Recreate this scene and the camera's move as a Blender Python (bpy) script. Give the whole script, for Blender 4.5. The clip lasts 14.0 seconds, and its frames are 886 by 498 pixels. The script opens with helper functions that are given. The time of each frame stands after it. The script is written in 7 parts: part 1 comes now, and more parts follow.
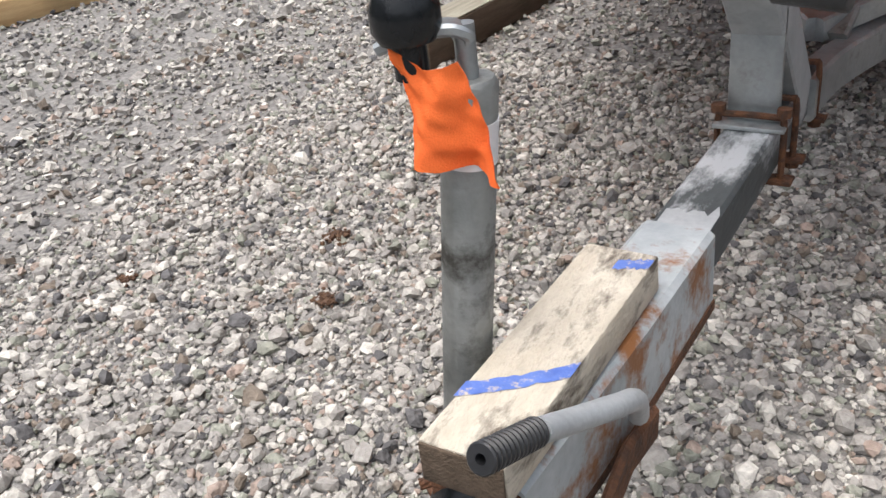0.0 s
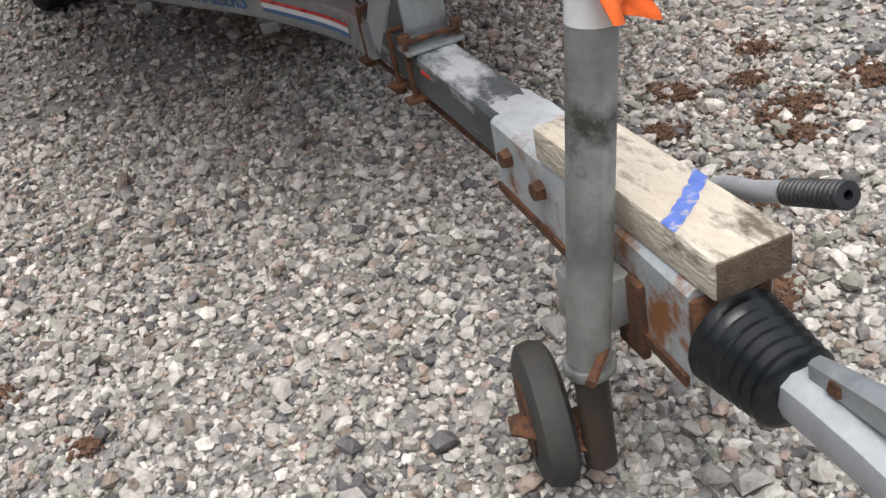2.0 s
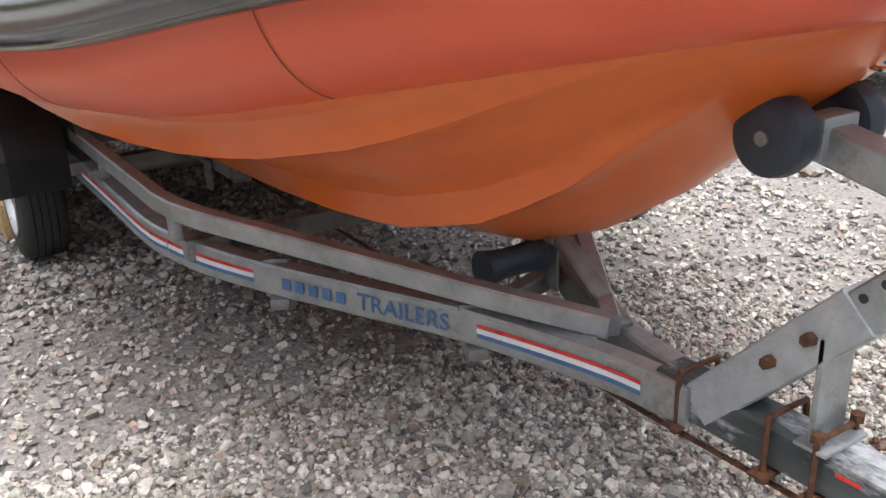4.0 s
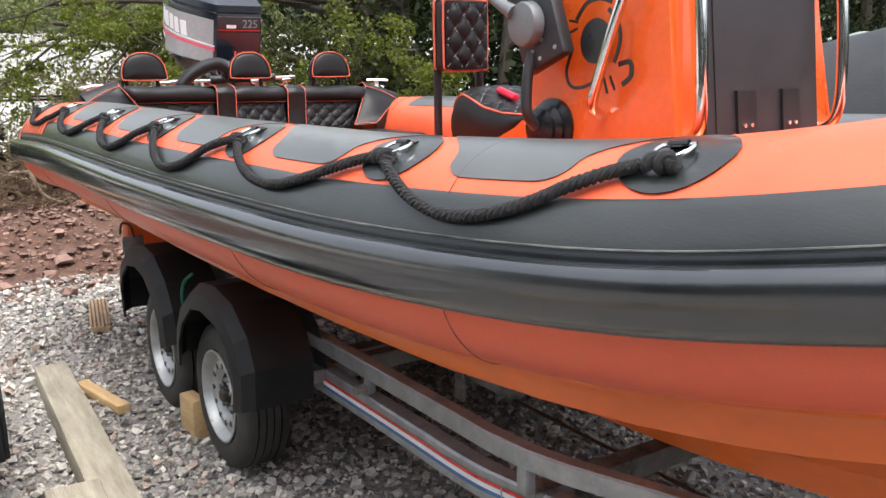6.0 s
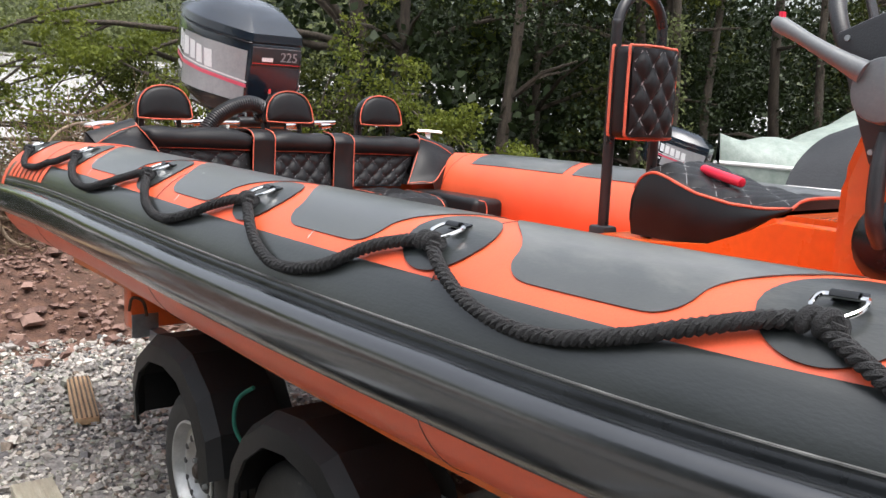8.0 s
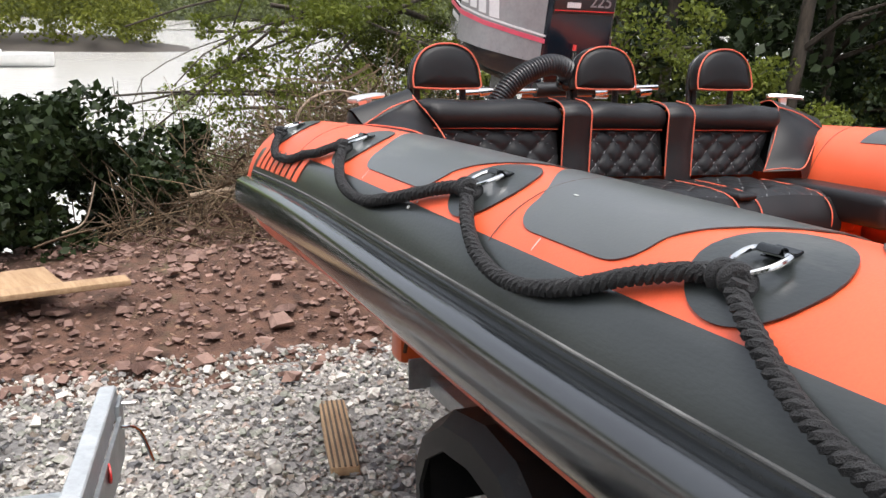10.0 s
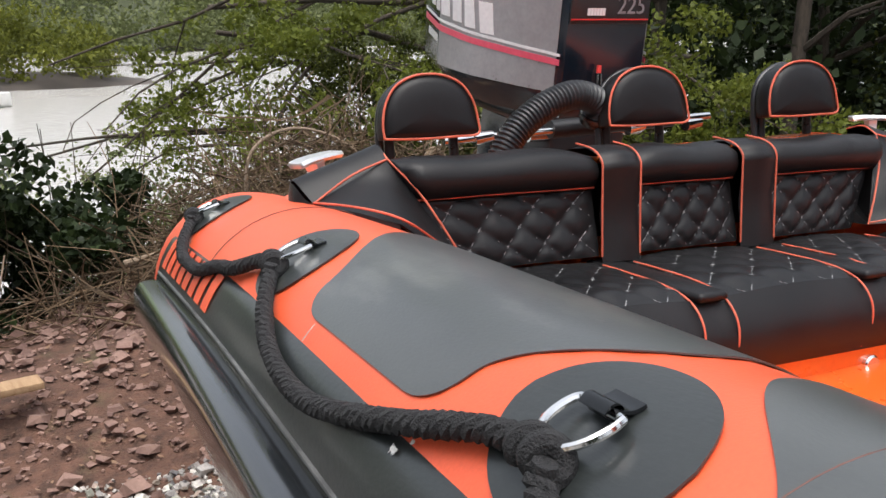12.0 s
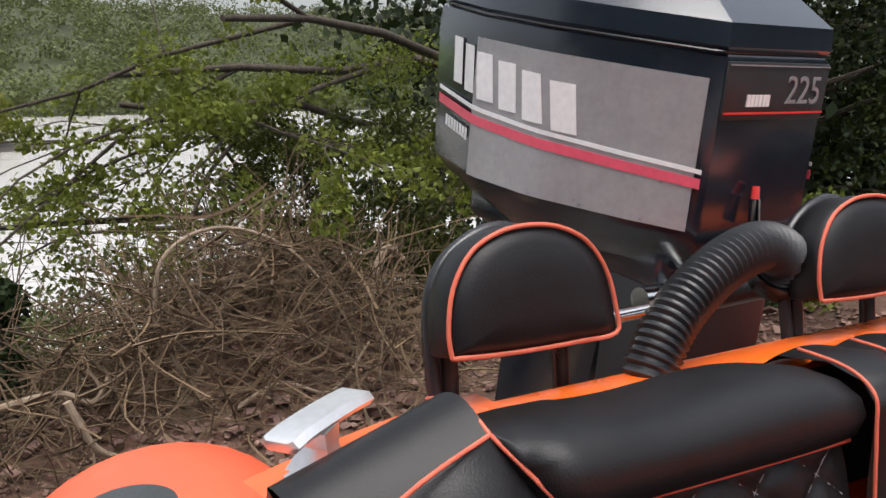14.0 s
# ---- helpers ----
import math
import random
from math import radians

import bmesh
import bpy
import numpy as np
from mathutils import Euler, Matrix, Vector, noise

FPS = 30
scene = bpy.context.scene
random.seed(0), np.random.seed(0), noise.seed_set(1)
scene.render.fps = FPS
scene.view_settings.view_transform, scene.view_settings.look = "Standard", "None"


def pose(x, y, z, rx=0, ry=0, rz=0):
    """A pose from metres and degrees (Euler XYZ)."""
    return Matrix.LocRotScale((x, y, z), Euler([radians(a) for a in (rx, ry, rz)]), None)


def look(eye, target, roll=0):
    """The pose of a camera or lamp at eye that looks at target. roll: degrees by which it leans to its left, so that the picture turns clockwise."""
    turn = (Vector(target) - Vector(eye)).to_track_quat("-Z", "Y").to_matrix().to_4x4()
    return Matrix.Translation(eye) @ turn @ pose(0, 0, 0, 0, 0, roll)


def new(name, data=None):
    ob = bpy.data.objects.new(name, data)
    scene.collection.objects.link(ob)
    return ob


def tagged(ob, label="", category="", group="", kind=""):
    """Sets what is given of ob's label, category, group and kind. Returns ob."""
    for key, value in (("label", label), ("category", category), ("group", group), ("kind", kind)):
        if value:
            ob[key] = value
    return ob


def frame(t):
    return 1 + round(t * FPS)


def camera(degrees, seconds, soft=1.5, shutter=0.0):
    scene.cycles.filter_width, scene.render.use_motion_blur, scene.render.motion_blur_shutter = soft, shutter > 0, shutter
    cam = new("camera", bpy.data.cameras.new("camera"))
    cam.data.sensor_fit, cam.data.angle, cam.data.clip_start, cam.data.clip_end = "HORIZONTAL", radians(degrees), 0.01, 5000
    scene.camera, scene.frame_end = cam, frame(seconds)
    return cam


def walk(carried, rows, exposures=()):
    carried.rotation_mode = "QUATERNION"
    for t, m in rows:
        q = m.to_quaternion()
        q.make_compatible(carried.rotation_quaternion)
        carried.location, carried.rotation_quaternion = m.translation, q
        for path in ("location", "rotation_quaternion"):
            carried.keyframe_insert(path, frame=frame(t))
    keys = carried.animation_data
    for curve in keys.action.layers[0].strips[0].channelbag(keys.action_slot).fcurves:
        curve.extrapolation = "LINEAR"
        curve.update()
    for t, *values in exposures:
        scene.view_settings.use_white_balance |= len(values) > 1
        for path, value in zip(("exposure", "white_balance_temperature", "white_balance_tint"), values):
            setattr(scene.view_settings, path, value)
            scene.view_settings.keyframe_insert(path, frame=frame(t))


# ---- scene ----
cam = camera(53.6, 14.0)

PATH = [
    (0, (0.325, 1.648, 1.001), (-0.666, 3.093, 0.036), -7.5),
    (0.5, (0.147, 1.588, 0.958), (-0.506, 3.178, -0.065), -9.3),
    (1, (-0.07, 1.44, 0.996), (-0.22, 3.12, -0.079), -10.0),
    (1.5, (-0.289, 1.403, 1.023), (-0.091, 3.074, -0.057), -11.8),
    (2, (-0.499, 1.554, 0.979), (-0.042, 3.177, -0.097), -12.8),
    (2.5, (-0.686, 1.716, 1.004), (0.07, 3.271, 0.0), -9.6),
    (3, (-0.912, 1.882, 1.085), (-0.005, 3.426, 0.194), -5.5),
    (3.5, (-1.043, 2.16, 1.13), (-0.084, 3.734, 0.352), -3.6),
    (3.7, (-1.116, 2.253, 1.176), (-0.135, 3.829, 0.431), -2.9),
    (5.8, (-1.733, 3.038, 1.434), (-0.66, 4.668, 0.999), -0.9),
    (6, (-1.809, 3.148, 1.441), (-0.73, 4.781, 1.032), -0.8),
    (6.5, (-1.906, 3.42, 1.441), (-0.842, 5.078, 1.096), 0.8),
    (7, (-1.943, 3.675, 1.459), (-0.919, 5.368, 1.167), 2.3),
    (7.5, (-1.891, 3.93, 1.468), (-0.767, 5.56, 1.185), 2.4),
    (8, (-1.841, 4.149, 1.477), (-0.646, 5.722, 1.163), 2.5),
    (8.5, (-1.744, 4.432, 1.461), (-0.739, 6.125, 1.11), 2.7),
    (9, (-1.711, 4.685, 1.454), (-0.914, 6.473, 1.043), 1.8),
    (9.2, (-1.709, 4.816, 1.448), (-0.949, 6.614, 1.013), 1.3),
    (11.3, (-1.422, 5.718, 1.508), (-0.624, 7.514, 1.138), -1.0),
    (11.5, (-1.399, 5.805, 1.524), (-0.563, 7.584, 1.154), -1.5),
    (12, (-1.332, 6.034, 1.518), (-0.525, 7.823, 1.135), -2.1),
    (12.5, (-1.308, 6.285, 1.506), (-0.582, 8.103, 1.096), -2.7),
    (13, (-1.284, 6.566, 1.534), (-0.504, 8.362, 1.126), -2.3),
    (13.5, (-1.235, 6.777, 1.597), (-0.357, 8.547, 1.286), -1.0),
    (14, (-1.122, 7.027, 1.626), (-0.124, 8.742, 1.378), -2.0),
]
# the yard slopes down to the river; all that stands in it is laid out square to the boat and then set on that slope
SLOPE = pose(0, 5, 0) @ pose(0, 0, 0, -4, 0, 0) @ pose(0, -5, 0)
walk(cam, [(t, SLOPE @ look(eye, target, roll)) for t, eye, target, roll in PATH],
     exposures=[(0, .15), (1, .02), (2, .05), (3, .36), (3.7, .8), (5.8, .82), (7.5, .63), (9.2, .62), (11.5, .27), (14, .22)])
import itertools


# ---------------------------------------------------------------- light
world = bpy.data.worlds.new("overcast_sky")
scene.world = world
world.use_nodes = True
wn = world.node_tree.nodes
sky = wn.new("ShaderNodeTexSky")
sky.sky_type = "NISHITA"
sky.sun_disc = False
sky.sun_elevation = radians(75)
sky.sun_rotation = radians(203)
sky.dust_density = 4.0
sky.ozone_density = 1.0
pale = wn.new("ShaderNodeHueSaturation")
pale.inputs["Saturation"].default_value = 0.38
world.node_tree.links.new(sky.outputs["Color"], pale.inputs["Color"])
# an overcast sky is brightest overhead
place = wn.new("ShaderNodeTexCoord")
split = wn.new("ShaderNodeSeparateXYZ")
rise = wn.new("ShaderNodeMapRange")
rise.inputs["To Min"].default_value, rise.inputs["To Max"].default_value = 1.12, 2.0
dome = wn.new("ShaderNodeVectorMath")
dome.operation = "SCALE"
world.node_tree.links.new(place.outputs["Generated"], split.inputs[0])
world.node_tree.links.new(split.outputs["Z"], rise.inputs["Value"])
world.node_tree.links.new(pale.outputs["Color"], dome.inputs[0])
world.node_tree.links.new(rise.outputs["Result"], dome.inputs["Scale"])
world.node_tree.links.new(dome.outputs[0], wn["Background"].inputs["Color"])
wn["Background"].inputs["Strength"].default_value = 0.15

sun = new("sun", bpy.data.lights.new("sun", "SUN"))
sun.data.energy = 1.5
sun.data.angle = radians(46)
sun.data.color = (1.0, 0.98, 0.955)
sun.matrix_world = look((-1.5, -3.5, 16), (0, 0, 0))




# ---------------------------------------------------------------- materials
def surf(name, c1, c2, scale=8.0, rough=0.5, metal=0.0, bump=0.15, bscale=90.0, rvar=0.12, spots=None, spot_scale=5.0,
         spot_amount=0.5, coat=0.0, sheen=0.0, coords="Object", island=False, stretch=(1, 1, 1), spec=0.5, objrandom=0.0):
    """A worn surface: two colours mixed by broad noise, finer grain in relief and gloss, optional stains."""
    m = bpy.data.materials.new(name)
    m.use_nodes = True
    nt = m.node_tree
    n, l = nt.nodes, nt.links
    b = n["Principled BSDF"]
    tc = n.new("ShaderNodeTexCoord")
    mp = n.new("ShaderNodeMapping")
    mp.inputs["Scale"].default_value = stretch
    l.new(tc.outputs[coords], mp.inputs["Vector"])
    broad = n.new("ShaderNodeTexNoise")
    broad.inputs["Scale"].default_value = scale
    broad.inputs["Detail"].default_value = 6
    broad.inputs["Roughness"].default_value = 0.62
    l.new(mp.outputs["Vector"], broad.inputs["Vector"])
    fine = n.new("ShaderNodeTexNoise")
    fine.inputs["Scale"].default_value = bscale
    fine.inputs["Detail"].default_value = 3
    l.new(mp.outputs["Vector"], fine.inputs["Vector"])
    ramp = n.new("ShaderNodeMapRange")
    ramp.inputs["From Min"].default_value, ramp.inputs["From Max"].default_value = 0.32, 0.68
    l.new(broad.outputs["Fac"], ramp.inputs["Value"])
    fac = ramp.outputs["Result"]
    if island:
        geo = n.new("ShaderNodeNewGeometry")
        add = n.new("ShaderNodeMath")
        add.operation = "MULTIPLY_ADD"
        add.inputs[1].default_value, add.inputs[2].default_value = 0.35, 0.0
        l.new(ramp.outputs["Result"], add.inputs[0])
        sc = n.new("ShaderNodeMath")
        sc.operation = "MULTIPLY_ADD"
        sc.inputs[1].default_value = 0.65
        l.new(geo.outputs["Random Per Island"], sc.inputs[0])
        l.new(add.outputs[0], sc.inputs[2])
        fac = sc.outputs[0]
    mix = n.new("ShaderNodeMix")
    mix.data_type = "RGBA"
    mix.inputs["A"].default_value, mix.inputs["B"].default_value = (*c1, 1), (*c2, 1)
    l.new(fac, mix.inputs["Factor"])
    col = mix.outputs["Result"]
    grain = n.new("ShaderNodeMix")
    grain.data_type = "RGBA"
    grain.blend_type = "MULTIPLY"
    grain.inputs["Factor"].default_value = 0.35
    gr = n.new("ShaderNodeMapRange")
    gr.inputs["To Min"].default_value, gr.inputs["To Max"].default_value = 0.55, 1.25
    l.new(fine.outputs["Fac"], gr.inputs["Value"])
    l.new(col, grain.inputs["A"])
    l.new(gr.outputs["Result"], grain.inputs["B"])
    col = grain.outputs["Result"]
    if spots:
        sn = n.new("ShaderNodeTexNoise")
        sn.inputs["Scale"].default_value = spot_scale
        sn.inputs["Detail"].default_value = 7
        sn.inputs["Roughness"].default_value = 0.7
        l.new(mp.outputs["Vector"], sn.inputs["Vector"])
        sr = n.new("ShaderNodeMapRange")
        sr.inputs["From Min"].default_value = 1 - spot_amount
        sr.inputs["From Max"].default_value = 1 - spot_amount + 0.12
        l.new(sn.outputs["Fac"], sr.inputs["Value"])
        sm = n.new("ShaderNodeMix")
        sm.data_type = "RGBA"
        sm.inputs["B"].default_value = (*spots, 1)
        l.new(sr.outputs["Result"], sm.inputs["Factor"])
        l.new(col, sm.inputs["A"])
        col = sm.outputs["Result"]
    if objrandom:
        info = n.new("ShaderNodeObjectInfo")
        hv = n.new("ShaderNodeHueSaturation")
        mr = n.new("ShaderNodeMapRange")
        mr.inputs["To Min"].default_value, mr.inputs["To Max"].default_value = 1 - objrandom, 1 + objrandom
        l.new(info.outputs["Random"], mr.inputs["Value"])
        l.new(mr.outputs["Result"], hv.inputs["Value"])
        l.new(col, hv.inputs["Color"])
        col = hv.outputs["Color"]
    l.new(col, b.inputs["Base Color"])
    rr = n.new("ShaderNodeMapRange")
    rr.inputs["To Min"].default_value, rr.inputs["To Max"].default_value = max(0.03, rough - rvar), min(1, rough + rvar)
    l.new(broad.outputs["Fac"], rr.inputs["Value"])
    l.new(rr.outputs["Result"], b.inputs["Roughness"])
    b.inputs["Metallic"].default_value = metal
    b.inputs["Coat Weight"].default_value = coat
    b.inputs["Coat Roughness"].default_value = 0.1 if not sheen else 0.28
    b.inputs["Sheen Weight"].default_value = sheen
    b.inputs["Sheen Roughness"].default_value = 0.4
    b.inputs["Specular IOR Level"].default_value = spec
    if bump:
        bp = n.new("ShaderNodeBump")
        bp.inputs["Strength"].default_value = bump
        bp.inputs["Distance"].default_value = 0.01
        l.new(fine.outputs["Fac"], bp.inputs["Height"])
        l.new(bp.outputs["Normal"], b.inputs["Normal"])
    return m


ORANGE_TUBE = surf("orange_hypalon", (0.68, 0.088, 0.030), (0.76, 0.112, 0.040), 3, 0.42, bump=0.04, bscale=300, spots=(0.66, 0.16, 0.085), spot_scale=2.5, spot_amount=0.38, spec=0.6, coat=0.12, sheen=0.002)
ORANGE_GEL = surf("orange_gelcoat", (0.78, 0.13, 0.015), (0.70, 0.105, 0.015), 2, 0.28, bump=0.02, bscale=60, coat=0.35)
HULL_GEL = surf("orange_hull_gelcoat", (0.76, 0.16, 0.014), (0.66, 0.125, 0.014), 2.5, 0.36, bump=0.04, bscale=40, coat=0.3, spots=(0.42, 0.11, 0.04), spot_scale=3, spot_amount=0.34, stretch=(1, 0.4, 1))
BLACK_TUBE = surf("black_hypalon", (0.012, 0.015, 0.015), (0.032, 0.036, 0.035), 4, 0.34, bump=0.05, bscale=260, spots=(0.075, 0.076, 0.068), spot_scale=3, spot_amount=0.43, spec=0.55, coat=0.2, stretch=(1, 0.35, 1))
GREY_PATCH = surf("grey_wear_patch", (0.034, 0.038, 0.037), (0.072, 0.077, 0.074), 5, 0.34, bump=0.05, bscale=420, spots=(0.12, 0.122, 0.11), spot_scale=3, spot_amount=0.44, spec=0.7, coat=0.45, sheen=0.02, stretch=(1, 0.35, 1))
RUBBER = surf("black_rubber", (0.006, 0.007, 0.008), (0.014, 0.016, 0.018), 6, 0.22, bump=0.02, bscale=150, spots=(0.03, 0.032, 0.032), spot_scale=9, spot_amount=0.28, spec=0.36, rvar=0.06)
# edge strip: scuffing and its pale highlight are both put into the colour
EDGE_PALE = surf("scuffed_highlit_edge", (0.035, 0.036, 0.036), (0.16, 0.16, 0.155), 30, 0.5, bump=0.2, bscale=160, stretch=(1, 0.3, 1))
STRAKE_RUBBER = surf("polished_black_rubber", (0.006, 0.007, 0.008), (0.014, 0.016, 0.018), 6, 0.22, bump=0.02, bscale=150, spots=(0.03, 0.032, 0.032), spot_scale=9, spot_amount=0.25, spec=0.9, coat=0.7, rvar=0.05)
TYRE = surf("tyre_rubber", (0.022, 0.022, 0.021), (0.05, 0.048, 0.043), 12, 0.75, bump=0.2, bscale=160, spots=(0.11, 0.10, 0.085), spot_scale=10, spot_amount=0.36)
FENDER = surf("black_plastic_mudguard", (0.008, 0.0085, 0.009), (0.016, 0.0165, 0.017), 9, 0.5, bump=0.12, bscale=300, spots=(0.06, 0.06, 0.057), spot_scale=14, spot_amount=0.34, spec=0.3)
GALV = surf("galvanised_steel", (0.30, 0.325, 0.335), (0.47, 0.495, 0.505), 14, 0.45, metal=0.75, bump=0.12, bscale=110, spots=(0.20, 0.20, 0.19), spot_scale=7, spot_amount=0.42)
GALV_WORN = surf("weathered_galvanised_steel", (0.18, 0.19, 0.185), (0.36, 0.37, 0.36), 9, 0.55, metal=0.6, bump=0.18, bscale=120, spots=(0.07, 0.068, 0.06), spot_scale=6, spot_amount=0.45)
GALV_RUST = surf("rusting_galvanised_steel", (0.30, 0.335, 0.355), (0.47, 0.505, 0.52), 10, 0.5, metal=0.15, bump=0.15, bscale=90, spots=(0.24, 0.10, 0.035), spot_scale=11, spot_amount=0.49)
RUST = surf("rusty_iron", (0.055, 0.024, 0.013), (0.145, 0.060, 0.026), 40, 0.9, metal=0.0, bump=0.5, bscale=200, spots=(0.05, 0.025, 0.015), spot_scale=60, spot_amount=0.5)
ZINC_PAINT = surf("silver_zinc_paint", (0.31, 0.33, 0.345), (0.44, 0.465, 0.48), 16, 0.5, metal=0.2, bump=0.12, bscale=120, spots=(0.34, 0.35, 0.35), spot_scale=8, spot_amount=0.40)
CHROME = surf("polished_stainless_steel", (0.72, 0.72, 0.71), (0.82, 0.82, 0.81), 20, 0.10, metal=1.0, bump=0.0, rvar=0.05)
ALLOY = surf("brushed_alloy", (0.74, 0.74, 0.73), (0.84, 0.84, 0.83), 20, 0.34, metal=0.85, bump=0.03, rvar=0.08)
WHEEL_STEEL = surf("silver_wheel_steel", (0.38, 0.39, 0.385), (0.50, 0.51, 0.50), 20, 0.38, metal=0.5, bump=0.1, bscale=150, spots=(0.16, 0.12, 0.08), spot_scale=18, spot_amount=0.36)
VINYL = surf("black_vinyl_upholstery", (0.006, 0.006, 0.0065), (0.012, 0.012, 0.013), 6, 0.42, bump=0.10, bscale=420, spots=(0.03, 0.03, 0.03), spot_scale=4, spot_amount=0.28, spec=0.28)
PIPING = surf("orange_piping", (0.52, 0.10, 0.055), (0.62, 0.14, 0.08), 30, 0.6, bump=0.05)
STITCH = surf("grey_stitching", (0.20, 0.20, 0.205), (0.30, 0.30, 0.305), 40, 0.8, bump=0.0)
ROPE = surf("black_rope", (0.010, 0.010, 0.011), (0.022, 0.022, 0.023), 60, 0.85, bump=0.6, bscale=500)
COWL = surf("dark_blue_cowl_paint", (0.007, 0.012, 0.020), (0.010, 0.017, 0.026), 3, 0.22, bump=0.0, coat=0.5, rvar=0.05)
COWL_SILVER = surf("silver_grey_decal", (0.30, 0.30, 0.31), (0.35, 0.35, 0.36), 30, 0.32, metal=0.25, bump=0.0, coat=0.5)
DECAL_WHITE = surf("white_decal", (0.72, 0.72, 0.73), (0.80, 0.80, 0.80), 20, 0.35, bump=0.0)
DECAL_PINK = surf("pink_red_decal", (0.72, 0.10, 0.16), (0.66, 0.08, 0.13), 20, 0.35, bump=0.0)
DECAL_RED = surf("red_reflector", (0.60, 0.03, 0.03), (0.70, 0.05, 0.04), 20, 0.3, bump=0.0)
SCUFF = surf("grey_white_scuff", (0.38, 0.38, 0.37), (0.62, 0.62, 0.60), 60, 0.7, bump=0.1)
SEAM = surf("glued_seam", (0.10, 0.05, 0.04), (0.16, 0.07, 0.05), 30, 0.6, bump=0.0)
DECAL_BLUE = surf("blue_decal", (0.045, 0.12, 0.28), (0.09, 0.19, 0.36), 30, 0.5, bump=0.0, spots=(0.4, 0.42, 0.43), spot_scale=60, spot_amount=0.36)
DECAL_GREY = surf("grey_lettering", (0.22, 0.22, 0.23), (0.28, 0.28, 0.29), 20, 0.35, bump=0.0)
BLACK_PLASTIC = surf("black_plastic", (0.016, 0.017, 0.019), (0.026, 0.027, 0.03), 10, 0.42, bump=0.1, bscale=300)
GREY_PLASTIC = surf("grey_cast_handle", (0.11, 0.118, 0.125), (0.155, 0.163, 0.17), 10, 0.42, bump=0.05, bscale=200)
BLACK_STEEL = surf("black_painted_tube", (0.012, 0.012, 0.013), (0.02, 0.02, 0.022), 10, 0.3, bump=0.03)
WOOD_PALE = surf("sawn_pale_timber", (0.44, 0.385, 0.30), (0.64, 0.585, 0.49), 5, 0.85, bump=0.6, bscale=50, spots=(0.13, 0.105, 0.08), spot_scale=6, spot_amount=0.49, stretch=(3, 1.2, 3))
WOOD_DARK = surf("dark_timber", (0.07, 0.048, 0.03), (0.14, 0.10, 0.07), 7, 0.9, bump=0.5, bscale=60, stretch=(5, 0.6, 5))
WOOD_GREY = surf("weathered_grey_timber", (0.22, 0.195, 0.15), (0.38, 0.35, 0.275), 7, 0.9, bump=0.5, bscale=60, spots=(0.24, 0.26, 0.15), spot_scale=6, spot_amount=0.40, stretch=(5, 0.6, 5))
WOOD_PINE = surf("yellow_pine_timber", (0.46, 0.30, 0.14), (0.60, 0.42, 0.22), 8, 0.85, bump=0.4, bscale=60, stretch=(5, 0.6, 5))
BLUE_PAINT = surf("blue_marker_paint", (0.07, 0.13, 0.42), (0.13, 0.21, 0.52), 30, 0.8, bump=0.3, bscale=90, spots=(0.5, 0.42, 0.32), spot_scale=60, spot_amount=0.46)
FLAG_ORANGE = surf("orange_fabric", (0.80, 0.13, 0.02), (0.88, 0.17, 0.03), 8, 0.8, bump=0.25, bscale=600)
BLUE_ROLLER = surf("blue_polyurethane", (0.012, 0.018, 0.09), (0.02, 0.03, 0.13), 8, 0.4, bump=0.05)
BOW_ROLLER = surf("blue_black_roller_rubber", (0.02, 0.03, 0.045), (0.04, 0.055, 0.075), 10, 0.55, bump=0.15)
GREY_ROLLER = surf("grey_rubber_roller", (0.24, 0.25, 0.26), (0.34, 0.35, 0.36), 12, 0.6, bump=0.15)
BLUE_STRAP = surf("blue_webbing", (0.04, 0.28, 0.55), (0.06, 0.35, 0.65), 50, 0.8, bump=0.3)
RED_PLASTIC = surf("red_plastic", (0.70, 0.02, 0.05), (0.78, 0.03, 0.07), 20, 0.35, bump=0.0)
GREEN_CORD = surf("green_cord", (0.02, 0.16, 0.11), (0.03, 0.22, 0.15), 50, 0.8, bump=0.2)
COVER_DARK = surf("dark_boat_cover", (0.012, 0.014, 0.017), (0.025, 0.027, 0.031), 5, 0.7, bump=0.3, bscale=60)
COVER_GREEN = surf("pale_green_tarpaulin", (0.186, 0.236, 0.205), (0.298, 0.341, 0.310), 9, 0.55, bump=0.3, bscale=40)
WHITE_GEL = surf("white_gelcoat", (0.72, 0.72, 0.70), (0.80, 0.80, 0.78), 3, 0.35, bump=0.03)
CREAM_GEL = surf("cream_hull_gelcoat", (0.50, 0.45, 0.36), (0.60, 0.55, 0.46), 3, 0.45, bump=0.05)
STONE = surf("crushed_limestone", (0.30, 0.285, 0.265), (0.58, 0.56, 0.525), 30, 0.9, bump=0.5, bscale=120)
_n, _l = STONE.node_tree.nodes, STONE.node_tree.links
_b = _n["Principled BSDF"]
_geo, _ramp, _mul = _n.new("ShaderNodeNewGeometry"), _n.new("ShaderNodeValToRGB"), _n.new("ShaderNodeMix")
_mul.data_type, _mul.blend_type = "RGBA", "MULTIPLY"
_mul.inputs["Factor"].default_value = 1.0
_ramp.color_ramp.interpolation = "CONSTANT"
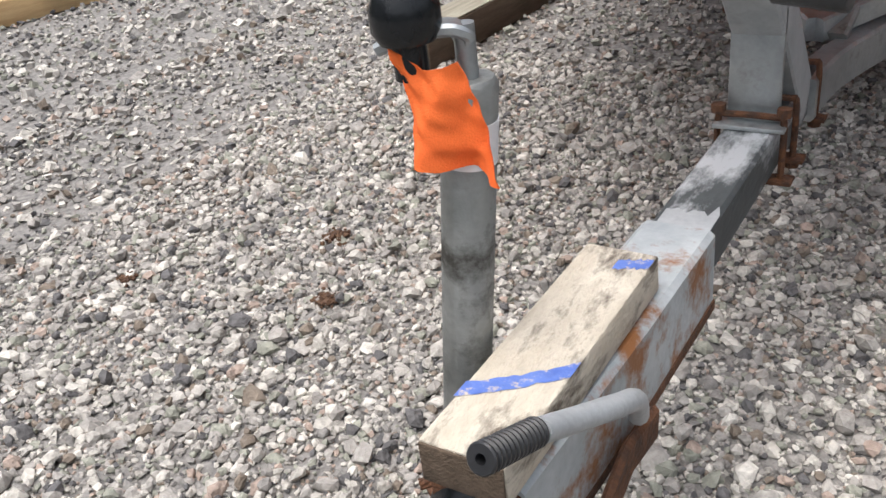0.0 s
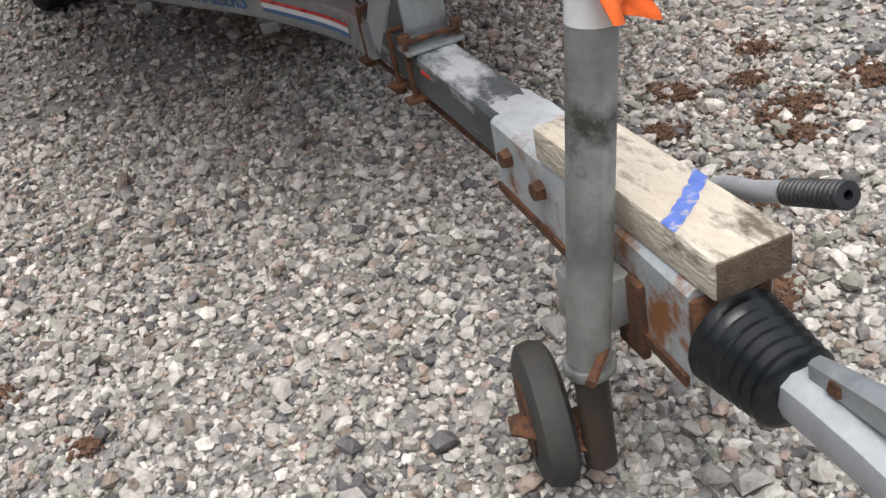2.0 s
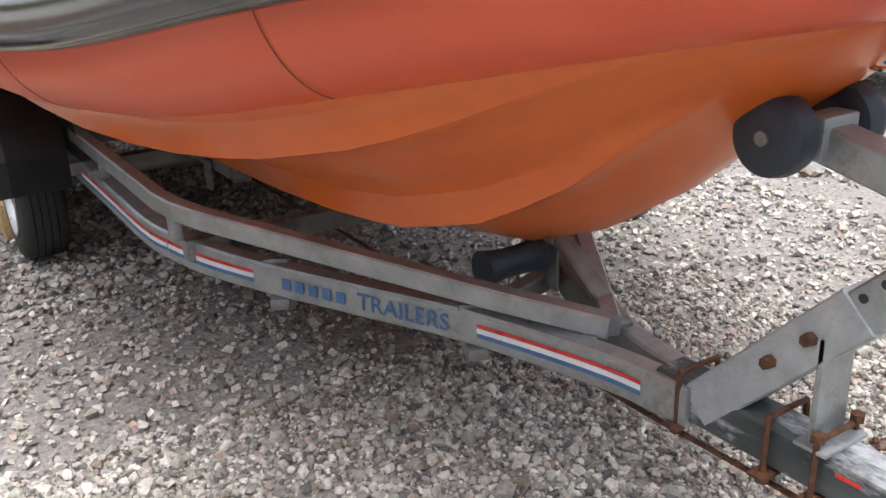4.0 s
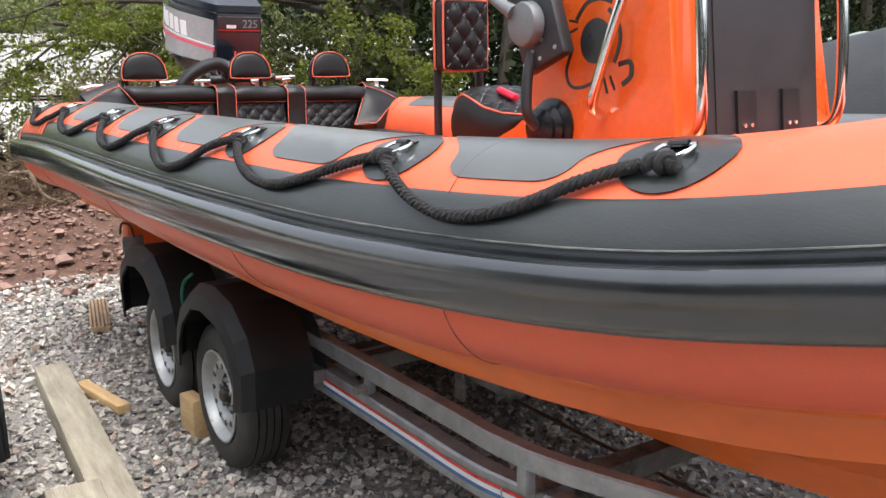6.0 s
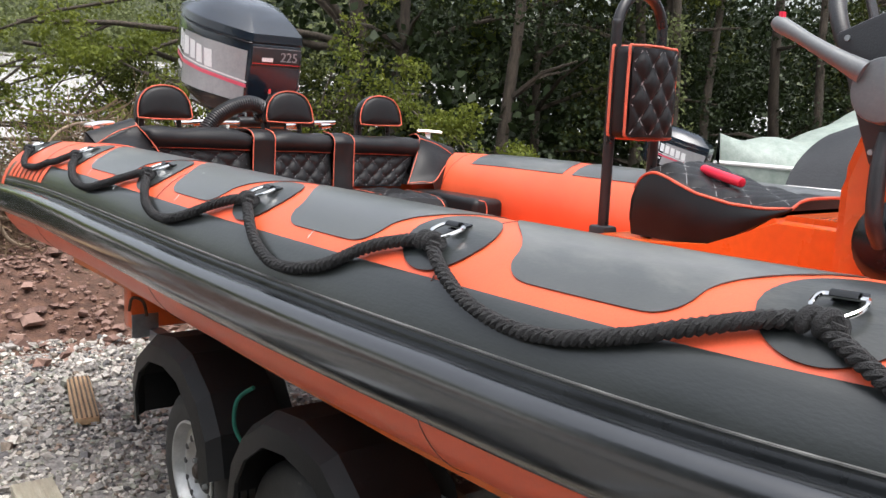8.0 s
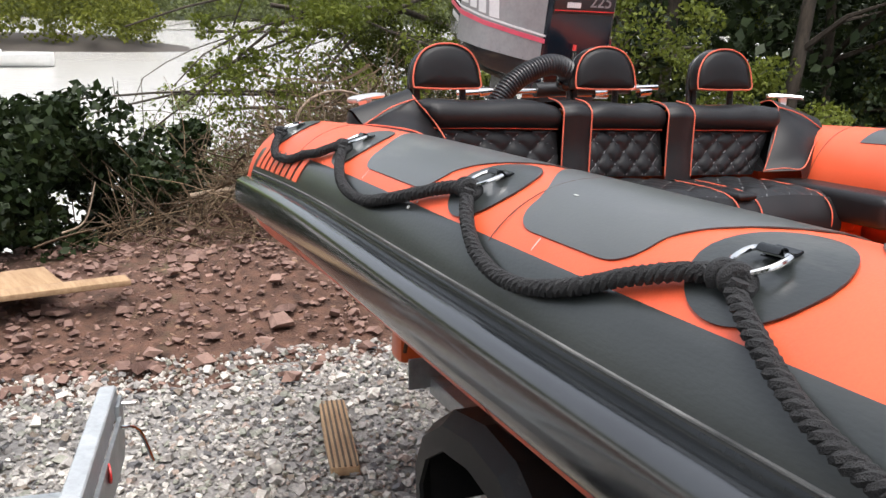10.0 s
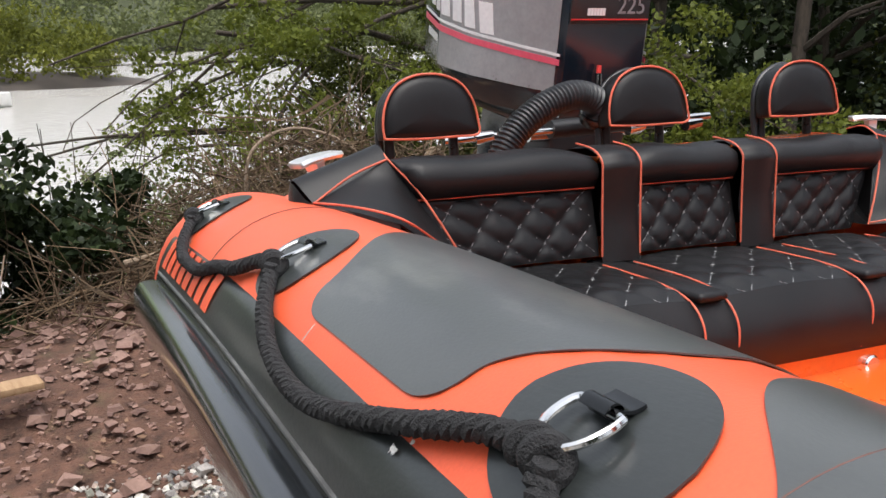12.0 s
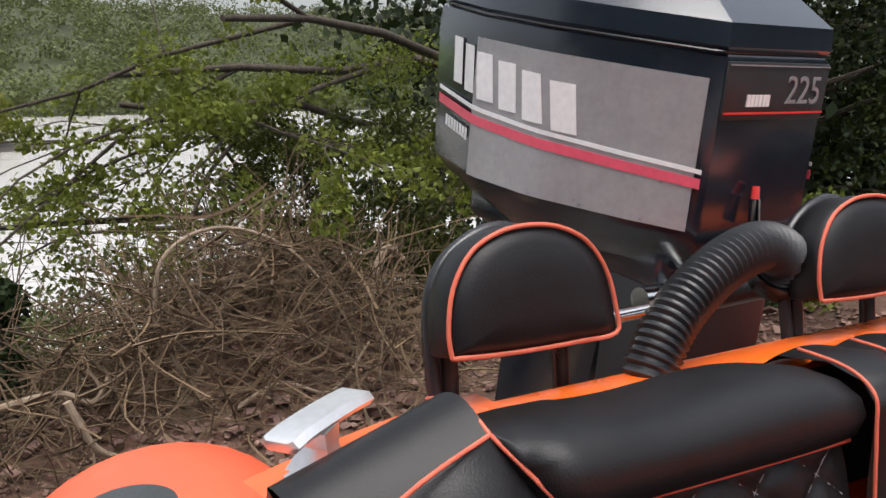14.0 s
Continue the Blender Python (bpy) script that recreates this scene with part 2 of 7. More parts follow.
# one tone a stone: slate, brown, pink, greenish grey, several greys, near white
for _k, (_p, _c) in enumerate(((0.0, (0.26, 0.26, 0.28)), (0.09, (0.46, 0.39, 0.33)), (0.13, (0.82, 0.67, 0.60)), (0.19, (0.62, 0.65, 0.58)), (0.30, (0.74, 0.72, 0.71)),
                               (0.50, (0.92, 0.90, 0.88)), (0.68, (0.55, 0.54, 0.54)), (0.78, (1.10, 1.08, 1.04)), (0.90, (1.32, 1.30, 1.26)))):
    _e = _ramp.color_ramp.elements[_k] if _k < 2 else _ramp.color_ramp.elements.new(_p)
    _e.position, _e.color = _p, (*_c, 1)
_l.new(_geo.outputs["Random Per Island"], _ramp.inputs["Fac"])
_l.new(_b.inputs["Base Color"].links[0].from_socket, _mul.inputs["A"])
_l.new(_ramp.outputs["Color"], _mul.inputs["B"])
_l.new(_mul.outputs["Result"], _b.inputs["Base Color"])
# darker than the stones: the shade in their gaps is put into this colour
GRAVEL_BED = surf("shaded_gravel_bed", (0.13, 0.122, 0.113), (0.30, 0.285, 0.27), 45, 0.95, bump=1.0, bscale=70, spots=(0.18, 0.12, 0.09), spot_scale=1.2, spot_amount=0.36)
RED_EARTH = surf("red_earth", (0.045, 0.022, 0.013), (0.135, 0.068, 0.045), 14, 0.95, bump=1.0, bscale=90, spots=(0.09, 0.07, 0.035), spot_scale=1.8, spot_amount=0.42)
LITTER = surf("dead_leaf_litter", (0.10, 0.055, 0.03), (0.26, 0.16, 0.10), 20, 0.9, bump=0.2, island=True)
RED_STONE = surf("red_sandstone_rubble", (0.085, 0.044, 0.034), (0.31, 0.195, 0.155), 20, 0.9, bump=0.4, bscale=90, island=True)
MOSS = surf("rust_brown_moss", (0.06, 0.03, 0.02), (0.14, 0.075, 0.04), 60, 0.95, bump=0.6, island=True)
BARK = surf("bark", (0.032, 0.025, 0.018), (0.080, 0.062, 0.046), 10, 0.95, bump=0.9, bscale=40, stretch=(3, 3, 0.7))
TWIG = surf("dead_twigs", (0.034, 0.022, 0.012), (0.19, 0.125, 0.070), 10, 0.9, bump=0.3, island=True)
ROOT = surf("pale_dead_branch", (0.20, 0.145, 0.10), (0.34, 0.26, 0.185), 15, 0.9, bump=0.4)


def leafy(name, c1, c2, glow=0.25):
    m = surf(name, c1, c2, 2.0, 0.5, bump=0.0, island=True, spec=0.2)
    nt = m.node_tree
    b = nt.nodes["Principled BSDF"]
    tr = nt.nodes.new("ShaderNodeBsdfTranslucent")
    mx = nt.nodes.new("ShaderNodeMixShader")
    mx.inputs[0].default_value = glow
    src = b.inputs["Base Color"].links[0].from_socket
    nt.links.new(src, tr.inputs["Color"])
    nt.links.new(b.outputs[0], mx.inputs[1])
    nt.links.new(tr.outputs[0], mx.inputs[2])
    nt.links.new(mx.outputs[0], nt.nodes["Material Output"].inputs["Surface"])
    return m


LEAF_OAK = leafy("young_oak_leaves", (0.062, 0.082, 0.013), (0.195, 0.225, 0.036), 0.45)
LEAF_IVY = leafy("dark_ivy_leaves", (0.006, 0.012, 0.004), (0.030, 0.046, 0.013), 0.2)
LEAF_MID = leafy("woodland_leaves", (0.022, 0.031, 0.006), (0.080, 0.092, 0.017), 0.35)
LEAF_BRAMBLE = leafy("bramble_leaves", (0.040, 0.055, 0.014), (0.120, 0.145, 0.040), 0.35)
LEAF_SALLOW = leafy("pale_shrub_leaves", (0.09, 0.11, 0.04), (0.20, 0.23, 0.10), 0.35)
# the haze of distance is mixed into these paler, greyer leaf colours
HAZY_WOOD = leafy("far_woodland", (0.064, 0.080, 0.032), (0.175, 0.195, 0.075), 0.3)
POINT_WOOD = leafy("point_woodland", (0.060, 0.075, 0.014), (0.190, 0.200, 0.030), 0.35)

WOOD_FLOOR = surf("woodland_floor", (0.022, 0.028, 0.010), (0.055, 0.065, 0.024), 0.4, 0.95, bump=0.0)
GRASS_FIELD = surf("far_pasture", (0.10, 0.16, 0.035), (0.15, 0.22, 0.05), 0.05, 0.9, bump=0.0)
SHORE_MUD = surf("shore_mud", (0.045, 0.036, 0.03), (0.085, 0.07, 0.058), 0.3, 0.8, bump=0.0)

WATER = bpy.data.materials.new("river_water")
WATER.use_nodes = True
_n, _l = WATER.node_tree.nodes, WATER.node_tree.links
_b = _n["Principled BSDF"]
_b.inputs["Base Color"].default_value = (0.50, 0.48, 0.45, 1)
_b.inputs["Roughness"].default_value = 0.16
_b.inputs["Specular IOR Level"].default_value = 0.6
_tc, _mp = _n.new("ShaderNodeTexCoord"), _n.new("ShaderNodeMapping")
_mp.inputs["Scale"].default_value = (0.6, 1.6, 1)
_w = _n.new("ShaderNodeTexNoise")
_w.inputs["Scale"].default_value, _w.inputs["Detail"].default_value = 1.5, 8
_bp = _n.new("ShaderNodeBump")
_bp.inputs["Strength"].default_value, _bp.inputs["Distance"].default_value = 0.5, 0.15
_l.new(_tc.outputs["Object"], _mp.inputs["Vector"])
_l.new(_mp.outputs["Vector"], _w.inputs["Vector"])
_l.new(_w.outputs["Fac"], _bp.inputs["Height"])
_l.new(_bp.outputs["Normal"], _b.inputs["Normal"])

SCREEN = bpy.data.materials.new("tinted_screen")
SCREEN.use_nodes = True
_b = SCREEN.node_tree.nodes["Principled BSDF"]
_b.inputs["Base Color"].default_value = (0.45, 0.06, 0.04, 1)
_b.inputs["Roughness"].default_value = 0.06
_b.inputs["Transmission Weight"].default_value = 0.8


# ---------------------------------------------------------------- mesh helpers
def mesh_of(bm, smooth=True, angle=38):
    me = bpy.data.meshes.new("mesh")
    bmesh.ops.recalc_face_normals(bm, faces=bm.faces)
    bm.to_mesh(me)
    bm.free()
    if smooth:
        me.shade_smooth()
        me.set_sharp_from_angle(angle=radians(angle))
    return me


def part(name, bm, material, parent=None, label="", smooth=True, angle=38):
    """One mesh object, under a thing or a part."""
    me = mesh_of(bm, smooth, angle)
    me.name = name
    me.materials.append(material)
    ob = new(name, me)
    if parent:
        ob.parent = parent
    return tagged(ob, label=label)


def thing(name, label, category, group="", kind=""):
    return tagged(new(name), label, category, group, kind)


def raw(name, verts, faces, material, parent=None, smooth=False):
    me = bpy.data.meshes.new(name)
    me.from_pydata(verts, [], faces)
    me.materials.append(material)
    if smooth:
        me.shade_smooth()
    ob = new(name, me)
    if parent:
        ob.parent = parent
    return ob


def box(size, at=(0, 0, 0), bevel=0.004, rot=(0, 0, 0), seg=2, bm=None):
    """A box with rounded edges; size in x, y, z, centred at at, turned by rot in degrees."""
    out = bm or bmesh.new()
    got = bmesh.ops.create_cube(out, size=1.0)["verts"]
    bmesh.ops.scale(out, vec=size, verts=got)
    if bevel:
        edges = list({e for v in got for e in v.link_edges})
        res = bmesh.ops.bevel(out, geom=edges, offset=min(bevel, 0.45 * min(size)), segments=seg, affect="EDGES", profile=0.5)
        got = list({v for f in res["faces"] for v in f.verts} | {v for v in got if v.is_valid})
    bmesh.ops.transform(out, matrix=pose(*at, *rot), verts=got)
    return out


def cyl(r1, r2, a, b, n=20, bm=None, bevel=0.0):
    """A cylinder or cone between two points."""
    out = bm or bmesh.new()
    a, b = Vector(a), Vector(b)
    d = b - a
    got = bmesh.ops.create_cone(out, cap_ends=True, segments=n, radius1=r1, radius2=r2, depth=d.length)["verts"]
    if bevel:
        edges = list({e for v in got for e in v.link_edges if len([f for f in e.link_faces if len(f.verts) > 4]) == 1})
        res = bmesh.ops.bevel(out, geom=edges, offset=bevel, segments=2, affect="EDGES", profile=0.5)
        got = list({v for f in res["faces"] for v in f.verts} | {v for v in got if v.is_valid})
    m = Matrix.Translation((a + b) / 2) @ d.to_track_quat("Z", "Y").to_matrix().to_4x4()
    bmesh.ops.transform(out, matrix=m, verts=got)
    return out


def smooth_path(points, per=8):
    """Catmull-Rom through the points."""
    p = [Vector(q) for q in points]
    out = []
    for i in range(len(p) - 1):
        a, b, c, d = p[max(i - 1, 0)], p[i], p[i + 1], p[min(i + 2, len(p) - 1)]
        for k in range(per):
            t = k / per
            out.append(0.5 * (2 * b + (c - a) * t + (2 * a - 5 * b + 4 * c - d) * t * t + (3 * b - a - 3 * c + d) * t ** 3))
    return out + [p[-1]]


def sweep(points, radius, n=10, bm=None, cap=True, profile=None, up=None):
    """A round (or profiled) bar along points; radius may be a list, profile a list of (side, up) offsets."""
    out = bm or bmesh.new()
    p = [Vector(q) for q in points]
    rings, side = [], None
    for i, q in enumerate(p):
        t = (p[min(i + 1, len(p) - 1)] - p[max(i - 1, 0)]).normalized()
        if up is not None:
            side = t.cross(Vector(up)).normalized()
        elif side is None:
            side = t.orthogonal().normalized()
        else:
            side = (side - t * side.dot(t)).normalized()
        top = side.cross(t).normalized()
        r = float(radius[i] if isinstance(radius, (list, tuple)) else radius)
        if profile:
            rings.append([out.verts.new(q + side * a * r + top * b * r) for a, b in profile])
        else:
            rings.append([out.verts.new(q + r * (side * math.cos(2 * math.pi * k / n) + top * math.sin(2 * math.pi * k / n))) for k in range(n)])
    m = len(rings[0])
    for a, b in zip(rings, rings[1:]):
        for k in range(m):
            out.faces.new((a[k], a[(k + 1) % m], b[(k + 1) % m], b[k]))
    if cap:
        out.faces.new(rings[0][::-1])
        out.faces.new(rings[-1])
    return out


def rect(w, h, c=0.006):
    """A rectangular tube's outline with eased corners."""
    a, b = w / 2, h / 2
    return [(a - c, -b), (a, -b + c), (a, b - c), (a - c, b), (-a + c, b), (-a, b - c), (-a, -b + c), (-a + c, -b)]


def lathe(profile, n=28, bm=None, m=None, cap=True):
    """Turned about the x axis: profile of (along x, radius)."""
    out = bm or bmesh.new()
    rings = []
    for x, r in profile:
        rings.append([out.verts.new((x, r * math.cos(2 * math.pi * k / n), r * math.sin(2 * math.pi * k / n))) for k in range(n)])
    for a, b in zip(rings, rings[1:]):
        for k in range(n):
            out.faces.new((a[k], a[(k + 1) % n], b[(k + 1) % n], b[k]))
    if cap:
        out.faces.new(rings[0][::-1])
        out.faces.new(rings[-1])
    if m is not None:
        bmesh.ops.transform(out, matrix=m, verts=[v for r in rings for v in r])
    return out


def surface(f, nu, nv, bm=None, close_v=False):
    """A sheet of quads from f(u, v), u and v from 0 to 1."""
    out = bm or bmesh.new()
    g = [[out.verts.new(f(i / nu, j / nv)) for j in range(nv + (0 if close_v else 1))] for i in range(nu + 1)]
    w = len(g[0])
    for i in range(nu):
        for j in range(w if close_v else w - 1):
            out.faces.new((g[i][j], g[i + 1][j], g[i + 1][(j + 1) % w], g[i][(j + 1) % w]))
    return out


def shell(f, thick, nu, nv):
    """A closed slab: the sheet f(u, v, 0) and its twin f(u, v, thick), joined round the rim."""
    bm = bmesh.new()
    a = [[bm.verts.new(f(i / nu, j / nv, thick)) for j in range(nv + 1)] for i in range(nu + 1)]
    b = [[bm.verts.new(f(i / nu, j / nv, 0.0)) for j in range(nv + 1)] for i in range(nu + 1)]
    for i in range(nu):
        for j in range(nv):
            bm.faces.new((a[i][j], a[i + 1][j], a[i + 1][j + 1], a[i][j + 1]))
            bm.faces.new((b[i][j + 1], b[i + 1][j + 1], b[i + 1][j], b[i][j]))
    for i in range(nu):
        bm.faces.new((b[i][0], b[i + 1][0], a[i + 1][0], a[i][0]))
        bm.faces.new((a[i][nv], a[i + 1][nv], b[i + 1][nv], b[i][nv]))
    for j in range(nv):
        bm.faces.new((a[0][j], a[0][j + 1], b[0][j + 1], b[0][j]))
        bm.faces.new((b[nu][j], b[nu][j + 1], a[nu][j + 1], a[nu][j]))
    return bm


def lerp(a, b, t):
    return a + (b - a) * t


def ease(t):
    t = min(1.0, max(0.0, t))
    return t * t * (3 - 2 * t)


def table(rows, x):
    """Straight-line lookup in rows of (x, value)."""
    return float(np.interp(x, [r[0] for r in rows], [r[1] for r in rows]))


# ---------------------------------------------------------------- ground
def ground_height(x, y):
    """The flat yard, the bank of dug earth behind it and its fall to the river."""
    side = 0.12 * math.sin(0.9 * x + 0.6) + 0.07 * math.sin(2.3 * x)
    rise = ease((y - 9.1 - side) / 1.2)
    crest = 0.30 + 0.10 * math.sin(1.1 * x + 1.0)
    fall = ease((y - 11.0) / 3.5)
    h = crest * rise - fall * (2.6 + crest) - 2.2 * ease((y - 15) / 8)
    h += 0.42 * math.exp(-((x - 0.2) / 0.95) ** 2 - ((y - 11.15) / 0.45) ** 2)
    if y > 8.8:
        h += 0.05 * noise.noise((x * 2.2, y * 2.2, 0)) * ease((y - 8.8) / 0.8) + 0.03 * noise.noise((x * 6, y * 6, 3)) * ease((y - 8.8) / 0.8)
    return h + 0.05 * min(1.0, max(-0.2, (y - 3.2) / 2.9)) + 0.012 * noise.noise((x * 1.3, y * 1.3, 7))


def build_ground():
    xs = sorted(set([round(v, 3) for v in np.concatenate([np.linspace(-400, -8, 14), np.arange(-8, 10, 0.16), np.linspace(10, 400, 14)])]))
    ys = sorted(set([round(v, 3) for v in np.concatenate([np.linspace(-400, -3, 12), np.arange(-3, 8.8, 0.4), np.arange(8.8, 16, 0.12), np.linspace(16, 40, 10)])]))
    verts, faces, mats = [], [], []
    for x in xs:
        for y in ys:
            verts.append((x, y, ground_height(x, y)))
    w = len(ys)
    for i in range(len(xs) - 1):
        for j in range(w - 1):
            faces.append((i * w + j, (i + 1) * w + j, (i + 1) * w + j + 1, i * w + j + 1))
            x, y = xs[i], ys[j]
            mats.append(1 if y > 9.05 + 0.12 * math.sin(0.9 * x + 0.6) + 0.15 * noise.noise((x * 3, y * 3, 1)) else 0)
    ob = raw("ground", verts, faces, GRAVEL_BED, smooth=True)
    ob.data.materials.append(RED_EARTH)
    ob.data.polygons.foreach_set("material_index", mats)
    tagged(ob, "grey crushed stone yard running into a bank of red earth", "ground", kind="structure")


CUBE = np.array([(-1, -1, -1), (1, -1, -1), (1, 1, -1), (-1, 1, -1), (-1, -1, 1), (1, -1, 1), (1, 1, 1), (-1, 1, 1)]) * 0.72
CUBE_F = np.array([int(c) for c in "021032" "456467" "015054" "126165" "237276" "304347"]).reshape(-1, 3)


def turns(rng, n):
    q = rng.normal(size=(n, 4))
    q /= np.linalg.norm(q, axis=1)[:, None]
    w, x, y, z = q.T
    return np.stack([np.stack([1 - 2 * (y * y + z * z), 2 * (x * y - z * w), 2 * (x * z + y * w)], -1),
                     np.stack([2 * (x * y + z * w), 1 - 2 * (x * x + z * z), 2 * (y * z - x * w)], -1),
                     np.stack([2 * (x * z - y * w), 2 * (y * z + x * w), 1 - 2 * (x * x + y * y)], -1)], 1)


ICO = np.array([(0, s, t * 1.618) for s in (-1, 1) for t in (-1, 1)] + [(s, t * 1.618, 0) for s in (-1, 1) for t in (-1, 1)] + [(s * 1.618, 0, t) for t in (-1, 1) for s in (-1, 1)]) / 1.75


def hull_faces(v):
    """Triangles of the regular twenty-faced solid: all corner triples that lie an edge apart."""
    d = np.linalg.norm(v[:, None] - v[None], axis=2)
    near = d < d[d > 1e-6].min() * 1.05
    out = []
    for a, b, c in itertools.combinations(range(len(v)), 3):
        if near[a, b] and near[b, c] and near[a, c]:
            n = np.cross(v[b] - v[a], v[c] - v[a])
            out.append((a, b, c) if n @ v[a] > 0 else (a, c, b))
    return np.array(out)


ICO_F = hull_faces(ICO)


def stones(name, xy, sizes, lift, material, seed, flat=0.75, chips=False):
    """Angular broken stones, each a crumpled block, joined into one mesh."""
    rng = np.random.default_rng(seed)
    n = len(xy)
    if chips:
        shape, tris = ICO, ICO_F
        kinds = ICO[None] * rng.uniform(0.62, 1.26, (160, 12, 1)) * rng.uniform(0.66, 1.34, (160, 1, 3))
    else:
        shape, tris = CUBE, CUBE_F
        kinds = CUBE[None] * rng.uniform(0.55, 1.3, (160, 8, 3)) * rng.uniform(0.6, 1.35, (160, 1, 3))
    m = len(shape)
    v = kinds[rng.integers(0, 160, n)]
    v = np.einsum("nij,nkj->nki", turns(rng, n), v)
    v[:, :, 2] *= flat
    v = v * (sizes * 0.5)[:, None, None]
    z = np.array([ground_height(x, y) for x, y in xy]) + (lift + rng.uniform(-0.16, 0.30, n)) * sizes
    v += np.stack([xy[:, 0], xy[:, 1], z], -1)[:, None]
    f = (tris[None] + m * np.arange(n)[:, None, None]).reshape(-1, 3)
    me = bpy.data.meshes.new(name)
    me.vertices.add(m * n)
    me.vertices.foreach_set("co", v.reshape(-1).astype(np.float32))
    me.loops.add(len(f) * 3)
    me.loops.foreach_set("vertex_index", f.reshape(-1).astype(np.int32))
    me.polygons.add(len(f))
    me.polygons.foreach_set("loop_start", np.arange(0, len(f) * 3, 3, dtype=np.int32))
    me.update(calc_edges=True)
    me.shade_flat()
    me.materials.append(material)
    return new(name, me)


def spread(rng, n, x0, x1, y0, y1, keep=None):
    p = np.stack([rng.uniform(x0, x1, n), rng.uniform(y0, y1, n)], -1)
    return p if keep is None else p[[keep(*q) for q in p]]


def build_gravel():
    rng = np.random.default_rng(5)
    core = spread(rng, 46000, -1.75, 1.15, 1.65, 4.45)
    size = np.clip(rng.lognormal(math.log(0.0128), 0.36, len(core)), 0.008, 0.030)
    tagged(stones("gravel", core, size, 0.24, STONE, 16, 0.80, True), "loose grey and pinkish crushed limestone chippings round the drawbar", "gravel", kind="stuff")
    fines = spread(rng, 32000, -1.75, 1.15, 1.65, 4.45)
    tagged(stones("gravel", fines, np.clip(rng.lognormal(math.log(0.0104), 0.25, len(fines)), 0.007, 0.017), 0.22, STONE, 18, 0.9), "fine crushed limestone grit between the chippings", "gravel", kind="stuff")
    larger = spread(rng, 1800, -1.75, 1.15, 1.65, 4.45)
    size = np.clip(rng.lognormal(math.log(0.028), 0.24, len(larger)), 0.018, 0.055)
    tagged(stones("gravel", larger, size, 0.30, STONE, 17, 0.8, True), "larger pale stones lying loose on the fine chippings", "gravel", kind="stuff")
    near = spread(rng, 27000, -2.6, 2.2, 1.4, 5.4, lambda x, y: not (-1.7 < x < 1.1 and 1.7 < y < 4.4))
    mid = spread(rng, 32000, -2.4, 1.8, 5.4, 9.3)
    far = spread(rng, 5000, 2.0, 6.5, 3.0, 9.2)
    lead = spread(rng, 9000, -4.5, -2.4, 1.5, 8.5)
    wide = rng.normal((0.5, 3.0), (4.2, 3.4), (7000, 2))
    wide = wide[(wide[:, 1] < 9.2) & ~((np.abs(wide[:, 0] + .1) < 2.3) & (wide[:, 1] > 1.3))]
    xy = np.concatenate([near, mid, far, lead, wide])
    size = np.clip(rng.lognormal(math.log(0.0172), 0.36, len(xy)), 0.010, 0.05)
    size[len(near):] *= 1.15
    size[-len(wide):] *= 1.6
    tagged(stones("gravel", xy, size, 0.26, STONE, 6), "loose grey and pinkish crushed limestone chippings covering the yard", "gravel", kind="stuff")
    rubble = spread(rng, 15000, -4.5, 4.5, 8.9, 12.2, lambda x, y: rng.uniform() < (0.25 if y < 9.15 else 1.0))
    size = np.clip(rng.lognormal(math.log(0.027), 0.55, len(rubble)), 0.010, 0.12)
    tagged(stones("rubble", rubble, size, 0.17, RED_STONE, 9, 0.55), "broken red sandstone rubble lying on the earth bank", "rubble", kind="stuff")
    xy = spread(rng, 7000, -4.5, 4.5, 9.0, 12.0, lambda x, y: rng.uniform() < .35 + .5 * noise.noise((x * 2.1, y * 2.1, 5)))
    n = len(xy)
    z = np.array([ground_height(x, y) for x, y in xy]) + rng.uniform(.004, .03, n)
    m = turns(rng, n) * 0.35 + np.eye(3)[None] * 0.75
    shape = np.array([(-.5, 0, .05), (-.08, .30, 0), (.5, 0, .08), (-.08, -.30, 0)])
    a = rng.uniform(0, 6.28, n)
    spin = np.stack([np.stack([np.cos(a), -np.sin(a), 0 * a], -1), np.stack([np.sin(a), np.cos(a), 0 * a], -1), np.stack([0 * a, 0 * a, 0 * a + 1], -1)], 1)
    v = np.einsum("nij,njk,lk->nli", m, spin, shape) * rng.uniform(.02, .055, n)[:, None, None] + np.stack([xy[:, 0], xy[:, 1], z], -1)[:, None]
    tagged(leaves("leaf_litter", v.reshape(-1, 3), np.array([0, 1, 2, 3])[None] + 4 * np.arange(n)[:, None], LITTER), "dry brown leaf litter scattered over the earth bank", "leaf litter", kind="stuff")
    spots = []
    for cx, cy, r in [(-.99, 3.10, .035), (-.83, 2.86, .03), (-1.37, 2.76, .03), (.34, 2.54, .07), (.52, 2.82, .08), (.53, 3.12, .05), (.97, 3.36, .07), (.84, 3.22, .06),
                      (.68, 3.26, .05), (.84, 3.05, .08), (.51, 3.13, .05), (.75, 2.93, .07), (.75, 3.02, .05), (.65, 3.30, .06), (1.05, 3.05, .09)]:
        k = int(300 * r / 0.07)
        a, d = rng.uniform(0, 6.28, k), np.abs(rng.normal(0, 0.5, k)) * r
        spots.append(np.stack([cx + d * np.cos(a), cy + d * np.sin(a)], -1))
    xy = np.concatenate(spots)
    tagged(stones("moss", xy, rng.uniform(0.006, 0.014, len(xy)), 1.1, MOSS, 12), "dry rust-brown moss tufts growing between the chippings", "moss", kind="stuff")


build_ground()


